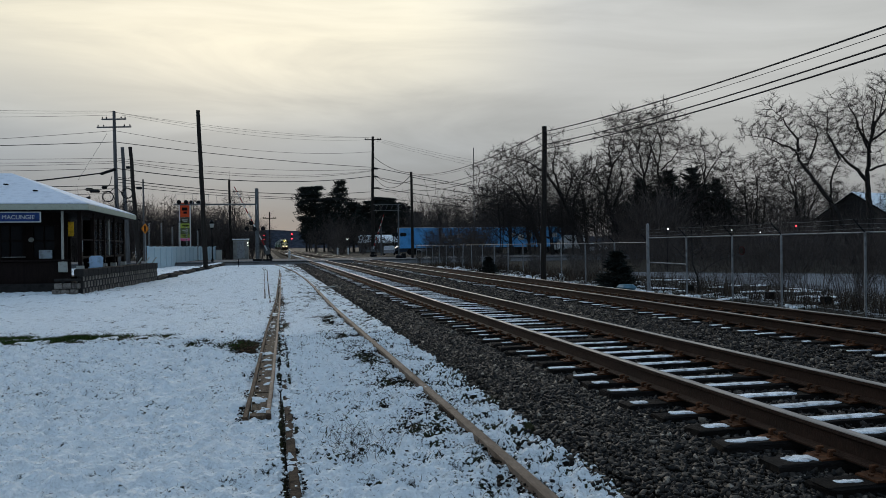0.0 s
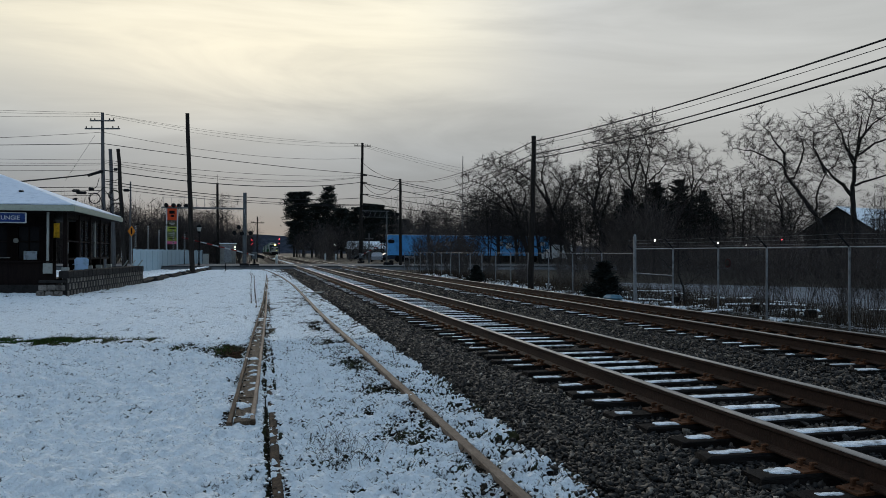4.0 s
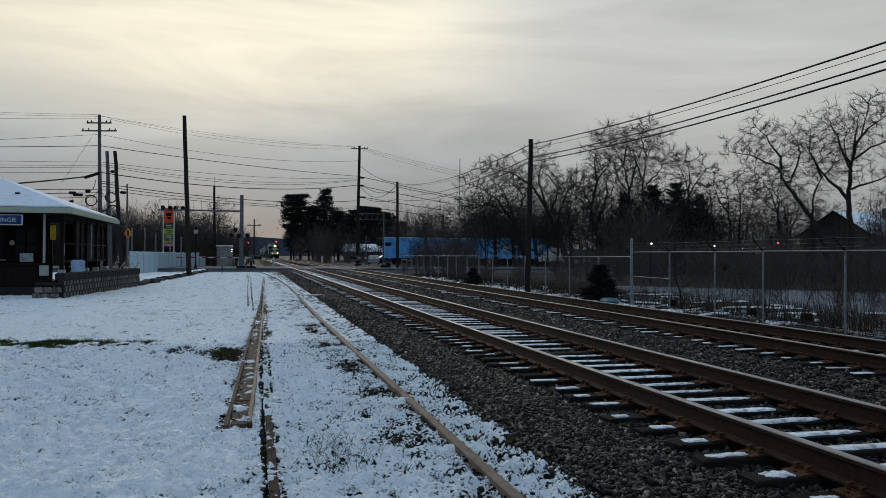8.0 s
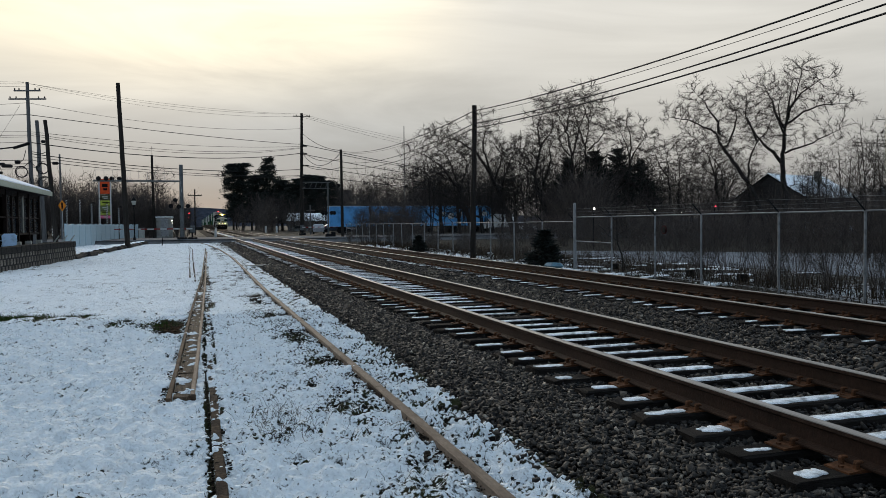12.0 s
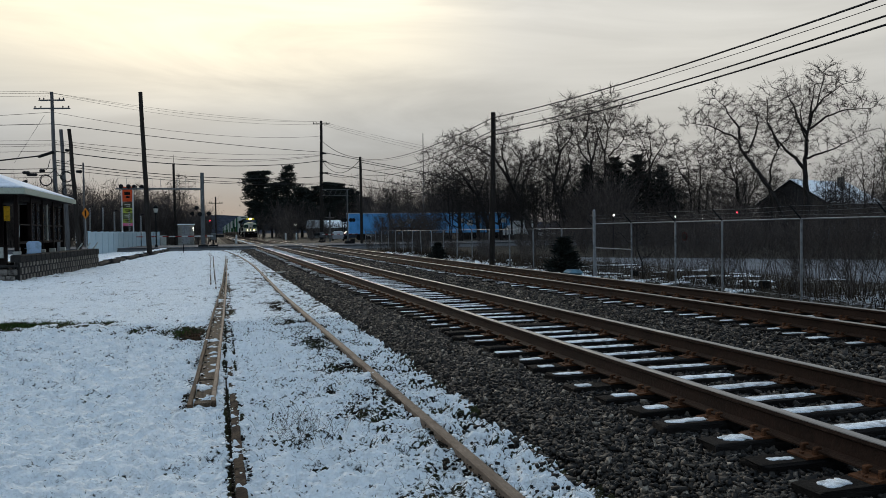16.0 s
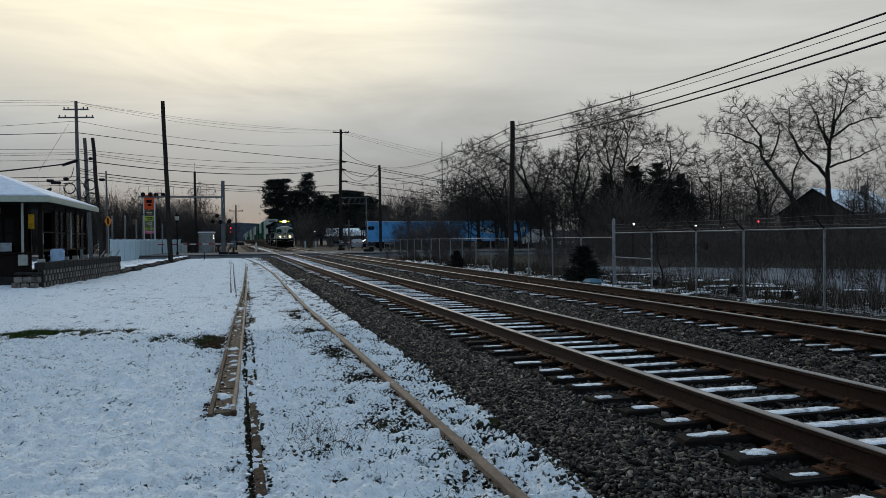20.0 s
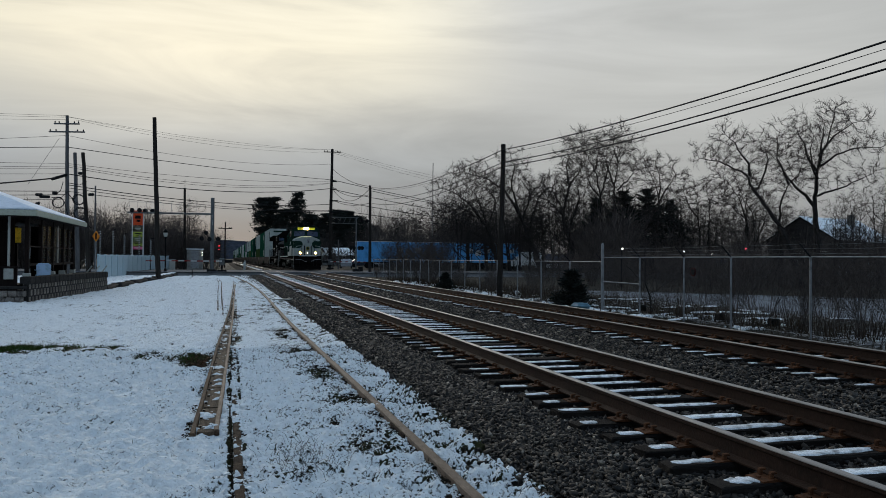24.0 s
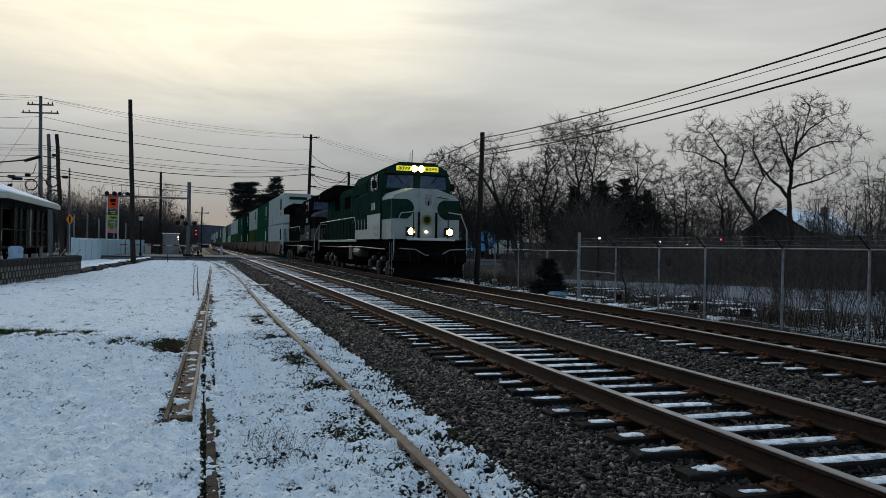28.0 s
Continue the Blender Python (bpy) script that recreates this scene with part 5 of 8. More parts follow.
def crossing_signals():
    m = thing("cantilever_signal", "silver cantilever crossing signal with dark flashers", "railway signal", pose(-1.2, 79, -0.05))
    part("mast", Shape().tube([(0, 0, 0), (0, 0, 3), (0, 0, 7.1)], [0.2, 0.19, 0.17], 14), M_signal_grey, m)
    part("base", Shape().box((0, 0, 0.12), (0.9, 0.9, 0.3), 0.04), M_darkmetal, m)
    part("arm", Shape().box((-3.9, 0, 5.55), (7.6, 0.16, 0.16), 0.02), M_signal_grey, m)
    for k in range(9):
        part("handrail_post", Shape().tube([(-7.5 + k * 0.75, 0.1, 5.6), (-7.5 + k * 0.75, 0.1, 6.55)], 0.018, 5), M_galv, m)
    part("handrail", Shape().tube([(-7.5, 0.1, 6.55), (-4.6, 0.1, 6.55)], 0.018, 5), M_galv, m)
    for x in (-7.2, -6.55, -6.1, -5.45):
        flasher(m, x, -0.25 if x < -6.3 else 0.25, 5.75, -1 if x < -6.3 else 1)
    for x, z in ((-0.55, 3.75), (-0.95, 3.2), (-0.25, 3.15), (0.55, 3.2)):
        flasher(m, x, -0.3, z)
    for a in (-1, 1):
        part("crossbuck", Shape().box((-0.25, -0.26 - 0.03 * a, 5.0), (0.2, 0.02, 1.25), 0.004), M_white, m).matrix_local = Matrix.Translation((-0.25, 0, 5.0)) @ pose(0, 0, 0, 0, 0, 88) @ pose(0, 0, 0, 0, a * 42, 0) @ Matrix.Translation((0.25, 0, -5.0))
    gate((-0.28, 80.4, 1.0), 7.0, -1, "striped crossing gate with a silver mechanism")
    r = thing("cantilever_signal", "thin silver lattice cantilever signal by the dark pole", "railway signal", pose(13.5, 84, -0.1))
    part("mast", Shape().tube([(0, 0, 0), (0, 0, 5.9)], [0.085, 0.07], 12), M_signal_grey, r)
    part("base", Shape().box((0, 0, 0.2), (0.7, 0.7, 0.4), 0.05).box((0.5, 0, 0.35), (0.5, 0.3, 0.5), 0.04), M_darkmetal, r)
    part("arm", Shape().box((-1.2, 0, 5.85), (2.9, 0.08, 0.08)).box((-1.2, 0, 5.2), (2.9, 0.06, 0.06)), M_signal_grey, r)
    for k in range(5):
        part("brace", Shape().tube([(-2.5 + k * 0.55, 0, 5.2), (-2.2 + k * 0.55, 0, 5.85)], 0.025, 5), M_signal_grey, r)
    for x, z in ((-2.3, 5.45), (-1.6, 5.45), (0.55, 5.5), (1.1, 5.5), (-0.6, 2.6), (0.6, 2.6), (-0.3, 2.6), (0.3, 2.6)):
        flasher(r, x, -0.28, z)
    gate((13.4, 105, 0.95), 4.8, 1, "striped crossing gate across the road")
    c = thing("signal_cabinet", "pale grey metal signal cabinet beside the crossing", "cabinet", pose(-3.38, 97, -0.1))
    part("body", Shape().box((0, 0, 1.2), (1.75, 1.3, 2.35), 0.03), mat("cabinet_grey", (0.22, 0.22, 0.205), 0.5, var=0.12, scale=2), c)
    part("roof", Shape().box((0, 0, 2.42), (1.95, 1.5, 0.1), 0.02), M_snow, c, "snow on the cabinet roof")
    part("door", Shape().box((0.0, -0.66, 1.2), (0.85, 0.03, 2.0), 0.01), M_galv, c)
    part("lamp", Shape().tube([(0.82, -0.66, 2.05), (0.82, -0.8, 2.0)], [0.03, 0.06], 10), M_lamp, c, "lit white lamp")
    part("lamp", Shape().tube([(0.82, -0.66, 1.75), (0.82, -0.76, 1.72)], [0.02, 0.045], 10), M_lamp, c, "lit white lamp")
    b = thing("relay_box", "small white relay box", "cabinet", pose(-5.6, 92, -0.2))
    part("body", Shape().box((0, 0, 0.65), (0.6, 0.5, 1.2), 0.03), M_trim, b)
    part("lid", Shape().box((0, 0, 1.28), (0.66, 0.56, 0.06), 0.01), M_galv, b)
    for nm, x, y, za, zb in (("left", -0.95, 140, 3.4, 2.75), ("right", 9.6, 362, 7.3, 5.3)):
        s = thing("block_signal", "dark railway block signal showing two red lights", "railway signal", pose(x, y, -0.2), "block signals")
        part("mast", Shape().tube([(0, 0, 0), (0, 0, za + 1)], 0.09, 8), M_darkmetal, s)
        part("head", Shape().box((0, -0.12, (za + zb) / 2 + 0.2), (0.55, 0.2, za - zb + 0.9), 0.05), M_darkmetal, s)
        for z in (za, zb):
            part("lens", Shape().disc((0, -0.26, z + 0.2), "y", 0.13 if y < 200 else 0.3, 0.05, 14), M_redlamp, s, "lit red lens")
    for x, y, h in ((13.1, 158, 1.25), (15.2, 158, 1.2), (2.6, 112, 0.9), (4.0, 170, 1.0), (-2.5, 66, 0.55)):
        p = thing("marker_post", "small pale marker post", "post", pose(x, y, -0.25), "marker posts")
        k = 1.0 if y > 100 else 0.22
        part("post", Shape().tube([(0, 0, 0), (0, 0, h), (0, 0, h + 0.12)], [0.16 * k, 0.17 * k, 0.08 * k], 10), M_white if y > 100 else M_darkmetal, p)


# ---- left side beyond the station ----
def street_things():
    s = thing("filling_station_sign", "tall sign with orange panel over yellow and white boards", "sign", pose(-9.5, 95, -0.2))
    for x in (-0.58, 0.58):
        part("post", Shape().box((x, 0, 3.45), (0.12, 0.2, 6.9), 0.01), M_white, s)
    cols = [((0.42, 0.06, 0.02), 5.95, 1.65), ((0.05, 0.05, 0.03), 4.7, 0.5), ((0.26, 0.34, 0.06), 4.1, 0.55), ((0.09, 0.12, 0.06), 3.5, 0.5), ((0.20, 0.26, 0.06), 2.95, 0.4), ((0.55, 0.12, 0.25), 2.55, 0.3)]
    for k, (c, z, h) in enumerate(cols):
        p = part("panel", Shape().box((0, 0, z), (1.02, 0.14, h), 0.02), mat("sign_panel_%d" % k, c, 0.4, var=0.1, emit=0.12), s)
        part("bar", Shape().box((0, -0.08, z + 0.08), (0.6, 0.02, h * 0.22), 0.004).box((0.05, -0.08, z - h * 0.2), (0.4, 0.02, h * 0.16), 0.004), M_black if k % 2 == 0 else M_trim, p)
    # spiral-lit posts like candy canes
    r = random.Random(4)
    for k, (x, y) in enumerate(((-9.65, 62), (-12.0, 85), (-10.8, 85), (-9.8, 85.5), (-9.1, 85), (-8.4, 85.5), (-7.35, 86))):
        c = thing("candy_cane_post", "dark post wound with a pale spiral garland", "post", pose(x, y, -0.3), "garland posts")
        h = (3.6, 4.2, 4.2, 3.8, 4.2, 3.8, 3.4)[k]
        part("post", Shape().tube([(0, 0, 0), (0, 0, h)], 0.04, 8), M_black, c)
        sp = [(0.06 * math.cos(a), 0.06 * math.sin(a), 0.9 + (h - 0.9) * i / 90) for i, a in enumerate([0.9 * j for j in range(91)])]
        part("garland", Shape().tube(sp, 0.034, 4, False), M_white, c, "pale spiral garland")
        part("crook", Shape().tube([(0, 0, h), (0.06, 0, h + 0.16), (0.2, 0, h + 0.2), (0.3, 0, h + 0.1)], 0.04, 6), M_black, c)
    l = thing("street_lamp", "black lantern street lamp", "street lamp", pose(-5.5, 80, -0.3))
    part("post", Shape().tube([(0, 0, 0), (0, 0, 0.5), (0, 0, 0.6), (0, 0, 3.4)], [0.14, 0.12, 0.06, 0.05], 10), M_black, l)
    part("lantern", Shape().tube([(0, 0, 3.4), (0, 0, 3.55), (0, 0, 4.0), (0, 0, 4.1), (0, 0, 4.35)], [0.05, 0.14, 0.22, 0.26, 0.03], 8), M_black, l)
    part("glass", Shape().tube([(0, 0, 3.6), (0, 0, 3.98)], [0.155, 0.225], 8), M_trim, l)
    d = thing("warning_sign", "orange diamond warning sign on a post", "sign", pose(-10.2, 70, -0.5))
    part("post", Shape().box((0, 0.04, 1.7), (0.06, 0.06, 3.6), 0.005), M_galv, d)
    part("plate", Shape().prism([(-0.30, 3.5), (0, 3.05), (0.30, 3.5), (0, 3.95)], "y", -0.02, 0.01), mat("orange_sign", (0.62, 0.20, 0.02), 0.5, var=0.08), d)
    part("bar", Shape().box((0, -0.03, 3.5), (0.12, 0.012, 0.5), 0.003), M_black, d)
    ch = thing("patio_chair", "pale blue plastic patio chair on the terrace", "chair", pose(-7.12, 35.3, 0.16, 0, 0, 200) @ Matrix.Diagonal((0.92, 0.92, 0.92, 1)))
    part("seat", Shape().box((0, 0, 0.42), (0.52, 0.5, 0.05), 0.02), M_chair, ch)
    part("backrest", Shape().prism([(-0.27, 0.42), (0.27, 0.42), (0.30, 0.86), (0.2, 0.95), (-0.2, 0.95), (-0.30, 0.86)], "y", 0.22, 0.26), M_chair, ch)
    for x in (-0.23, 0.23):
        for y in (-0.2, 0.22):
            part("leg", Shape().tube([(x, y, 0.42), (x * 1.15, y * 1.15, 0)], [0.035, 0.025], 6), M_chair, ch)
        part("armrest", Shape().box((x * 1.2, 0, 0.64), (0.07, 0.5, 0.035), 0.012), M_chair, ch)
    for k in range(3):
        b = thing("white_board", "pale leaning board by the terrace steps", "board", pose(-6.6 + 0.2 * k, 40.5 + k, 0.1, 0, 35, 0), "boards")
        part("board", Shape().box((0, 0, 0.4), (0.05, 0.12, 1.1), 0.008), M_trim, b)


# ---- right side: fence, trailers, house ----
def chain_wires(s, x, y0, y1, z0, z1, pitch=0.08, r=0.0009):
    h = z1 - z0
    y = y0 - h
    while y < y1:
        for sgn in (1, -1):
            ya, yb = (y, y + h) if sgn > 0 else (y + h, y)
            za, zb = z0, z1
            lo, hi = min(ya, yb), max(ya, yb)
            if hi > y0 and lo < y1:
                def clip(p):
                    return min(max(p, y0), y1)
                ca, cb = clip(ya), clip(yb)
                fa, fb = (ca - ya) / (yb - ya), (cb - ya) / (yb - ya)
                s.tube([(x, ca, za + (zb - za) * fa), (x, cb, za + (zb - za) * fb)], r, 3, False)
        y += pitch


def right_fence():
    fn = thing("chain_link_fence", "grey chain-link fence with barbed wire on slanted arms", "fence", pose(0, 0, 0))
    r = random.Random(9)
    line = [(12.45, 24.6), (12.58, 22.3), (12.60, 19.85), (12.60, 17.68), (12.60, 14.8), (12.60, 12.38), (12.62, 9.6), (12.65, 6.9), (12.68, 4.2)]
    zt = 1.44
    part("corner_post", Shape().tube([(12.45, 24.6, -0.4), (12.45, 24.6, 1.88), (12.45, 24.6, 1.93)], [0.05, 0.05, 0.02], 10), M_galv, fn)
    for k, (x, y) in enumerate(line[1:]):
        p = part("post", Shape().tube([(x, y, -0.4), (x, y, zt)], 0.027, 8), M_galv, fn)
        part("barb_arm", Shape().tube([(x, y, zt), (x - 0.26, y + 0.05, zt + 0.30)], [0.022, 0.012], 6), M_darkmetal, p)
    for (xa, ya), (xb, yb) in zip(line, line[1:]):
        part("top_rail", Shape().tube([(xa, ya, zt), (xb, yb, zt)], 0.017, 8), M_galv, fn)
        for q in range(3):
            o, h = -0.08 - 0.08 * q, 0.09 + 0.10 * q
            part("barbed_wire", Shape().tube(sag_path((xa + o, ya, zt + h), (xb + o, yb, zt + h), 0.02, 5), 0.002, 4), M_galv, fn)
        mesh = Shape()
        chain_wires(mesh, (xa + xb) / 2, min(ya, yb), max(ya, yb), -0.33, zt)
        q = part("mesh", mesh, M_mesh, fn, "grey chain-link mesh")
        part("bottom_wire", Shape().tube([(xa, ya, -0.3), (xb, yb, -0.3)], 0.006, 4), M_galv, fn)
    part("mid_rail", Shape().tube([(12.45, 24.6, 0.62), (12.58, 22.3, 0.60)], 0.02, 8), M_galv, fn)
    fl = thing("chain_link_fence", "old chain-link fence with leaning posts beside the track", "fence", pose(0, 0, 0))
    ys = [24.5 + 2.95 * k for k in range(18)]
    for k, y in enumerate(ys):
        x = 12.45 + 0.025 * (y - 24.5)
        lean = r.choice((0.0, 0.05, 0.02, 0.42, -0.25, 0.3))
        p = part("post", Shape().tube([(x + 0.02, y + 0.01, -0.4), (x + lean * 0.4, y + lean, 1.30)], 0.03, 7), M_galv, fl)
        part("barb_arm", Shape().tube([(x + lean * 0.4, y + lean, 1.30), (x - 0.25 + lean * 0.4, y + lean + 0.03, 1.58)], [0.022, 0.012], 6), M_darkmetal, p)
        if k:
            xp = 12.45 + 0.025 * (ys[k - 1] - 24.5)
            part("top_rail", Shape().tube([(xp, ys[k - 1], 1.29), (x, y, 1.29)], 0.013, 6), M_galv, fl)
            mesh = Shape()
            chain_wires(mesh, (x + xp) / 2, ys[k - 1], y, -0.33, 1.29, 0.11, 0.0014)
            part("mesh", mesh, M_mesh, fl, "grey chain-link mesh")


def trailer(x0, x1, y, label):
    t = thing("box_trailer", label, "trailer", pose((x0 + x1) / 2, y, -0.2))
    w = x1 - x0
    part("box", Shape().box((0, 0, 2.75), (w, 2.6, 3.4), 0.04), M_blue, t)
    part("roof_edge", Shape().box((0, 0, 4.48), (w + 0.06, 2.66, 0.10), 0.02), M_white, t, "white top edge")
    part("bottom_rail", Shape().box((0, 0, 1.02), (w + 0.04, 2.64, 0.12), 0.02), M_darkmetal, t)
    for q in range(3 if w > 6 else 1):
        part("panel", Shape().box((w * (0.1 + 0.13 * q), -1.32, 3.1 - 0.35 * (q % 2)), (w * (0.09 if w > 6 else 0.3), 0.03, 0.7 + 0.2 * (q % 2)), 0.01), M_white, t, "pale printed panel on the side")
    part("panel", Shape().box((-w / 2 - 0.01, 0, 2.7), (0.03, 2.2, 2.8), 0.01), M_blue, t)
    for k, x in enumerate((-w * 0.36, -w * 0.29, w * 0.3)):
        part("wheel", Shape().disc((x, -1.0, 0.5), "y", 0.5, 0.35, 16), M_black, t)
    for k in range(int(w / 1.2)):
        part("rib", Shape().box((-w / 2 + 0.6 + k * 1.2, -1.315, 2.75), (0.05, 0.03, 3.3)), M_blue, t)
    return t


def van(x, y, turn=0.0):
    v = thing("parked_van", "white box truck parked beyond the fence", "van", pose(x, y, -0.25, 0, 0, turn))
    part("body", Shape().box((0, 0, 1.9), (4.0, 2.2, 2.3), 0.08), M_white, v)
    part("cab", Shape().prism([(2.0, 0.6), (3.7, 0.6), (3.7, 1.3), (3.1, 2.2), (2.0, 2.3)], "y", -1.0, 1.0), M_white, v)
    part("windscreen", Shape().prism([(3.15, 2.12), (3.62, 1.42), (3.66, 1.44), (3.2, 2.16)], "y", -0.85, 0.85), M_glass, v)
    for wx in (-1.1, 2.8):
        for wy in (-0.95, 0.95):
            part("wheel", Shape().disc((wx, wy, 0.42), "y", 0.42, 0.25, 14), M_black, v)


def parked_car(x, y, turn, colour):
    v = thing("parked_car", "car parked beyond the road", "car", pose(x, y, -0.2, 0, 0, turn), "parked cars")
    part("body", Shape().prism([(-2.2, 0.35), (2.2, 0.35), (2.25, 0.75), (1.9, 0.9), (1.1, 0.98), (0.5, 1.45), (-1.0, 1.48), (-1.7, 1.0), (-2.2, 0.92)], "y", -0.85, 0.85), mat("car_%d" % int(colour[0] * 1000), colour, 0.35, var=0.05), v)
    part("side_window", Shape().prism([(-1.4, 1.0), (0.85, 1.0), (0.4, 1.38), (-0.95, 1.4)], "y", -0.86, 0.86), M_glass, v)
    for wx in (-1.35, 1.4):
        for wy in (-0.82, 0.82):
            part("wheel", Shape().disc((wx, wy, 0.33), "y", 0.33, 0.2, 14), M_black, v)
    part("snow_cap", Shape().box((-0.3, 0, 1.50), (1.4, 1.3, 0.06), 0.02), M_snow, v)


def house(x, y, w, d, eave, ridge, turn, label, wall_c, glow=False):
    h = thing("house", label, "house", pose(x, y, -0.3, 0, 0, turn))
    wm = mat("siding_%d" % int(wall_c[0] * 1000), wall_c, 0.8, var=0.12, scale=1.0, bump=0.3, bscale=6, stretch=(0.2, 0.2, 8))
    part("wall", Shape().prism([(-w / 2, 0), (w / 2, 0), (w / 2, eave), (0, ridge), (-w / 2, eave)], "y", -d / 2, d / 2), wm, h)
    for sx in (-1, 1):
        e, rr = Vector((sx * (w / 2 + 0.4), eave - 0.25)), Vector((0, ridge + 0.05))
        out = [(e.x, e.y), (rr.x, rr.y), (rr.x, rr.y + 0.18), (e.x, e.y + 0.18)]
        part("roof", Shape().prism(out, "y", -d / 2 - 0.4, d / 2 + 0.4), M_darkmetal, h)
        out = [(e.x * 0.99, e.y + 0.19), (rr.x, rr.y + 0.19), (rr.x, rr.y + 0.26), (e.x * 0.99, e.y + 0.26)]
        part("roof_snow", Shape().prism(out, "y", -d / 2 - 0.35, d / 2 + 0.35), M_snow, h, "snow on the roof")
    for k in range(3):
        for sy in (-1, 1):
            wx = -w / 2 + w * (k + 0.7) / 3.4
            fr = part("window", Shape().box((wx, sy * d / 2, eave * 0.55), (1.0, 0.12, 1.4), 0.02), M_trim, h)
            part("pane", Shape().box((wx, sy * (d / 2 + 0.03), eave * 0.55), (0.8, 0.1, 1.2)), M_glass, fr)
    for k in range(4):
        wy = -d / 2 + d * (k + 0.6) / 4.2
        for sx in (-1, 1):
            fr = part("window", Shape().box((sx * w / 2, wy, eave * 0.62), (0.12, 0.9, 1.5), 0.02), M_trim, h)
            part("pane", Shape().box((sx * (w / 2 + 0.03), wy, eave * 0.62), (0.1, 0.7, 1.3)), M_glass, fr)
    part("chimney", Shape().box((w * 0.15, d * 0.2, ridge), (0.7, 0.7, 1.6), 0.03), M_block, h)
    return h


def far_things():
    trailer(21.1, 33.0, 131, "long blue box trailer with a white roof edge")
    trailer(33.4, 45.2, 131, "long blue box trailer with pale printing on its side")
    trailer(45.7, 49.0, 130, "short blue box trailer with a pale emblem")
    van(51.0, 128, 180)
    near_house = house(68.5, 77.5, 8.0, 13, 4.1, 6.6, -68, "dark house with a pale side wall and snowy roof", (0.055, 0.052, 0.05))
    part("side_wall", Shape().box((4.02, 0, 1.95), (0.05, 12.9, 3.7), 0.01), mat("pale_siding", (0.26, 0.31, 0.35), 0.8, var=0.12, scale=1.0, bump=0.3, bscale=6, stretch=(0.2, 0.2, 8)), near_house, "pale blue-grey siding")
    house(92, 82, 8, 10, 5.0, 7.0, -60, "pale sided house with a snowy roof behind trees", (0.26, 0.29, 0.31))
    house(61, 44, 9, 10, 4.4, 6.6, -40, "pale sided house with a snowy roof beyond the lot", (0.26, 0.29, 0.31))
    house(30, 215, 12, 12, 2.6, 4.4, 80, "low pale building beyond the crossing", (0.16, 0.17, 0.17))
    house(44, 190, 12, 10, 2.6, 3.8, 0, "low grey building beyond the crossing", (0.06, 0.06, 0.06))
    house(-26, 120, 12, 10, 4.5, 7.0, 10, "dark house behind the bare trees", (0.03, 0.026, 0.024))
    for k, (x, y, t, c) in enumerate(((19, 128, 80, (0.3, 0.31, 0.33)), (24.5, 148, 5, (0.05, 0.06, 0.08)), (29, 149, 5, (0.5, 0.51, 0.52)), (52, 122, 0, (0.45, 0.46, 0.47)), (57, 118, 30, (0.06, 0.05, 0.05)), (62, 100, 10, (0.35, 0.36, 0.4)))):
        parked_car(x, y, t, c)
    # distant white lamps; the red one stands for a traffic light
    for k, (x, y, z, rad, m) in enumerate(((21.4, 40, 2.02, 0.06, M_lamp), (25.3, 40, 1.91, 0.045, M_lamp), (27.1, 40, 1.8, 0.035, M_lamp), (29.4, 40, 2.13, 0.05, M_redlamp), (20.5, 215, 3.4, 0.3, M_lamp))):
        s = thing("street_light", "small distant lit lamp on a thin post", "street lamp", pose(x, y, -0.3), "distant lamps")
        part("post", Shape().tube([(0, 0, 0), (0, 0, z + 0.3)], 0.02, 6), M_darkmetal, s)
        part("lamp", Shape().tube([(0, -0.1, z + 0.3 - rad * 0.8), (0, -0.1, z + 0.3 - rad * 0.4), (0, -0.1, z + 0.3 + rad * 0.4), (0, -0.1, z + 0.3 + rad * 0.8)], [rad * 0.4, rad * 0.8, rad * 0.8, rad * 0.4], 10), m, s, "lit lamp head")
    ps = thing("yard_sign", "small round red-and-white sign on the fence", "sign", pose(0, 0, 0))
    part("plate", Shape().disc((13.0, 20.0, 1.02), "x", 0.13, 0.02, 18), mat("dull_red", (0.06, 0.015, 0.014), 0.7), ps)
    part("rim", Shape().disc((12.985, 20.0, 1.02), "x", 0.085, 0.02, 18), M_cap, ps)
    tp = Shape().box((0, 0, 0), (0.5, 0.7, 0.2), 0.09)
    tb = solid("tarp", tp, mat("blue_tarp", (0.10, 0.20, 0.26), 0.5, var=0.2), "small pale blue folded tarp lying by the bush", "tarp")
    tb.matrix_world = pose(11.75, 24.8, -0.22)
    for k, (x, y) in enumerate(((13.3, 23.4), (13.5, 17.2), (13.4, 19.3), (13.6, 12.6))):
        bx = solid("crate", Shape().box((0, 0, 0.12), (0.20, 0.22, 0.20), 0.02), M_black, "small dark box among the shrubs", "box", "boxes behind the fence")
        bx.matrix_world = pose(x, y, -0.33)
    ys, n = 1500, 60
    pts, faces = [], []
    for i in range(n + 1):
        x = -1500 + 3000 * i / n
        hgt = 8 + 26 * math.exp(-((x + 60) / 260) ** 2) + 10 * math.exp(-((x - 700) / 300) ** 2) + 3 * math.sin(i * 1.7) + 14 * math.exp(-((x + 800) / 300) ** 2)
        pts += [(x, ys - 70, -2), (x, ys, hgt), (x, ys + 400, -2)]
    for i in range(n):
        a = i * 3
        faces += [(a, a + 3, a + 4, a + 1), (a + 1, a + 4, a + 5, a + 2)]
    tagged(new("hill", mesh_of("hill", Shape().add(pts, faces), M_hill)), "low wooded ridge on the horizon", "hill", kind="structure")


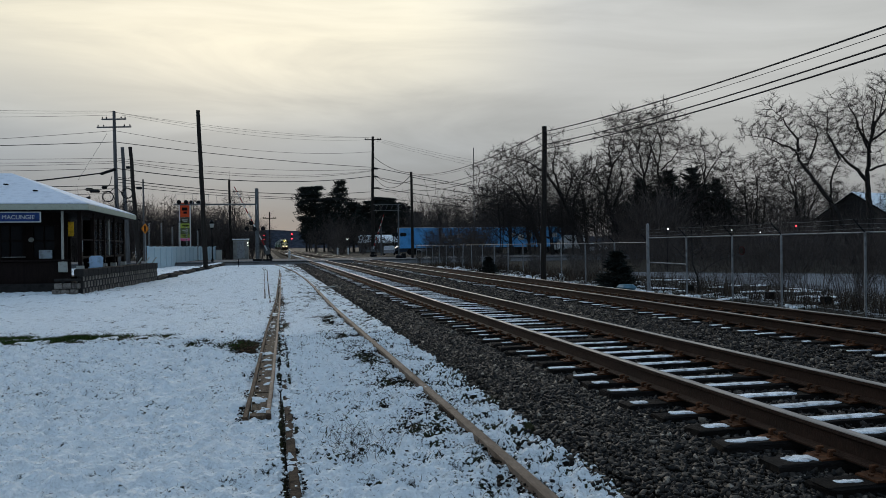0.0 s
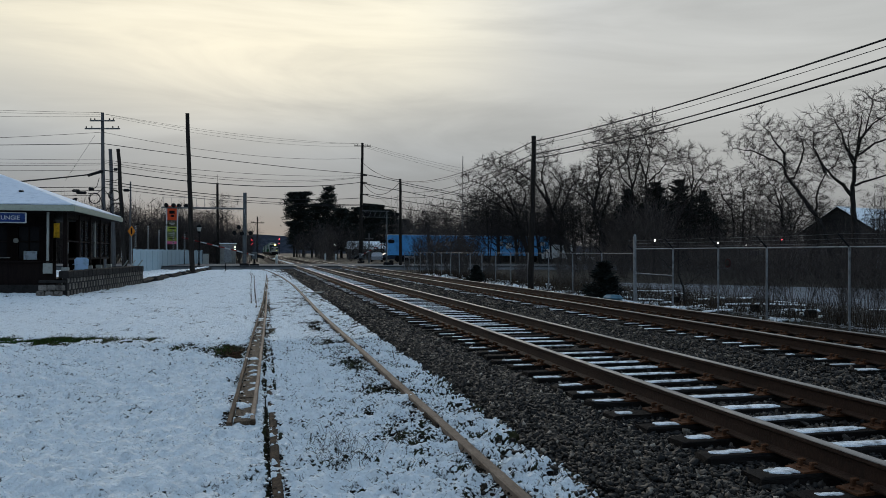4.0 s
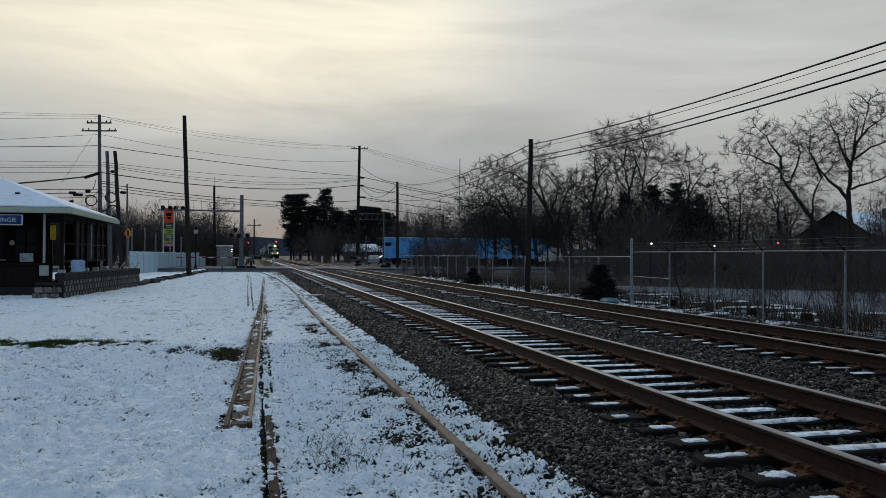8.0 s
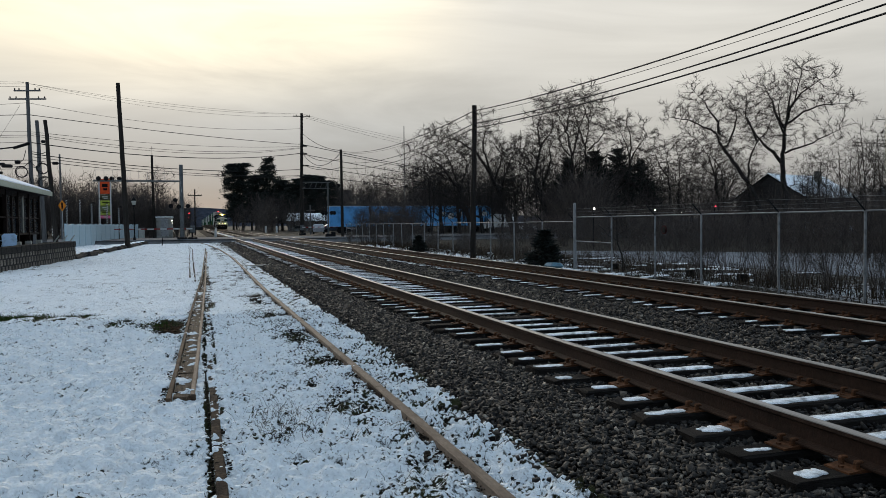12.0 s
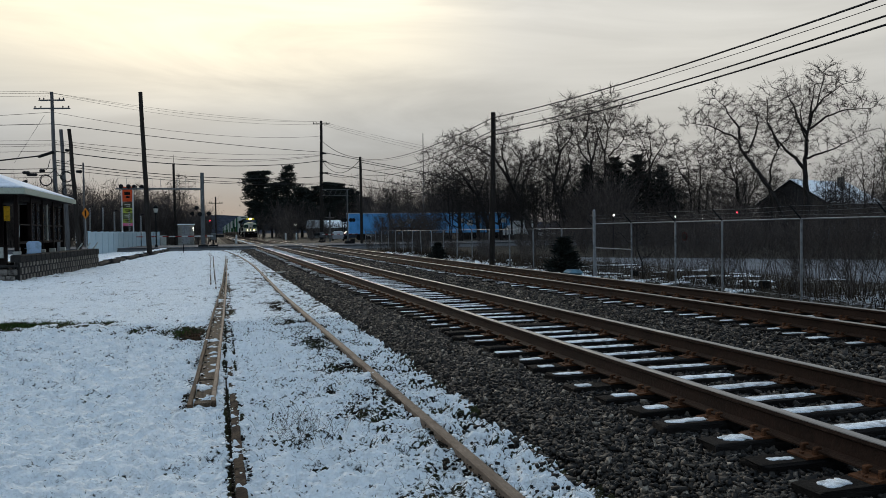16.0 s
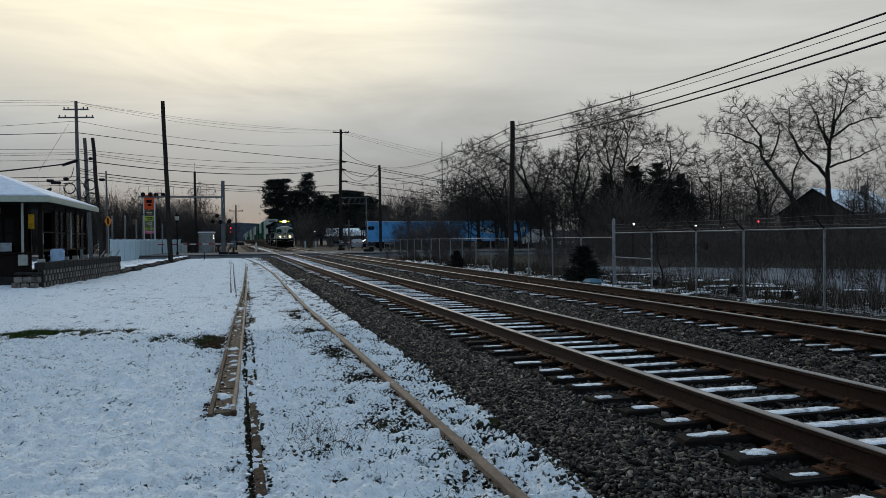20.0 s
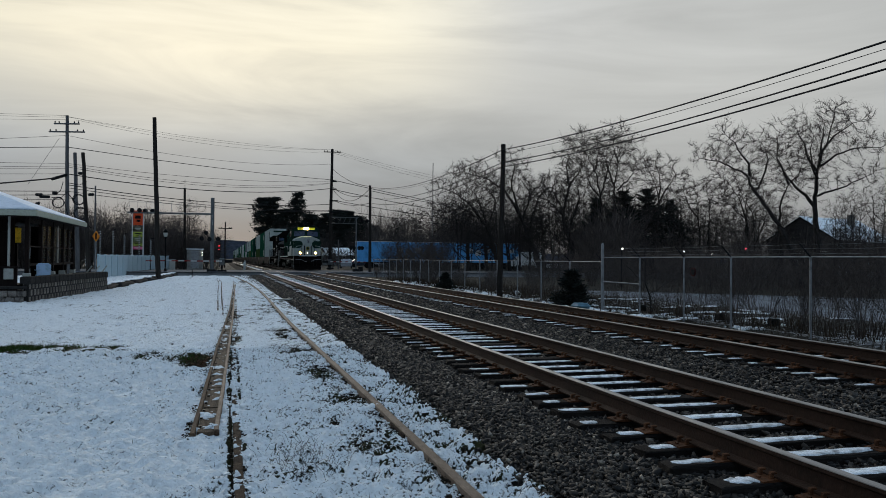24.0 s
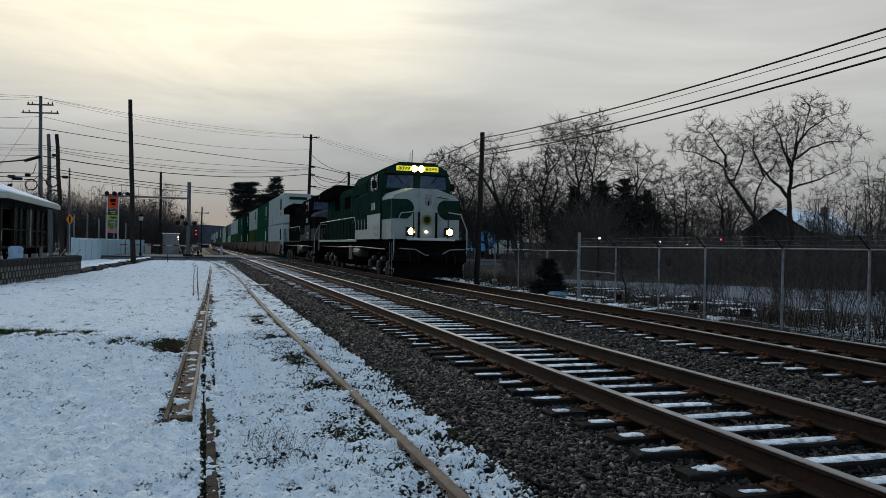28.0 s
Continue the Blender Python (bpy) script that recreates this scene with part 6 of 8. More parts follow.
# ---- trees ----
def grow(s, fine, r, p, d, length, rad, level, depth, curl=0.20, up=0.035, kids=(4, 6), spread=0.8, thin=0.62, rmin=0.015):
    """One branch and what grows from it; thick wood into s, twigs into fine."""
    n = 5 if level == 0 else (4 if level < depth - 1 else 3 if level < depth else 2)
    pts, rads = [p.copy()], [rad]
    q, dd = p.copy(), d.copy()
    for i in range(n):
        dd = (dd + Vector((r.uniform(-curl, curl), r.uniform(-curl, curl), r.uniform(-curl, curl) + up))).normalized()
        q = q + dd * (length / n)
        pts.append(q.copy())
        rads.append(rad * (1 - (0.62 if level < depth else 0.5) * (i + 1) / n))
    (s if level < 2 else fine).tube(pts, rads, 7 if level == 0 else (5 if level == 1 else 3), False)
    if level >= depth:
        return
    k = r.randint(*kids)
    for i in range(k):
        t = r.uniform(0.35 if level == 0 else 0.25, 1.0) if i else 1.0
        j = min(int(t * n), n - 1)
        base = pts[j].lerp(pts[j + 1], t * n - j)
        axis = (pts[j + 1] - pts[j]).normalized()
        side = axis.cross(Vector((r.uniform(-1, 1), r.uniform(-1, 1), r.uniform(-1, 1)))).normalized()
        a = spread * r.uniform(0.6, 1.35) * (0.6 if i == 0 else 1)
        nd = axis * math.cos(a) + side * math.sin(a)
        rr = rad * (1 - 0.62 * t)
        grow(s, fine, r, base, nd, length * thin * r.uniform(0.75, 1.2), max(rr * (0.8 if i == 0 else 0.62), rmin), level + 1, depth, curl * 1.15, up, kids, spread, thin, rmin)


def rods(p0, p1, r0, r1, n=3):
    """Vertices and faces of many short tapered rods, one for each pair of points."""
    d = p1 - p0
    d = d / np.maximum(np.linalg.norm(d, axis=1, keepdims=True), 1e-6)
    ref = np.where(np.abs(d[:, 2:3]) < 0.9, np.array([[0.0, 0.0, 1.0]]), np.array([[0.0, 1.0, 0.0]]))
    u = np.cross(d, ref)
    u = u / np.maximum(np.linalg.norm(u, axis=1, keepdims=True), 1e-6)
    w = np.cross(d, u)
    k = len(p0)
    ang_n = 2 * np.pi * np.arange(n) / n
    ring = u[:, None] * np.cos(ang_n)[None, :, None] + w[:, None] * np.sin(ang_n)[None, :, None]
    v = np.concatenate([p0[:, None] + ring * r0[:, None, None], p1[:, None] + ring * r1[:, None, None]], 1).reshape(-1, 3)
    i = np.arange(n)
    f = np.stack([i, (i + 1) % n, n + (i + 1) % n, n + i], 1)
    return v, (f[None] + (np.arange(k) * 2 * n)[:, None, None]).reshape(-1, 4)


def limb_tree(limbs, label, seed, reach=2.0, density=15.0, start=0.32, twig=0.75, twigs=5, tip=0.015, step=0.30, group="bare trees"):
    """A bare tree: main limbs along given lines, branches that grow from them towards free space, and twigs on the branches."""
    g = np.random.default_rng(seed)
    t = thing("bare_tree", label, "tree", pose(0, 0, 0), group)
    wood = Shape()
    nodes, parents, goals = [], [], []
    for pts, r0, r1, leafy in limbs:
        path = np.array(pts, dtype=float)
        seg = np.linalg.norm(np.diff(path, axis=0), axis=1)
        along_s = np.concatenate([[0], np.cumsum(seg)])
        n = max(int(along_s[-1] / 0.45), 4)
        at = np.linspace(0, along_s[-1], n + 1)
        line = np.stack([np.interp(at, along_s, path[:, c]) for c in range(3)], 1)
        for _ in range(2):
            line[1:-1] = (line[:-2] + 2 * line[1:-1] + line[2:]) / 4
        line[1:-1] += g.normal(0, 0.045, (n - 1, 3))
        wood.tube([tuple(p) for p in line], [0.88 * (r0 + (r1 * 0.5 - r0) * i / n) for i in range(n + 1)], 7, False)
        o = len(nodes)
        nodes.extend(line)
        parents.extend([-1] + [o + i for i in range(n)])
        m = int(density * along_s[-1] * (1 - start))
        u = start + (1 - start) * g.random(m) ** 0.8
        pick = line[np.minimum((u * n).astype(int), n)]
        off = g.normal(0, 1, (m, 3))
        off = off / np.linalg.norm(off, axis=1, keepdims=True) * (reach * g.random((m, 1)) ** 0.55) * (0.55 + 0.6 * u[:, None])
        off[:, 2] = off[:, 2] * 0.8 + 0.25 * reach
        goals.append(pick + off)
    P, goals = np.array(nodes), np.concatenate(goals)
    own = len(P)
    par = list(parents)
    best = np.full(len(goals), 1e9)
    near = np.zeros(len(goals), int)

    def update(first):
        d = np.linalg.norm(goals[:, None] - P[None, first:], axis=2)
        j = d.argmin(1)
        dm = d[np.arange(len(goals)), j]
        ok = dm < best
        best[ok], near[ok] = dm[ok], j[ok] + first
    update(0)
    kids = np.zeros(len(P), int)
    for _ in range(int(9 / step)):
        if not len(goals):
            break
        free = kids[near] < 3
        goals, best, near = goals[free], best[free], near[free]
        if not len(goals):
            break
        who, inv = np.unique(near, return_inverse=True)
        kids = np.concatenate([kids, np.zeros(len(who), int)])
        kids[who] += 1
        way = goals - P[near]
        way = way / np.maximum(np.linalg.norm(way, axis=1, keepdims=True), 1e-6)
        mean = np.zeros((len(who), 3))
        np.add.at(mean, inv, way)
        mean = mean / np.maximum(np.linalg.norm(mean, axis=1, keepdims=True), 1e-6) + g.normal(0, 0.16, mean.shape) + np.array([0, 0, 0.08])
        mean = mean / np.linalg.norm(mean, axis=1, keepdims=True)
        first = len(P)
        P = np.concatenate([P, P[who] + mean * step])
        par.extend(who.tolist())
        update(first)
        keep = best > step * 1.15
        goals, best, near = goals[keep], best[keep], near[keep]
    par = np.array(par)
    n = len(P)
    flow = np.zeros(n)
    for i in range(n - 1, own - 1, -1):
        flow[i] = max(flow[i], tip ** 2.3)
        if par[i] >= own:
            flow[par[i]] += flow[i]
    rad = flow ** (1 / 2.3)
    kid = np.arange(own, n)
    p0, p1, ra = P[par[kid]], P[kid], np.minimum(rad[kid], 0.11)
    v, f = rods(p0, p1, ra, ra * 0.93)
    vs, fs = [v], [f]
    way = (p1 - p0) / step
    src = np.repeat(np.arange(len(kid)), twigs)
    src = src[g.random(len(src)) < np.where(rad[kid][src] < 0.035, 0.95, 0.35)]
    d1 = way[src] * 0.95 + g.normal(0, 0.36, (len(src), 3)) + np.array([0, 0, 0.12])
    d1 = d1 / np.linalg.norm(d1, axis=1, keepdims=True)
    d2 = d1 + g.normal(0, 0.25, d1.shape)
    size = twig * g.uniform(0.45, 1.25, (len(src), 1))
    a0 = p1[src] - way[src] * step * g.random((len(src), 1))
    a1 = a0 + d1 * size * 0.5
    a2 = a1 + d2 * size * 0.5
    thin = np.full(len(src), tip * 0.72)
    for q0, q1, k0, k1 in ((a0, a1, 1.0, 0.85), (a1, a2, 0.85, 0.5)):
        o = sum(len(x) for x in vs)
        v, f = rods(q0, q1, thin * k0, thin * k1)
        vs.append(v)
        fs.append(f + o)
    part("trunk", wood, M_bark, t)
    part("crown", array_mesh("crown", np.concatenate(vs), np.concatenate(fs), M_twig), None, t)
    return t


def bare_tree(seed, height, label, rad=0.22, limbs=6, wide=0.32, fork=0.25, stems=1, lean=0.1, group="bare trees", **more):
    """A bare tree of a given height with limbs that fan out from a fork."""
    r = random.Random(seed)
    lines = []
    for k in range(stems):
        bx, by = 0.5 * k * r.uniform(-1, 1), 0.5 * k * r.uniform(-1, 1)
        lx, ly = r.uniform(-lean, lean) * height, r.uniform(-lean, lean) * height
        top = height * r.uniform(0.84, 0.95)

        def spine(u):
            return (bx + lx * u, by + ly * u, -0.2 + top * u)
        lines.append(([spine(u) for u in (0, 0.2, 0.4, 0.6, 0.8, 1.0)], rad * (1 if k == 0 else 0.8), 0.04, 10))
        for q in range(limbs):
            u = fork + (0.85 - fork) * (q + r.random()) / limbs
            a = q * 2.4 + r.uniform(-0.5, 0.5)
            L = height * wide * (1.15 - 0.75 * u)
            x, y, z = spine(u)
            rise = height * r.uniform(0.12, 0.26) * (1.1 - u * 0.5)
            pts = [(x + math.cos(a + b) * L * f, y + math.sin(a + b) * L * f, z + rise * (0.55 * f + 0.45 * f * f)) for f, b in ((0, 0), (0.3, r.uniform(-0.2, 0.2)), (0.6, r.uniform(-0.3, 0.3)), (1.0, r.uniform(-0.35, 0.35)))]
            lines.append((pts, rad * 0.55 * (1 - 0.6 * u), 0.03, 8))
    return limb_tree(lines, label, seed, group=group, **more)


def shrub(seed, height, label, stems=9, thick=0.014, least=0.005):
    r = random.Random(seed)
    t = thing("shrub", label, "shrub", pose(0, 0, 0), "bare shrubs")
    s, fine = Shape(), Shape()
    for k in range(stems):
        a = r.uniform(0, 6.28)
        d = Vector((math.cos(a) * r.uniform(0.05, 0.4), math.sin(a) * r.uniform(0.05, 0.4), 1)).normalized()
        grow(fine, fine, r, Vector((math.cos(a) * 0.18, math.sin(a) * 0.18, -0.05)), d, height * r.uniform(0.5, 0.75), thick, 2, 4, 0.16, 0.04, (4, 6), 0.6, 0.6, least)
    part("branchwork", fine, M_brush, t)
    return t


def needle_tree(seed, height, width, label, layers=16, bare=0.25, droop=0.1, dense=26, gappy=0.25, shape="cone", name="pine_tree"):
    r = random.Random(seed)
    t = thing(name, label, "tree" if name != "evergreen_bush" else "bush", pose(0, 0, 0), "evergreens")
    s = Shape().tube([(0, 0, -0.2), (r.uniform(-0.1, 0.1) * width, 0, height * 0.5), (0, 0, height)], [height * 0.02, height * 0.013, 0.02], 8, False)
    tufts_v, tufts_f, o = [], [], 0
    for k in range(layers):
        u = bare + (1 - bare) * (k + r.uniform(0, 0.8)) / layers
        z = height * min(u, 0.99)
        f = (1 - (u - bare) / (1 - bare))
        reach = width / 2 * ((f ** 0.8 if shape == "cone" else math.sin(math.pi * min(1, 0.12 + 0.88 * (1 - f))) ** 0.6 if shape == "round" else r.uniform(0.35, 1.15) * min(1, f * 3.5 + 0.3)))
        for b in range(r.randint(5, 7)):
            if r.random() < gappy:
                continue
            a = r.uniform(0, 6.28)
            L = reach * r.uniform(0.65, 1.15)
            tip = Vector((math.cos(a) * L, math.sin(a) * L, z + L * r.uniform(-droop, droop * 1.5)))
            base = Vector((0, 0, z))
            s.tube([base, base.lerp(tip, 0.6) + Vector((0, 0, 0.04 * L)), tip], [0.045 * L * 0.4 + 0.01, 0.02, 0.008], 3, False)
            for q in range(dense):
                w = r.uniform(0.2, 1.0)
                c = base.lerp(tip, w) + Vector((r.uniform(-1, 1), r.uniform(-1, 1), r.uniform(-0.5, 0.6))) * (0.07 * width + 0.12 * L)
                sz = (0.027 * width * (0.72 if dense > 60 else 1.0) + 0.008) * r.uniform(0.6, 1.5)
                d1 = (tip - base).normalized() * sz * 1.6 + Vector((r.uniform(-1, 1), r.uniform(-1, 1), r.uniform(-0.15, 0.8))).normalized() * sz * 2.0
                d2 = d1.cross(Vector((r.uniform(-1, 1), r.uniform(-1, 1), r.uniform(-1, 1)))).normalized() * sz * 0.45
                tufts_v += [c - d2, c + d1, c + d2, c - d1 * 0.5]
                tufts_f.append((o, o + 1, o + 2, o + 3))
                o += 4
    part("trunk", s, M_bark, t)
    part("needles", Shape().add(tufts_v, tufts_f), M_needle, t)
    return t


def ang(px_angle, dist):
    """A place at a bearing (degrees right of the tracks) and a distance."""
    a = radians(px_angle)
    return math.sin(a) * dist, math.cos(a) * dist


def woods():
    """Trees and brush behind the lot, along the far track and beyond the crossing."""
    r = random.Random(21)
    spread_trees = [bare_tree(31 + k, 13, "tall bare broad-crowned tree", 0.24, 7, 0.36, 0.22, stems=2, reach=1.7, density=9, tip=0.016, twig=0.9, twigs=4, step=0.34) for k in range(4)]
    slim_trees = [bare_tree(61 + k, 14, "slender bare tree with upright limbs", 0.15, 8, 0.17, 0.2, stems=2, lean=0.07, reach=1.4, density=8, tip=0.016, twig=0.9, twigs=3, step=0.34) for k in range(3)]
    brush = [shrub(91 + k, 2.2, "dark bare multi-stemmed winter shrub", 19) for k in range(3)]
    near_brush = [shrub(191 + k, 1.9, "fine-twigged bare shrub behind the fence", 18, 0.008, 0.0028) for k in range(3)]
    cedars = [needle_tree(121 + k, 7, 4.5, "dark ragged evergreen in the bare wood", 18, 0.04, 0.35, 30, 0.45, ("round", "cone")[k], "cedar_tree") for k in range(2)]
    for o in spread_trees + slim_trees + brush + near_brush + cedars:
        o.matrix_world = pose(0, 0, 0)
    used = set()

    def place(src, b, dist, k, turn=None, z=-0.3):
        x, y = ang(b, dist)
        m = pose(x, y, z, 0, 0, r.uniform(0, 360) if turn is None else turn) @ Matrix.Diagonal((k, k, k, 1))
        if src.name not in used:
            used.add(src.name)
            src.matrix_world = m
            return src
        c = copy_thing(src, pose(0, 0, 0))
        c.matrix_basis = m
        return c
    # leaning and spreading trees along the skyline: bearing, distance, limbs (across, depth, up), root and tip radius, twigs
    def skyline(b, d, seed, label, limbs):
        t = limb_tree(limbs, label, seed, reach=2.2 if d > 75 else 1.5, density=34 if d > 75 else 80, start=0.25 if d > 75 else 0.58, tip=0.015 if d > 75 else 0.0095, twig=0.75 if d > 75 else 0.5, step=0.30 if d > 75 else 0.24)
        t.matrix_world = pose(*ang(b, d), -0.3, 0, 0, -b) @ Matrix.Diagonal((1, 1, 0.93 if d > 75 else 0.95, 1))
    skyline(22.3, 95, 301, "leaning bare tree with sweeping limbs", [
        ([(0.3, 0, -0.2), (0, 0, 1.6), (-1.2, 0.2, 5.2), (-2.4, 0.3, 7.8), (-3.9, 0, 10.6), (-6.0, -0.4, 12.2), (-7.7, -0.6, 12.7), (-9.3, -0.6, 13.0)], 0.42, 0.06, 18),
        ([(-2.4, 0.3, 7.8), (-3.4, 0.8, 11.6), (-2.9, 1, 14.0), (-3.4, 1.2, 15.2)], 0.20, 0.05, 16),
        ([(-1.2, 0.2, 5.2), (-0.7, -0.4, 7.7), (0.1, -0.8, 10.2), (1.3, -1, 11.3), (2.3, -1.2, 10.4), (2.8, -1.2, 9.2)], 0.20, 0.05, 16),
        ([(-2.0, 0.2, 7.0), (-0.9, 0.8, 10.3), (-2.2, 1.4, 12.3), (-3.4, 1.6, 13.1)], 0.16, 0.05, 14),
        ([(-3.9, 0, 10.6), (-5.0, 0.6, 10.4), (-6.4, 1, 10.9)], 0.12, 0.04, 10)])
    skyline(19.3, 98, 302, "low bare tree arching over the parked trailers", [
        ([(0.2, 0, -0.2), (0, 0, 1.9), (-1.1, 0.2, 5.9), (-3.2, 0.4, 9.1), (-5.6, 0.2, 11.0), (-7.2, 0, 11.3)], 0.36, 0.06, 16),
        ([(-1.1, 0.2, 5.9), (-1.9, 0.8, 8.5), (-2.7, 1, 10.7), (-4.2, 1.2, 12.0), (-5.0, 1.3, 13.0)], 0.18, 0.05, 14),
        ([(-2.2, 0.3, 7.2), (-4.3, -0.5, 8.6), (-6.4, -0.9, 8.1), (-8.0, -1, 7.4)], 0.14, 0.04, 14),
        ([(-1.1, 0.2, 6.2), (-0.1, -0.4, 9.8), (-1.4, -0.8, 11.2), (-2.7, -1, 12.3)], 0.16, 0.05, 14),
        ([(-0.4, 0, 3.2), (-2.2, 0.4, 5.0), (-4.6, 0.8, 6.0), (-6.4, 0.8, 5.6)], 0.14, 0.04, 10)])
    skyline(24.7, 88, 303, "gnarled bare tree with crooked limbs", [
        ([(0.4, 0, -0.2), (0, 0, 3.0), (-1.1, 0.2, 7.2), (-0.4, 0.3, 10.7), (1.0, 0.2, 12.7), (0.8, 0, 14.6), (0.3, 0, 15.4)], 0.36, 0.05, 16),
        ([(-0.9, 0.2, 7.2), (-2.2, 0.8, 10.3), (-3.6, 1, 9.8)], 0.17, 0.05, 14),
        ([(-0.4, 0.3, 10.7), (-0.8, 0.8, 13.0), (-0.2, 1, 14.8)], 0.15, 0.04, 14),
        ([(-0.2, 0, 6.0), (0.7, -0.6, 8.8), (0.5, -1, 10.9), (1.9, -1.2, 11.8)], 0.17, 0.05, 14),
        ([(-0.6, 0.1, 6.7), (-2.7, -0.5, 8.9), (-4.5, -0.8, 9.6)], 0.15, 0.05, 14)])
    skyline(26.8, 85, 304, "tall slender bare tree", [
        ([(0, 0, -0.2), (0, 0, 3.3), (-0.2, 0, 9.2), (-0.8, 0.2, 12.1), (-2.1, 0.3, 14.8), (-2.8, 0.3, 15.8)], 0.28, 0.04, 13),
        ([(-0.2, 0, 9.2), (0.7, -0.3, 12.9), (1.4, -0.5, 14.7)], 0.14, 0.04, 12),
        ([(-0.4, 0, 9.2), (-1.3, 0.4, 10.3), (-1.9, 0.6, 12.6)], 0.12, 0.04, 10),
        ([(-0.8, 0.2, 12.1), (-0.4, 0.3, 14.5), (-0.8, 0.4, 16.0)], 0.11, 0.04, 10)])
    skyline(27.6, 86, 305, "tall slender bare tree", [
        ([(0, 0, -0.2), (0, 0, 3.9), (0.0, 0, 10.4), (0.5, 0.2, 13.4), (1.4, 0.3, 15.3)], 0.28, 0.04, 13),
        ([(0.0, 0, 10.4), (-0.8, 0.3, 12.8), (-1.3, 0.4, 15.1)], 0.14, 0.04, 11),
        ([(0.4, 0.1, 13.0), (-0.2, -0.2, 15.1), (0.1, -0.3, 16.4)], 0.11, 0.04, 10),
        ([(0.3, 0, 9.9), (1.6, -0.4, 11.1), (2.3, -0.5, 13.1)], 0.12, 0.04, 11)])
    skyline(30.6, 82, 306, "bare tree rising from the evergreens", [
        ([(-0.2, 0, -0.2), (-0.2, 0, 3.8), (0.1, 0, 8.6), (-0.4, 0.2, 10.6), (-1.0, 0.3, 11.8)], 0.22, 0.04, 14),
        ([(0.1, 0, 8.2), (1.1, 0.4, 10.2), (1.7, 0.5, 10.8)], 0.11, 0.04, 12),
        ([(0.1, 0, 8.6), (0.3, -0.3, 10.4), (-0.2, -0.5, 11.9)], 0.11, 0.04, 12)])
    skyline(33.8, 80, 307, "clump of slim bare trees", [
        ([(-0.6, 0, -0.2), (-0.6, 0, 3.6), (-0.8, 0.1, 7.8), (-1.1, 0.2, 9.2)], 0.17, 0.04, 12),
        ([(0.2, 0, -0.2), (0.2, 0, 3.6), (0.4, -0.1, 7.8), (0.0, -0.2, 9.2)], 0.17, 0.04, 12),
        ([(0.8, 0.3, -0.2), (0.8, 0.3, 3.6), (1.2, 0.4, 6.8), (1.6, 0.5, 7.8)], 0.15, 0.04, 10),
        ([(-0.7, 0, 6.2), (-1.8, -0.3, 8.0), (-2.1, -0.4, 9.0)], 0.10, 0.04, 12)])
    skyline(36.5, 76, 308, "clump of dark bare trees with curving stems", [
        ([(0, 0, -0.2), (0, 0, 3.1), (-0.3, 0, 6.6), (-1.0, 0.2, 8.6), (-1.9, 0.3, 9.8)], 0.2, 0.04, 9),
        ([(0.2, 0, -0.2), (0.0, 0, 3.6), (0.6, 0.3, 5.8), (-0.3, 0.5, 8.0), (-1.0, 0.6, 8.4)], 0.18, 0.04, 9),
        ([(0.5, 0, -0.2), (0.5, 0, 3.4), (1.5, -0.3, 6.0), (1.5, -0.4, 7.2)], 0.16, 0.04, 9),
        ([(-0.2, 0, 6.0), (-1.1, -0.3, 6.6), (-1.8, -0.4, 7.8)], 0.10, 0.04, 8),
        ([(0.0, 0, 4.6), (-0.3, 0.4, 8.0), (0.1, 0.5, 9.0)], 0.12, 0.04, 8)])
    for i, (b, d, h) in enumerate(((13.6, 150, 13.0), (15.0, 146, 14.0), (16.4, 150, 14.5), (17.8, 148, 15.0), (19.4, 150, 15.0), (21.0, 146, 15.0), (12.6, 160, 12), (22.6, 120, 13), (24.4, 118, 13), (32.2, 96, 9.5), (35.2, 98, 9.0), (20.2, 112, 11.5), (21.6, 106, 11), (23.4, 104, 11.5), (25.4, 104, 12), (27.2, 106, 12.5), (29.2, 102, 12), (30.8, 100, 10.5), (33.4, 96, 9.5), (36.8, 100, 9), (38.6, 96, 8.5), (26.2, 98, 10.5), (28.2, 96, 10.5), (18.6, 116, 11), (17.2, 120, 10.5), (40.0, 104, 8.5), (50.5, 70, 8.0))):
        place(spread_trees[i % 4], b, d, h / 13.5)
    for i, (b, d, h) in enumerate(((12.2, 112, 9.0), (30.4, 92, 10.0), (38.4, 84, 8.4), (36.8, 66, 7.0), (41.8, 64, 7.4), (43.0, 58, 7.0), (44.2, 60, 8.0), (45.4, 56, 7.6), (42.6, 70, 8.2), (46.6, 58, 8.0), (39.8, 72, 6.6), (45.6, 38, 6.4), (47.4, 36, 6.8), (31.8, 90, 9.2))):
        place(slim_trees[i % 3], b, d, h / 14.5)
    for i in range(40):
        b = r.uniform(23.5, 50)
        place(brush[i % 3], b, r.uniform(66, 100), r.uniform(1.5, 2.9) * (1.0 if b < 33 else 0.8))
    for i in range(36):
        place(brush[i % 3], r.uniform(10.5, 22), r.uniform(137, 165), r.uniform(2.8, 4.6))
    for i, b in enumerate((11.6, 12.0, 12.5, 13.0, 13.5, 13.9, 14.3, 14.7, 15.2, 15.7)):
        place(brush[i % 3], b, r.uniform(88, 104), r.uniform(1.3, 2.1))
    for i, (b, d, k) in enumerate(((25.4, 96, 0.9), (26.4, 92, 1.25), (27.4, 90, 1.0), (28.2, 88, 1.3), (29.0, 90, 1.05), (29.8, 90, 1.35), (30.6, 90, 1.1), (31.4, 92, 1.2), (32.2, 92, 0.85))):
        place(cedars[i % 2], b, d, k)
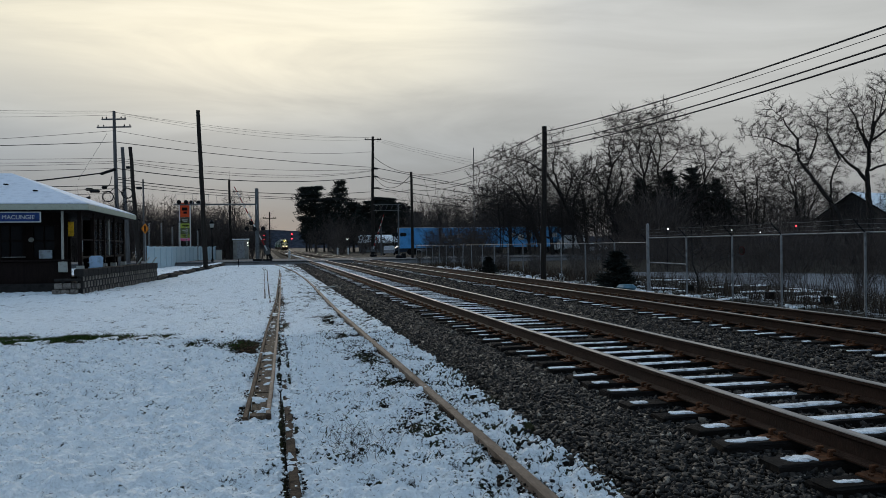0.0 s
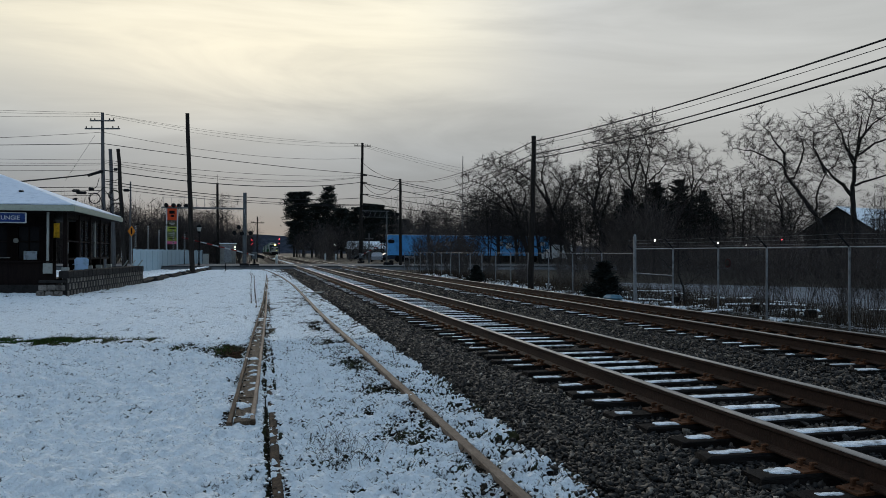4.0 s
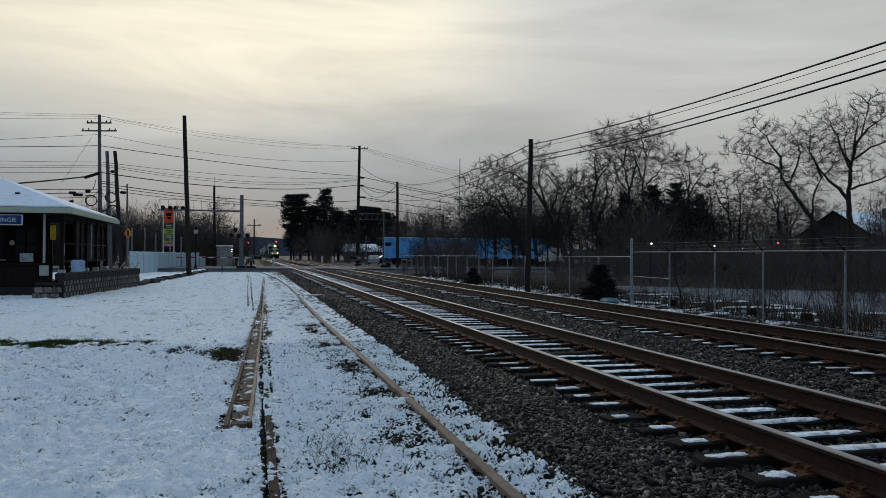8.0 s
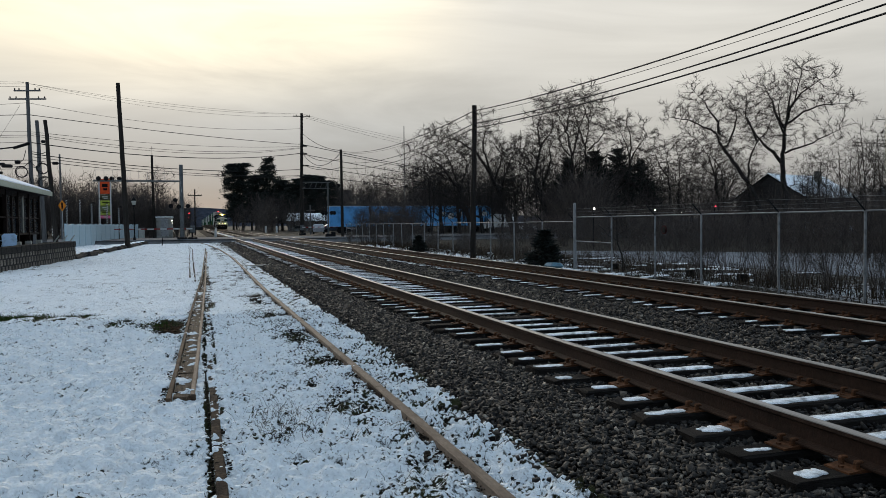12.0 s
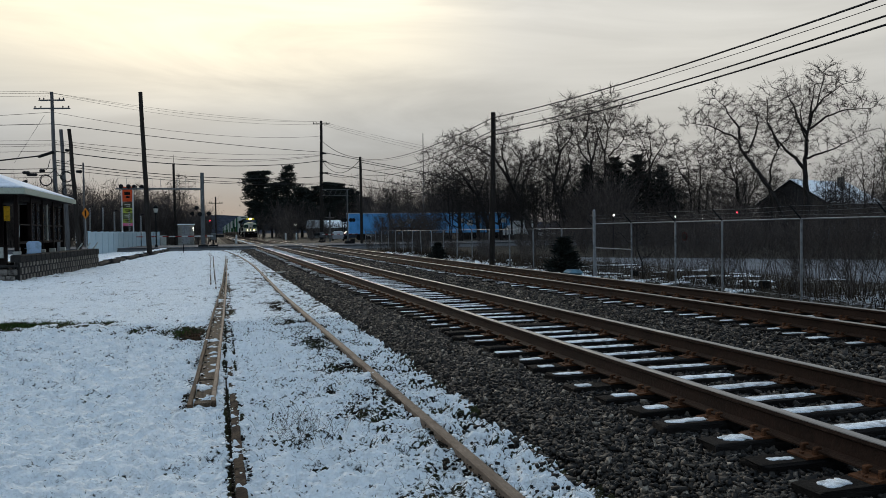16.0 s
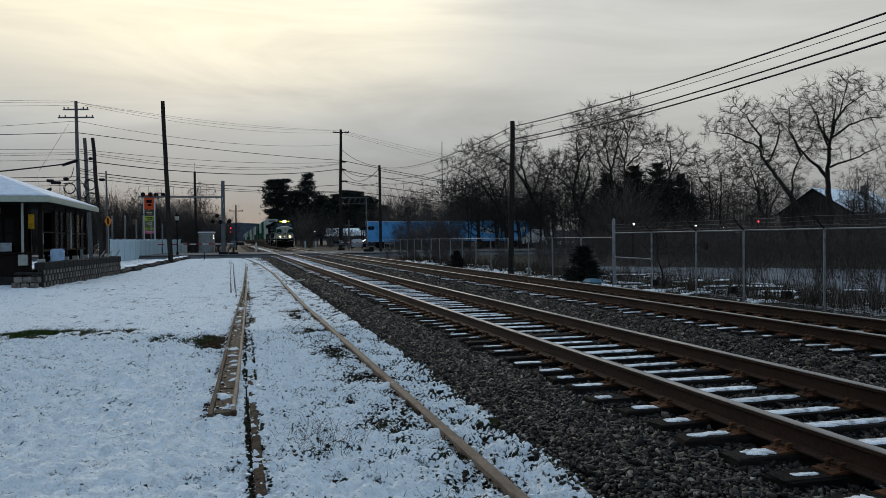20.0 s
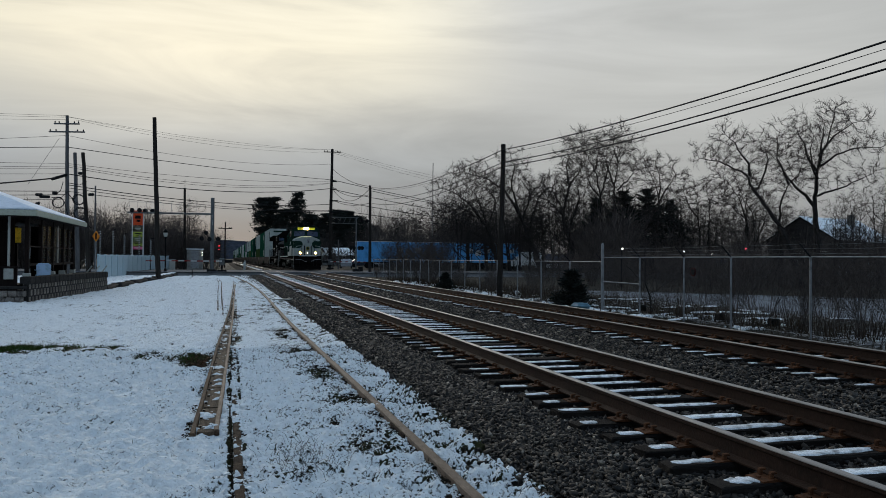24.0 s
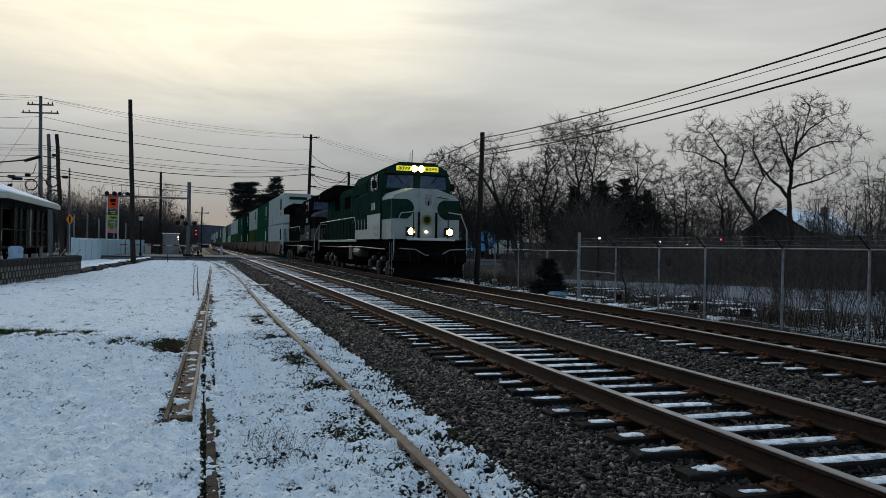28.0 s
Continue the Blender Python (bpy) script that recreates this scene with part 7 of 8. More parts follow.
    # close-set young trees filling the wood under the crowns
    for i in range(30):
        b = 16.0 + 20.0 * (i + r.random()) / 30
        place(slim_trees[i % 3], b, r.uniform(84, 112), r.uniform(6.5, 11.5) * (1.0 if b < 34 else 0.8) / 14.5)
    for i in range(10):
        b = 34.0 + 14.0 * (i + r.random()) / 10
        place(slim_trees[i % 3], b, r.uniform(66, 96), r.uniform(4.5, 7.5) / 14.5)
    # dense dark brush at the far edge of the lot
    for i in range(44):
        b = 21.5 + 29 * (i + r.random()) / 44
        place(brush[i % 3], b, r.uniform(44, 58), r.uniform(0.7, 1.1))
    # brush along the old fence and behind the new one
    for i, (x, y, k) in enumerate(((13.6, 30, 0.6), (14.0, 35, 0.5), (14.3, 42, 0.45), (14.6, 50, 0.4), (14.8, 57, 1.2), (15.4, 63, 1.2), (15.2, 69, 1.1), (16, 46, 0.45), (16.4, 54, 0.45), (17, 60, 0.8), (13.6, 21.9, 0.95), (13.5, 18.9, 1.0), (13.9, 18.2, 1.05), (13.6, 16.3, 0.8), (13.8, 13.4, 1.0), (13.7, 12.2, 1.15), (13.6, 11.0, 1.2), (13.9, 9.6, 1.1), (14.4, 15.2, 0.7), (13.5, 23.3, 0.6), (14.8, 12.0, 1.4), (14.2, 26.5, 0.8), (13.5, 15.3, 1.0), (13.8, 14.4, 1.1), (14.0, 17.0, 0.95), (13.4, 10.3, 1.05), (14.3, 11.4, 1.2), (13.6, 20.6, 0.8), (14.2, 19.8, 0.9), (13.9, 8.6, 1.2), (14.6, 13.2, 1.2), (13.5, 12.9, 0.9))):
        m = pose(x, y, -0.34, 0, 0, r.uniform(0, 360)) @ Matrix.Diagonal((k, k, k * r.uniform(0.9, 1.15), 1))
        src = (near_brush if y < 28 else brush)[i % 3]
        if src.name not in used:
            used.add(src.name)
            src.matrix_world = m
        else:
            copy_thing(src, pose(0, 0, 0)).matrix_basis = m
    # low brush and litter of snow in the strip behind the old fence
    for i in range(26):
        x, y = r.uniform(12.9, 16.5), r.uniform(25, 72)
        place(near_brush[i % 3] if y < 45 else brush[i % 3], math.degrees(math.atan2(x, y)), math.hypot(x, y), r.uniform(0.25, 0.55), z=-0.36)
    g = np.random.default_rng(88)
    n = 3600
    x, y = np.concatenate([g.uniform(11.2, 13.2, n // 2), g.uniform(12.8, 14.6, n // 2)]), 7 + 52 * g.random(n) ** 1.2
    ok = (fbm(x, y, 0.7, 3) > 0.50) & ((x > 12.5) | (y > 19))
    lumps("snow_remnants", np.stack([x, y, ground_z(x, y) - 0.03 + 0.0 * x], 1)[ok], (0.05 * g.lognormal(0, 0.5, n))[ok], M_snow, "scattered remnants of snow on the dark ground", "snow", 89, 0.7)
    # low weeds behind the fence
    s = Shape()
    for k in range(13000):
        x, y = (11.6 if k % 5 == 0 else 12.75) + r.random() ** 1.3 * (3.2 if k % 2 else 5.6), r.uniform(7, 64)
        h = r.uniform(0.1, 0.5)
        a, w = r.uniform(0, 6.28), r.uniform(0.004, 0.010)
        bx, by = r.uniform(-0.15, 0.15), r.uniform(-0.15, 0.15)
        s.add([(x - w * math.cos(a), y - w * math.sin(a), -0.36), (x + w * math.cos(a), y + w * math.sin(a), -0.36), (x + bx, y + by, -0.34 + h)], [(0, 1, 2)])
    solid("weeds", s, M_straw, "dry weed stalks along the fence", "weeds", kind="stuff")
    for k in range(27):
        q = new("snow_drift", patch_mesh(500 + k, r.uniform(0.3, 1.5), r.uniform(0.15, 0.6), 0.02))
        tagged(q, "thin old snow patch on the bare ground", "snow", "snow drifts")
        q.matrix_world = pose(*((r.uniform(12.9, 17.5), r.uniform(19, 34)) if k < 15 else (r.uniform(11.6, 13.6), r.uniform(19.5, 27.5))), -0.33 if k >= 15 else -0.30, 0, 0, r.uniform(0, 180))
    # sapling by the corner post
    sp = bare_tree(77, 2.6, "thin bare sapling behind the fence", 0.035, 5, 0.45, 0.3, group="saplings", reach=0.5, density=5, tip=0.004, twig=0.3, twigs=1)
    sp.matrix_world = pose(13.5, 23.2, -0.33)
    # the spreading tree and its leaning neighbour beyond the lot
    skyline(40.8, 62, 5, "large bare spreading tree with a dark trunk", [
        ([(0.05, 0, -0.2), (0.0, 0, 1.8), (-0.2, 0, 5.8), (-0.1, 0.1, 8.3), (0.1, 0.15, 10.1), (0.3, 0.2, 11.2), (0.4, 0.2, 12.2)], 0.34, 0.05, 13),
        ([(-0.3, 0, 6.0), (-1.1, 0.2, 7.1), (-2.0, 0.3, 7.9), (-2.2, 0.4, 8.7), (-3.0, 0.4, 9.8)], 0.16, 0.04, 11),
        ([(-0.1, 0, 6.7), (0.8, -0.2, 7.1), (1.7, -0.3, 7.3), (2.6, -0.4, 7.9), (3.4, -0.4, 8.2)], 0.10, 0.03, 8),
        ([(-0.1, 0.1, 8.6), (-1.0, 0.3, 10.2), (-1.1, 0.3, 11.3), (-1.8, 0.4, 12.2)], 0.13, 0.04, 12),
        ([(0.0, 0.1, 8.9), (0.9, 0.3, 9.7), (1.9, 0.4, 10.1), (3.0, 0.5, 10.3), (3.9, 0.5, 10.2)], 0.11, 0.035, 14),
        ([(0.1, 0.1, 10.0), (1.0, 0.4, 11.2), (1.9, 0.5, 12.0), (2.6, 0.5, 12.2)], 0.10, 0.035, 12),
        ([(0.0, 0.1, 9.0), (0.5, -0.4, 10.6), (0.9, -0.6, 12.2), (1.0, -0.6, 12.9)], 0.10, 0.03, 12),
        ([(0.0, 0.1, 8.0), (-0.6, -0.6, 9.4), (-0.3, -1.0, 11.0)], 0.10, 0.035, 8)])
    skyline(38.8, 60, 6, "bare tree with one long leaning limb", [
        ([(1.1, 0, -0.2), (0.5, 0, 2.1), (0.0, 0, 3.9), (-1.1, 0.1, 5.6), (-2.3, 0.2, 7.4), (-2.3, 0.2, 8.2), (-3.3, 0.3, 8.7), (-4.2, 0.3, 9.4), (-5.1, 0.4, 9.6), (-5.8, 0.4, 9.7)], 0.27, 0.04, 12),
        ([(-2.3, 0.2, 8.2), (-2.2, 0, 9.0), (-3.2, -0.2, 10.1), (-3.3, -0.2, 10.9), (-3.9, -0.3, 11.3)], 0.12, 0.035, 12),
        ([(-2.0, 0.2, 7.2), (-1.6, 0.5, 7.1), (-1.5, 0.6, 8.0), (-1.0, 0.7, 9.6), (-1.6, 0.8, 10.7)], 0.12, 0.04, 12),
        ([(-0.3, 0.4, -0.2), (-0.3, 0.4, 2.1), (-0.4, 0.3, 4.7), (-0.3, 0.2, 6.5), (0.2, 0.1, 7.5), (1.0, 0, 8.3), (1.2, 0, 9.3)], 0.17, 0.04, 12),
        ([(0.2, 0.1, 7.5), (0.0, 0, 8.2), (-0.6, -0.2, 9.6), (-0.5, -0.3, 10.8)], 0.11, 0.035, 10)])
    # trees left of the line
    for i, (b, d, h) in enumerate(((-2.4, 145, 12.5), (-8.6, 140, 10.2), (-10.2, 150, 11), (-7.0, 150, 11.2), (-5.4, 160, 11.5), (-4.2, 165, 11.0), (-12, 140, 10), (-14, 130, 10), (-11.0, 120, 9), (-3.3, 175, 10), (-1.2, 190, 9), (-16, 120, 9), (-18, 120, 9), (-9.4, 165, 11.5), (-6.2, 175, 12), (-4.8, 130, 8.5), (-3.8, 135, 9), (-2.0, 160, 8), (-5.8, 128, 8.5), (-7.6, 126, 8.5), (-8.8, 124, 8.5))):
        place(spread_trees[i % 4], b, d, h / 13.5)
    for i in range(36):
        b = r.uniform(-13, -2.0)
        place(brush[i % 3], b, r.uniform(106, 118), r.uniform(2.3, 3.1) * (1 if b < -3.5 else 0.75))
    for i in range(36):
        b = r.uniform(-14, -0.2)
        place(brush[i % 3], b, r.uniform(112, 150), r.uniform(1.6, 2.9))
    for i in range(14):
        x, y = r.uniform(14, 34), r.uniform(160, 205)
        place(brush[i % 3], math.degrees(math.atan2(x, y)), math.hypot(x, y), r.uniform(0.9, 1.9))
    for i in range(14):
        b = r.uniform(3.0, 12.5)
        place(brush[i % 3], b, r.uniform(165, 260), r.uniform(2.0, 4.0))
    # pines beyond the crossing
    pines = [needle_tree(141 + k, 20, 10, "tall dark ragged pine beyond the crossing", 26, 0.2, 0.10, 95, 0.30, "ragged") for k in range(3)]
    for i, (b, d, h, w) in enumerate(((2.55, 300, 24.0, 0.8), (3.2, 295, 24.0, 0.85), (4.95, 290, 25.0, 0.72), (4.1, 285, 19.0, 1.0), (5.9, 250, 15.5, 1.3), (6.9, 240, 15.0, 1.3), (7.9, 235, 16.0, 1.2), (8.6, 230, 15.5, 1.1), (9.4, 225, 13.5, 1.2), (10.4, 220, 11.0, 1.2), (3.8, 260, 12.0, 1.3), (2.75, 320, 13, 1.2), (5.2, 240, 11, 1.4), (6.4, 225, 10, 1.4))):
        x, y = ang(b, d)
        m = pose(x, y, -0.3, 0, 0, r.uniform(0, 360)) @ Matrix.Diagonal((h / 20 * w * 1.12, h / 20 * w * 1.12, h / 20, 1))
        src = pines[i % 3]
        if i < 3:
            src.matrix_world = m
        else:
            copy_thing(src, pose(0, 0, 0)).matrix_basis = m
    for i, (b, d, h) in enumerate(((5.6, 200, 9.5), (7.4, 190, 9), (8.8, 185, 9.5), (10.2, 180, 9), (11.4, 170, 9), (4.4, 230, 9), (12.2, 150, 8.5))):
        place(spread_trees[i % 4], b, d, h / 13.5)
    bush = needle_tree(171, 1.75, 1.5, "dense dark evergreen bush beside the far track", 22, 0.02, 0.2, 40, 0.02, "cone", "evergreen_bush")
    bush.matrix_world = pose(11.95, 26.0, -0.35) @ Matrix.Diagonal((1.05, 1.05, 0.76, 1))
    small = copy_thing(bush, pose(0, 0, 0))
    small.matrix_basis = pose(11.6, 41.5, -0.35) @ Matrix.Diagonal((0.8, 0.8, 0.55, 1))


def lawn_grass():
    rng = np.random.default_rng(31)
    n = 60000
    x, y = rng.uniform(-6.5, 2.1, n), 2.6 + 15.0 * rng.random(n) ** 1.4
    c = lawn_cover(x, y)
    keep = rng.random(n) < np.clip((0.66 - c) * 1.5 + 0.05, 0.015, 1)
    x, y, c = x[keep], y[keep], c[keep]
    n = len(x)
    h = rng.uniform(0.015, 0.055, n) * np.where(c < 0.4, 1.3, 1.0)
    a, lean = rng.uniform(0, 6.28, n), rng.uniform(0.3, 1.4, n)
    z = ground_z(x, y) + 0.012
    w = 0.0028
    p0 = np.stack([x - w * np.sin(a), y + w * np.cos(a), z], 1)
    p1 = np.stack([x + w * np.sin(a), y - w * np.cos(a), z], 1)
    p2 = np.stack([x + np.cos(a) * h * lean, y + np.sin(a) * h * lean, z + h], 1)
    v = np.stack([p0, p1, p2], 1).reshape(-1, 3)
    f = np.arange(3 * n).reshape(-1, 3)
    tagged(new("grass", array_mesh("grass", v, f, M_grass)), "sparse dull grass blades poking through the snow", "grass", kind="stuff")
    n = 24000
    pick = rng.random(n) < 0.93
    x = np.where(pick, -5.3 + rng.normal(0, 1.3, n), -1.0 + rng.normal(0, 0.35, n))
    y = np.where(pick, 15.65 + rng.normal(0, 0.32, n), 13.7 + rng.normal(0, 0.4, n))
    ok = (lawn_cover(x, y) < 0.40 + 0.1 * rng.random(n)) & (x > -8)
    x, y = x[ok], y[ok]
    n = len(x)
    h, a, z = rng.uniform(0.02, 0.06, n), rng.uniform(0, 6.28, n), ground_z(x, y) + 0.01
    p0 = np.stack([x - 0.006 * np.sin(a), y + 0.006 * np.cos(a), z], 1)
    p1 = np.stack([x + 0.006 * np.sin(a), y - 0.006 * np.cos(a), z], 1)
    p2 = np.stack([x + np.cos(a) * h * 0.6, y + np.sin(a) * h * 0.6, z + h], 1)
    tagged(new("green_grass", array_mesh("green_grass", np.stack([p0, p1, p2], 1).reshape(-1, 3), np.arange(3 * n).reshape(-1, 3), mat("green_blades", (0.030, 0.062, 0.012), 0.85, var=0.3, island=0.5, second=(0.045, 0.060, 0.016)))), "streaks of green grass where the snow has melted", "grass", kind="stuff")
    r = random.Random(12)
    s = Shape()
    for k in range(110):
        bx, by = 0.66 + r.gauss(0, 0.14), 6.4 + r.gauss(0, 0.35)
        a, h = r.uniform(0, 6.28), r.uniform(0.04, 0.12)
        s.tube([(bx, by, -0.36), (bx + 0.04 * math.cos(a), by + 0.04 * math.sin(a), -0.33 + h * 0.6), (bx + 0.1 * math.cos(a), by + 0.1 * math.sin(a), -0.33 + h)], [0.0016, 0.0014, 0.0008], 3, False)
    solid("dead_weeds", s, M_straw, "tuft of dead weed stalks in the snow", "weeds", kind="stuff")


# ---- the train ----
M_cream = mat("cream_paint", (0.31, 0.345, 0.32), 0.55, var=0.1, scale=2.5, second=(0.25, 0.265, 0.245), amount=0.4)
M_green = mat("dark_green_paint", (0.013, 0.032, 0.024), 0.6, var=0.25, scale=2.5, second=(0.009, 0.021, 0.017), spec=0.0)
M_grime = mat("underframe_grime", (0.0065, 0.0058, 0.0055), 0.85, var=0.35, scale=4, bump=0.3, spec=0.0)
M_tank = mat("tank_grey", (0.055, 0.055, 0.054), 0.5, var=0.25, scale=3)
M_board = mat("number_board", (0.85, 0.78, 0.05), 0.4, emit=0.55, var=0.0)
M_head_lamp = mat("headlamp_lens", (1.0, 0.74, 0.30), 0.2, emit=160.0, var=0.0)
# glowing discs added behind the train's lamps to imitate their halo
M_lamp_halo = mat("lit_reflector", (1.0, 0.58, 0.11), 0.3, emit=14.0, var=0.0)
M_ditch = mat("ditch_lamp_lens", (1.0, 0.70, 0.25), 0.2, emit=110.0, var=0.0)
M_ditch_dim = mat("dim_ditch_lens", (1.0, 0.56, 0.15), 0.2, emit=60.0, var=0.0)
M_marker = mat("marker_lens", (1.0, 0.8, 0.5), 0.2, emit=8.0, var=0.0)
# cab windows: the sky's reflection is painted in as a blue-grey base
M_shield = mat("cab_glass", (0.06, 0.085, 0.14), 0.15, var=0.0, spec=0.1)
M_emblem = mat("gold_emblem", (0.26, 0.20, 0.03), 0.5, var=0.1)
M_wheel = mat("wheel_steel", (0.06, 0.05, 0.045), 0.5, metal=0.5, var=0.2)
TRAIN, AXLES = [], []


def train_y(t):
    """Distance of the train's nose along the line, slowing slightly as it comes."""
    u = 28.0 - t
    return 30.2 + 14.2 * u - 0.02 * u * u


def bogie(parent, y, radius, axles, gap, keep):
    """A truck: side frames, springs and wheelsets."""
    L = gap * (axles - 1)
    for sx in (-1, 1):
        s = Shape().prism([(y - L / 2 - 0.5, 0.45), (y + L / 2 + 0.5, 0.45), (y + L / 2 + 0.5, 0.75), (y + L / 2, 0.98), (y - L / 2, 0.98), (y - L / 2 - 0.5, 0.75)], "x", sx * 1.08 - 0.07, sx * 1.08 + 0.07)
        part("side_frame", s, M_grime, parent)
        for k in range(axles):
            part("journal_box", Shape().box((sx * 1.19, y - L / 2 + k * gap, radius), (0.18, 0.34, 0.34), 0.05), M_tank if axles == 3 else M_grime, parent)
        for k in range(axles - 1):
            part("brake_cylinder", Shape().tube([(sx * 1.2, y - L / 2 + (k + 0.5) * gap - 0.15, 0.8), (sx * 1.2, y - L / 2 + (k + 0.5) * gap + 0.2, 0.78)], 0.11, 10), M_tank if axles == 3 else M_grime, parent)
    for k in range(axles):
        w = part("wheelset", Shape().disc((0.755, 0, 0), "x", radius, 0.13, 22).disc((-0.755, 0, 0), "x", radius, 0.13, 22).disc((0.70, 0, 0), "x", radius + 0.025, 0.03, 22).disc((-0.70, 0, 0), "x", radius + 0.025, 0.03, 22).tube([(-0.75, 0, 0), (0.75, 0, 0)], 0.09, 10), M_wheel, parent)
        w.matrix_local = pose(0, y - L / 2 + k * gap, radius)
        if keep:
            AXLES.append((w, y - L / 2 + k * gap, radius))


def locomotive(upper, lower, label, lit, numbered):
    e = thing("locomotive", label, "locomotive", pose(0, 0, 0))
    mirror = (-1, 1)
    # frame, pilot and plough
    part("underframe", Shape().box((0, 11.2, 1.42), (2.9, 20.6, 0.34), 0.03), M_grime, e)
    part("pilot", Shape().prism([(0.15, 0.75), (0.95, 0.55), (0.95, 1.58), (0.3, 1.58)], "x", -1.5, 1.5), M_grime, e)
    plough = [(-1.45, 0.35, 0.12), (0, -0.25, 0.12), (1.45, 0.35, 0.12), (-1.4, 0.5, 0.85), (0, 0.15, 0.85), (1.4, 0.5, 0.85), (-1.4, 0.7, 0.12), (1.4, 0.7, 0.12)]
    part("snow_plough", Shape().add(plough, [(0, 1, 4, 3), (1, 2, 5, 4), (0, 3, 6), (2, 7, 5), (0, 6, 7, 2, 1), (3, 4, 5, 7, 6)]), M_grime, e)
    part("coupler", Shape().box((0, -0.25, 0.95), (0.3, 0.9, 0.28), 0.06).box((0.06, -0.7, 0.95), (0.34, 0.3, 0.34), 0.08), M_grime, e)
    part("white_sill", Shape().box((0, 0.16, 1.63), (2.0, 0.05, 0.10), 0.01), M_white, e, "white deck edge stripe")
    part("deck", Shape().box((0, 0.75, 1.60), (2.95, 1.2, 0.05), 0.01), M_grime, e)
    for x in (-0.9, -0.55, 0.55, 0.9):
        part("air_hose", Shape().tube([(x, 0.1, 1.15), (x * 1.02, -0.12, 0.95), (x * 1.05, -0.10, 0.65), (x * 0.95, 0.05, 0.55)], 0.03, 6), M_black, e)
    part("uncoupling_lever", Shape().tube([(-1.35, -0.02, 1.25), (-0.7, -0.1, 1.22), (-0.3, -0.12, 1.0), (0.3, -0.12, 1.0), (0.7, -0.1, 1.22), (1.35, -0.02, 1.25)], 0.022, 6), M_galv, e)
    # steps at the corners
    for sx in mirror:
        for k in range(4):
            part("step", Shape().box((sx * 1.38, 0.75, 0.35 + 0.32 * k), (0.28, 0.45, 0.03), 0.006), M_grime, e)
        part("step_side", Shape().box((sx * 1.5, 0.55, 0.85), (0.03, 0.03, 1.3)).box((sx * 1.5, 0.98, 0.85), (0.03, 0.03, 1.3)), M_galv, e)
        part("handrail", Shape().tube([(sx * 1.5, 0.35, 0.8), (sx * 1.52, 0.2, 1.2), (sx * 1.52, 0.2, 2.0), (sx * 1.25, 0.2, 2.62), (sx * 0.72, 0.2, 2.68)], 0.024, 6), M_cream, e, "pale grab rail")
        part("handrail", Shape().tube([(sx * 0.72, 0.22, 1.6), (sx * 0.72, 0.22, 2.68)], 0.024, 6), M_black, e)
    # nose
    nose = [(-1.47, 1.62), (1.47, 1.62), (1.47, 3.18), (1.30, 3.36), (0.5, 3.62), (-0.5, 3.62), (-1.30, 3.36), (-1.47, 3.18)]
    n = len(nose)
    front = [(x * 0.985, 1.02 + 0.10 * (z - 1.62) * 0.35, z) for x, z in nose]
    back = [(x, 2.75, z + (0.12 if z > 3.0 else 0)) for x, z in nose]
    part("nose", Shape().add(front + back, [tuple(range(n))] + [(i, n + i, n + (i + 1) % n, (i + 1) % n) for i in range(n)]), upper, e)
    # painted shields on the nose corners and wrap along its sides
    for sx in mirror:
        pts = [(0.52, 2.72), (0.50, 2.90), (0.58, 3.08), (0.76, 3.19), (1.445, 3.19), (1.445, 2.44), (0.80, 2.44), (0.62, 2.56)]
        part("nose_panel", Shape().add([(sx * x, 1.004 + 0.035 * (z - 1.62), z) for x, z in pts] + [(sx * x, 1.10, z) for x, z in pts], [tuple(range(8)) if sx > 0 else tuple(range(7, -1, -1))] + [(i, (i + 1) % 8, 8 + (i + 1) % 8, 8 + i) for i in range(8)]), lower, e, "dark green rounded panel")
        part("nose_wrap", Shape().box((sx * 1.475, 1.9, 2.81), (0.02, 1.6, 0.76), 0.004), lower, e)
        lamp = part("ditch_light", Shape().box((sx * 0.80, 0.42, 1.93), (0.34, 0.28, 0.36), 0.03), M_darkmetal, e, "dark lamp housing")
        if lit:
            part("reflector", Shape().disc((sx * 0.80, 0.275, 1.94), "y", 0.135, 0.02, 18), M_lamp_halo, lamp, "glowing disc added for the lamp's halo")
        part("lens", Shape().disc((sx * 0.80, 0.255, 1.94), "y", 0.085, 0.04, 16), (M_ditch if sx > 0 else M_ditch_dim) if lit else M_redoff, lamp, "lit lamp" if lit else "")
    part("nose_door", Shape().box((0.05, 1.03, 2.6), (0.62, 0.03, 1.85), 0.02), upper, e)
    part("door_window", Shape().box((0.1, 1.02, 3.2), (0.3, 0.03, 0.42), 0.03), M_galv, e)
    part("door_handle", Shape().box((0.1, 0.99, 3.05), (0.06, 0.05, 0.2), 0.01), M_black, e)
    part("emblem", Shape().disc((0.05, 0.99, 2.42), "y", 0.20, 0.03, 20), M_emblem, e, "round gold emblem")
    part("emblem_core", Shape().disc((0.05, 0.97, 2.42), "y", 0.13, 0.03, 14), lower, e)
    part("marker_light", Shape().disc((0.02, 0.97, 1.95), "y", 0.05, 0.05, 12), M_marker if lit else M_redoff, e)
    for x in (-0.32, 0.42):
        part("gate_post", Shape().box((x, 0.9, 2.15), (0.09, 0.06, 1.1), 0.01), M_black, e)
    part("grab_iron", Shape().tube([(0.5, 1.06, 3.30), (0.5, 0.98, 3.30), (0.95, 0.98, 3.24), (0.95, 1.05, 3.24)], 0.018, 5), M_black, e)
    # cab
    cab = [(-1.55, 1.62), (1.55, 1.62), (1.55, 4.05), (1.38, 4.42), (0.75, 4.72), (-0.75, 4.72), (-1.38, 4.42), (-1.55, 4.05)]
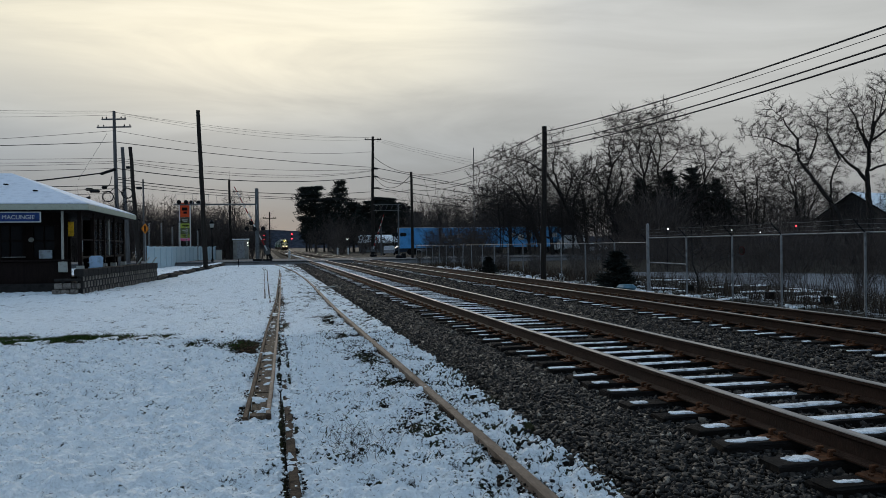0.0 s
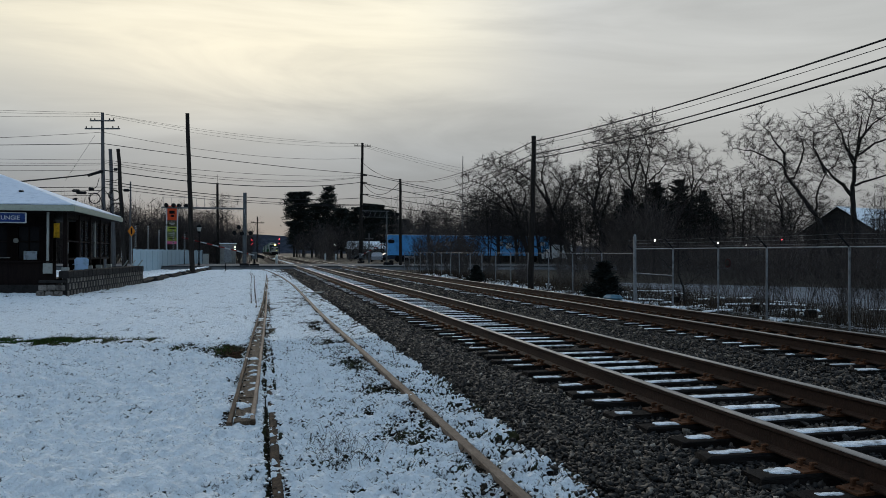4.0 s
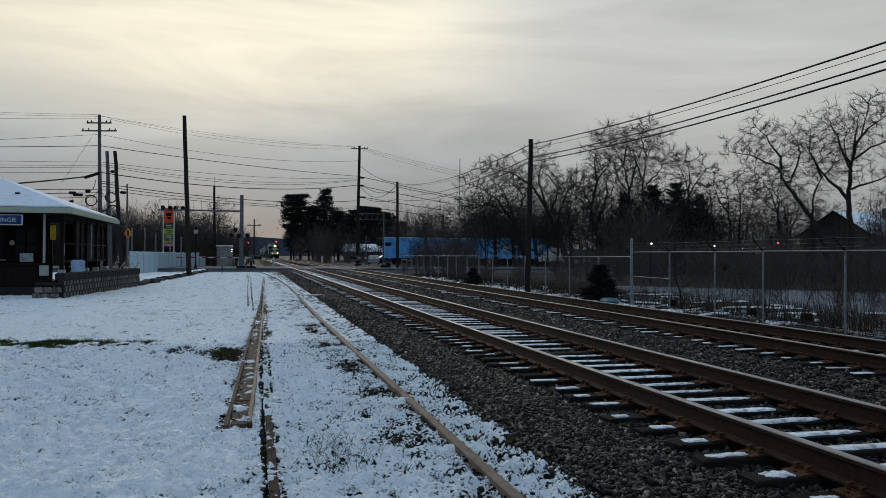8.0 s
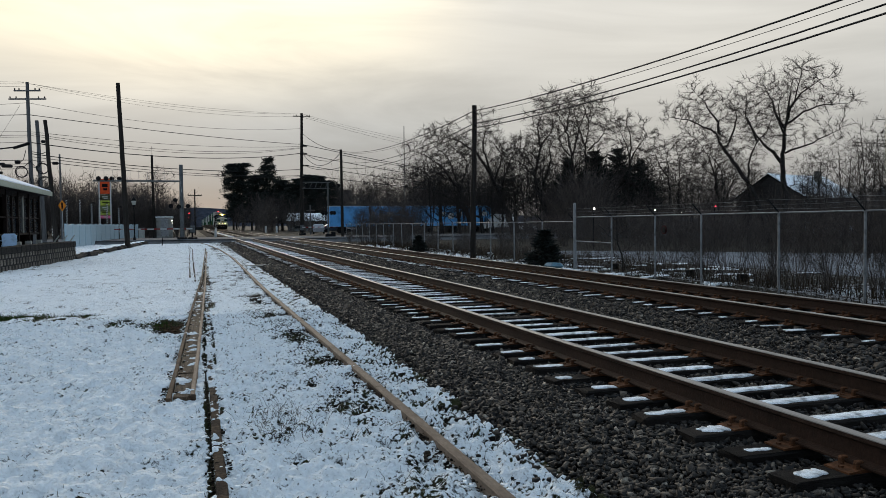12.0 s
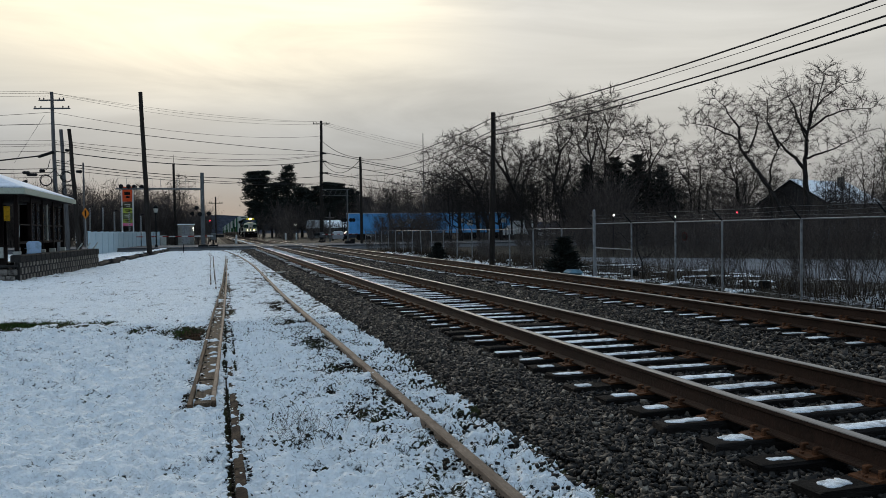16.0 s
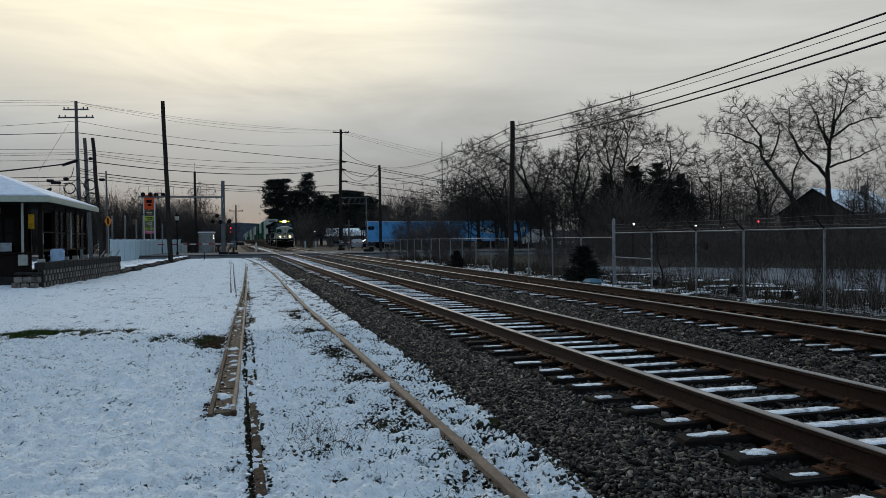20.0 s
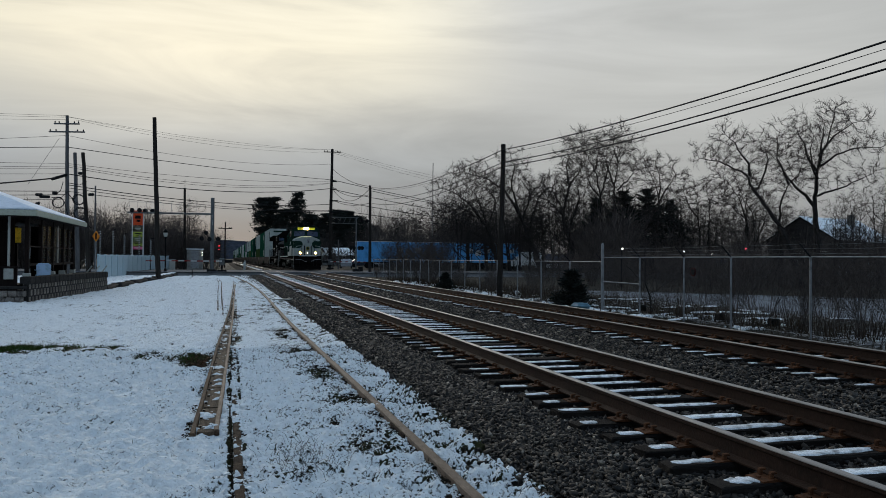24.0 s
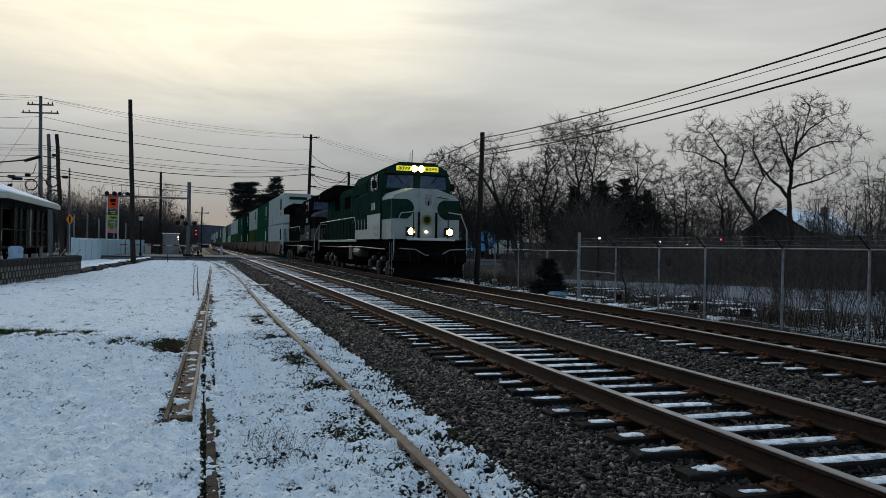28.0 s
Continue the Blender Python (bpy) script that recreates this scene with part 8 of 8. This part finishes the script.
    part("cab", Shape().prism(cab, "y", 2.7, 5.35), lower, e)
    part("cab_roof", Shape().prism([(-1.40, 4.44), (1.40, 4.44), (0.77, 4.76), (-0.77, 4.76)], "y", 2.55, 5.5), lower, e)
    part("brow", Shape().prism([(-1.45, 4.28), (1.45, 4.28), (1.30, 4.46), (0.85, 4.70), (-0.85, 4.70), (-1.30, 4.46)], "y", 2.50, 2.72), lower, e, "dark brow over the windscreens")
    part("windscreen_frame", Shape().prism([(-1.46, 3.62), (1.46, 3.62), (1.44, 4.30), (-1.44, 4.30)], "y", 2.62, 2.71), lower, e)
    for sx in mirror:
        part("windscreen", Shape().prism([(sx * 0.16, 3.72), (sx * 1.32, 3.70), (sx * 1.28, 4.20), (sx * 0.16, 4.24)], "y", 2.575, 2.64), M_shield, e, "cab window with the sky's blue-grey in its colour")
        part("wiper", Shape().tube([(sx * 0.9, 2.56, 4.2), (sx * 0.62, 2.54, 3.9)], 0.014, 4), M_black, e)
        nb = part("number_board", Shape().box((sx * 0.60, 2.47, 4.50), (0.66, 0.06, 0.20), 0.02), M_board if lit else M_trim, e, "lit yellow number board")
        if numbered:
            letters("8099", 0.19, M_black, e, pose(sx * 0.60, 2.430, 4.435, 90, 0, 0), 0.50)
    part("headlamp_case", Shape().box((0, 2.47, 4.50), (0.56, 0.10, 0.32), 0.03), M_darkmetal, e)
    if lit:
        part("reflector", Shape().disc((-0.15, 2.41, 4.50), "y", 0.135, 0.02, 18).disc((0.15, 2.41, 4.50), "y", 0.135, 0.02, 18), M_lamp_halo, e, "glowing disc added for the lamp's halo")
    for x in (-0.15, 0.15):
        part("headlamp", Shape().disc((x, 2.40, 4.50), "y", 0.095, 0.04, 16), M_head_lamp if lit else M_redoff, e, "lit headlamp" if lit else "")
    for sx in mirror:
        for ya, yb in ((3.15, 3.75), (3.95, 4.6)):
            wf = part("side_window", Shape().box((sx * 1.555, (ya + yb) / 2, 3.95), (0.05, yb - ya + 0.08, 0.62), 0.01), M_black, e)
            part("pane", Shape().box((sx * 1.575, (ya + yb) / 2, 3.95), (0.03, yb - ya - 0.06, 0.5)), M_shield, wf)
        part("cab_stripe", Shape().box((sx * 1.552, 4.0, 2.15), (0.02, 2.7, 1.05), 0.004), upper, e, "pale lower band")
        part("cabinet_band", Shape().box((sx * 1.505, 7.0, 2.08), (0.02, 3.1, 0.9), 0.004), upper, e, "pale lower band")
        part("cab_panel", Shape().box((sx * 1.552, 4.2, 3.45), (0.02, 2.2, 0.28), 0.004), lower, e)
        for q in range(3):
            part("number_bar", Shape().box((sx * 1.57, 3.75 + 0.28 * q, 3.0), (0.012, 0.16, 0.30), 0.003), M_cream, e)
        part("mirror", Shape().box((sx * 1.75, 3.05, 3.85), (0.22, 0.05, 0.3), 0.02), M_black, e)
    # hood
    hood = [(-1.02, 1.62), (1.02, 1.62), (1.02, 4.05), (0.85, 4.35), (-0.85, 4.35), (-1.02, 4.05)]
    part("hood", Shape().prism(hood, "y", 5.35, 20.9), lower, e)
    part("equipment_cabinet", Shape().prism([(-1.5, 1.62), (-1.0, 1.62), (-1.0, 3.95), (-1.5, 3.55)], "y", 5.4, 8.6), lower, e)
    part("equipment_cabinet", Shape().prism([(1.5, 1.62), (1.0, 1.62), (1.0, 3.95), (1.5, 3.55)], "y", 5.4, 8.6), lower, e)
    part("exhaust_hump", Shape().box((0, 12.6, 4.45), (1.3, 2.2, 0.35), 0.08), M_grime, e)
    part("dynamic_brake", Shape().prism([(-1.25, 3.75), (1.25, 3.75), (1.3, 4.2), (1.0, 4.62), (-1.0, 4.62), (-1.3, 4.2)], "y", 7.2, 10.6), lower, e)
    part("radiator", Shape().prism([(-1.55, 3.95), (1.55, 3.95), (1.58, 4.45), (1.2, 4.72), (-1.2, 4.72), (-1.58, 4.45)], "y", 16.4, 20.8), M_grime, e, "winged radiator housing")
    part("horn", Shape().tube([(0.2, 6.0, 4.9), (0.2, 5.4, 4.95)], [0.03, 0.09], 8).tube([(-0.1, 6.0, 4.9), (-0.1, 5.5, 4.93)], [0.03, 0.08], 8).box((0.05, 6.0, 4.75), (0.5, 0.1, 0.3), 0.02), M_darkmetal, e)
    part("aerial", Shape().tube([(0, 3.8, 4.72), (0, 3.8, 5.3)], 0.012, 5), M_black, e)
    for sx in mirror:
        for k in range(11):
            part("hood_door", Shape().box((sx * 1.03, 9.4 + k * 0.98, 2.85), (0.03, 0.86, 2.1), 0.01), lower, e)
        part("hood_band", Shape().box((sx * 1.052, 14.5, 1.9), (0.02, 11.0, 0.4), 0.004), lower, e)
        for k in range(3):
            part("louvre", Shape().box((sx * 1.06, 10.0 + k * 3.4, 3.6), (0.03, 1.7, 0.6), 0.01), M_grime, e)
        for k in range(12):
            part("stanchion", Shape().tube([(sx * 1.5, 8.9 + k * 1.05, 1.6), (sx * 1.5, 8.9 + k * 1.05, 2.7)], 0.022, 5), M_black, e)
        part("side_handrail", Shape().tube([(sx * 1.5, 8.4, 2.3), (sx * 1.5, 8.9, 2.7), (sx * 1.5, 20.6, 2.7), (sx * 1.5, 21.2, 2.2), (sx * 1.5, 21.2, 1.0)], 0.026, 6), M_cream, e, "pale handrail")
        for k in range(5):
            part("latch", Shape().box((sx * 1.06, 9.75 + k * 1.96, 2.55), (0.03, 0.08, 0.14), 0.01), M_tank, e)
        for k in range(4):
            part("cabinet_door", Shape().box((sx * 1.505, 5.75 + k * 0.78, 2.75), (0.03, 0.68, 1.35), 0.01), lower, e)
        for k in range(4):
            part("cab_step", Shape().box((sx * 1.57, 3.2 + 0.5 * (k % 2), 1.85 + 0.28 * (k // 2)), (0.05, 0.28, 0.16), 0.01), M_cream, e)
        part("brake_pipe", Shape().tube([(sx * 1.42, 2.2, 1.2), (sx * 1.44, 8.0, 1.28), (sx * 1.44, 14.0, 1.24), (sx * 1.42, 20.5, 1.28)], 0.03, 6), M_tank, e)
        part("walkway_edge", Shape().box((sx * 1.5, 14.6, 1.58), (0.05, 12.6, 0.12), 0.01), upper, e)
        part("air_tank", Shape().tube([(sx * 1.2, 7.6, 1.02), (sx * 1.2, 7.7, 1.02), (sx * 1.2, 9.3, 1.02), (sx * 1.2, 9.4, 1.02)], [0.2, 0.28, 0.28, 0.2], 14), M_tank, e, "grey air reservoir")
        part("air_filter_box", Shape().box((sx * 1.25, 10.1, 1.0), (0.4, 0.9, 0.75), 0.03), M_tank, e)
    part("fuel_tank", Shape().prism([(-1.3, 1.25), (1.3, 1.25), (1.45, 0.95), (1.2, 0.35), (-1.2, 0.35), (-1.45, 0.95)], "y", 9.0, 14.2), M_grime, e)
    part("end_plate", Shape().box((0, 21.6, 1.1), (2.9, 0.1, 1.0), 0.02), M_grime, e)
    for o in e.children:
        if o.data.users > 1:
            continue
        if o.name.startswith("lettering"):
            o.location.z = 2.0 + (o.location.z - 2.0) * 1.065
            continue
        for q in (o, *o.children):
            for v in q.data.vertices:
                if v.co.z > 2.0:
                    v.co.z = 2.0 + (v.co.z - 2.0) * 1.065
    bogie(e, 4.3, 0.53, 3, 1.85, lit)
    bogie(e, 18.0, 0.53, 3, 1.85, False)
    return e


def well_car():
    c = thing("well_car", "tan articulated well car carrying stacked containers", "railcar", pose(0, 0, 0), "well cars")
    M_car = mat("well_car_tan", (0.075, 0.058, 0.046), 0.75, var=0.25, scale=1.5, second=(0.035, 0.027, 0.022), amount=0.5)
    for sx in (-1, 1):
        part("side_sill", Shape().prism([(0.9, 1.25), (2.6, 1.62), (15.0, 1.62), (16.7, 1.25), (16.7, 1.05), (15.2, 0.38), (2.4, 0.38), (0.9, 1.05)], "x", sx * 1.42 - 0.06, sx * 1.42 + 0.06), M_car, c)
        for k in range(7):
            part("rib", Shape().box((sx * 1.50, 3.3 + k * 1.85, 1.0), (0.06, 0.1, 1.2)), M_car, c)
    part("floor", Shape().box((0, 8.8, 0.35), (2.7, 12.6, 0.08)), M_grime, c)
    for y in (0.9, 16.7):
        part("bulkhead", Shape().box((0, y + (0.6 if y < 5 else -0.6), 1.15), (2.7, 1.3, 0.3), 0.03), M_car, c)
    bogie(c, 0.2, 0.48, 2, 1.7, False)
    return c


CONTAINER_COLOURS = {"white": ((0.40, 0.45, 0.43), "white"), "green": ((0.018, 0.080, 0.046), "dark green"), "teal": ((0.010, 0.034, 0.028), "dark teal"), "lime": ((0.05, 0.085, 0.03), "yellow-green"), "grey": ((0.17, 0.185, 0.185), "grey")}


def container(colour):
    col, word = CONTAINER_COLOURS[colour]
    m = mat("container_" + colour, col, 0.65, var=0.12, scale=0.8, second=[k * 0.72 for k in col], amount=0.4, spec=0.0)
    c = thing("shipping_container", word + " ribbed shipping container on a well car", "container", pose(0, 0, 0), "containers")
    part("body", Shape().box((0, 0, 1.45), (2.5, 16.0, 2.8), 0.02), m, c)
    for sx in (-1, 1):
        ribs = Shape()
        for k in range(26):
            ribs.box((sx * 1.265, -7.6 + k * 0.608, 1.45), (0.035, 0.30, 2.55))
        part("side_corrugation", ribs, m, c)
        for y in (-7.97, 7.97):
            part("corner_post", Shape().box((sx * 1.24, y, 1.45), (0.14, 0.14, 2.9), 0.01), m, c)
        if colour != "grey":
            part("marking", Shape().box((sx * 1.29, -5.6, 1.9), (0.012, 1.1, 1.1), 0.002).box((sx * 1.29, -5.6, 1.0), (0.012, 0.7, 0.16), 0.002), M_trim if colour in ("green", "teal") else M_green, c)
    part("front_bar", Shape().box((0.1, -8.02, 2.45), (1.7, 0.02, 0.26), 0.004), M_green if colour != "green" else M_trim, c, "dark printed bar")
    for x in (-0.55, -0.2, 0.2, 0.55):
        part("lock_rod", Shape().tube([(x, 8.04, 0.15), (x, 8.04, 2.8)], 0.025, 5), M_galv, c)
    part("roof", Shape().box((0, 0, 2.88), (2.56, 16.05, 0.05), 0.01), m, c)
    return c


def build_train():
    lead = locomotive(M_cream, M_green, "dark green and cream freight locomotive with lit lamps", True, True)
    second = locomotive(mat("faded_grey", (0.085, 0.08, 0.075), 0.7, var=0.3, scale=2, spec=0.0), mat("sooty_black", (0.009, 0.009, 0.009), 0.6, var=0.2, scale=2, spec=0.0), "black freight locomotive behind the leading one", False, False)
    TRAIN.extend([(lead, 0.0, 0.0), (second, 22.9, 0.0)])
    kinds = {k: container(k) for k in CONTAINER_COLOURS}
    first = well_car()
    stacks = [("white", "white"), ("green", "green"), ("lime", "white"), ("teal", "teal"), ("green", "green"), ("lime", "white"), ("green", "white"), ("white", "grey"), ("green", "green"), ("white", "white")]
    fresh = set()
    for k in range(26):
        y = 46.0 + 17.7 * k
        c = first if k == 0 else copy_thing(first, pose(0, 0, 0))
        TRAIN.append((c, y, 0.0))
        low, high = stacks[k % 10]
        if 10 < k and k % 5 == 3:
            high = None
        for colour, z in ((low, 0.42), (high, 3.34)):
            if colour is None:
                continue
            b = kinds[colour]
            if colour in fresh:
                b = copy_thing(b, pose(0, 0, 0))
            fresh.add(colour)
            TRAIN.append((b, y + 8.8, z))


def motions():
    for ob, dy, dz in TRAIN:
        rows = []
        for t in range(0, 29):
            y = train_y(t) + dy
            rows.append((t, pose(XC2 + bend(y), y, dz, 0, 0, math.degrees(math.atan2(bend(y) - bend(y + 16), 16)))))
        walk(ob, rows)
    # wheels of the leading locomotive roll with its travel
    for w, y, radius in AXLES:
        rows = []
        for k in range(0, 841):
            t = k / 30
            a = math.degrees((train_y(0) - train_y(t)) / radius)
            rows.append((t, pose(0, y, radius, a % 360, 0, 0)))
        walk(w, rows)
    left, right = [g for g in GATES]
    walk(left[0], [(t, pose(0, 0, 0, 0, a, 0)) for t, a in ((0, 64), (1, 53), (2, 41), (3, 28), (4, 14), (5, 3), (5.5, 0), (28, 0))])
    walk(right[0], [(t, pose(0, 0, 0, 0, -a, 0)) for t, a in ((0, 72), (1, 62), (2, 52), (3, 42), (4, 28), (5, 13), (6, 2), (6.5, 0), (28, 0))])


# ---- build ----
far_ground()
crossing()
ballast_bed()
lawns()
back_lawn()
poles()
wires()
station()
block_wall()
lawn_edge()
white_fence()
crossing_signals()
street_things()
right_fence()
far_things()
woods()
lawn_grass()
build_train()
ballast_stones()
spur()
main_track(XC1, "main track with snowy ties and bright-topped rails", 100, -6.56, 76.0, 0.93)
main_track(XC2, "second main track with dark ties and snow at their ends", 300, -5.3, 76.0, 0.25)
motions()
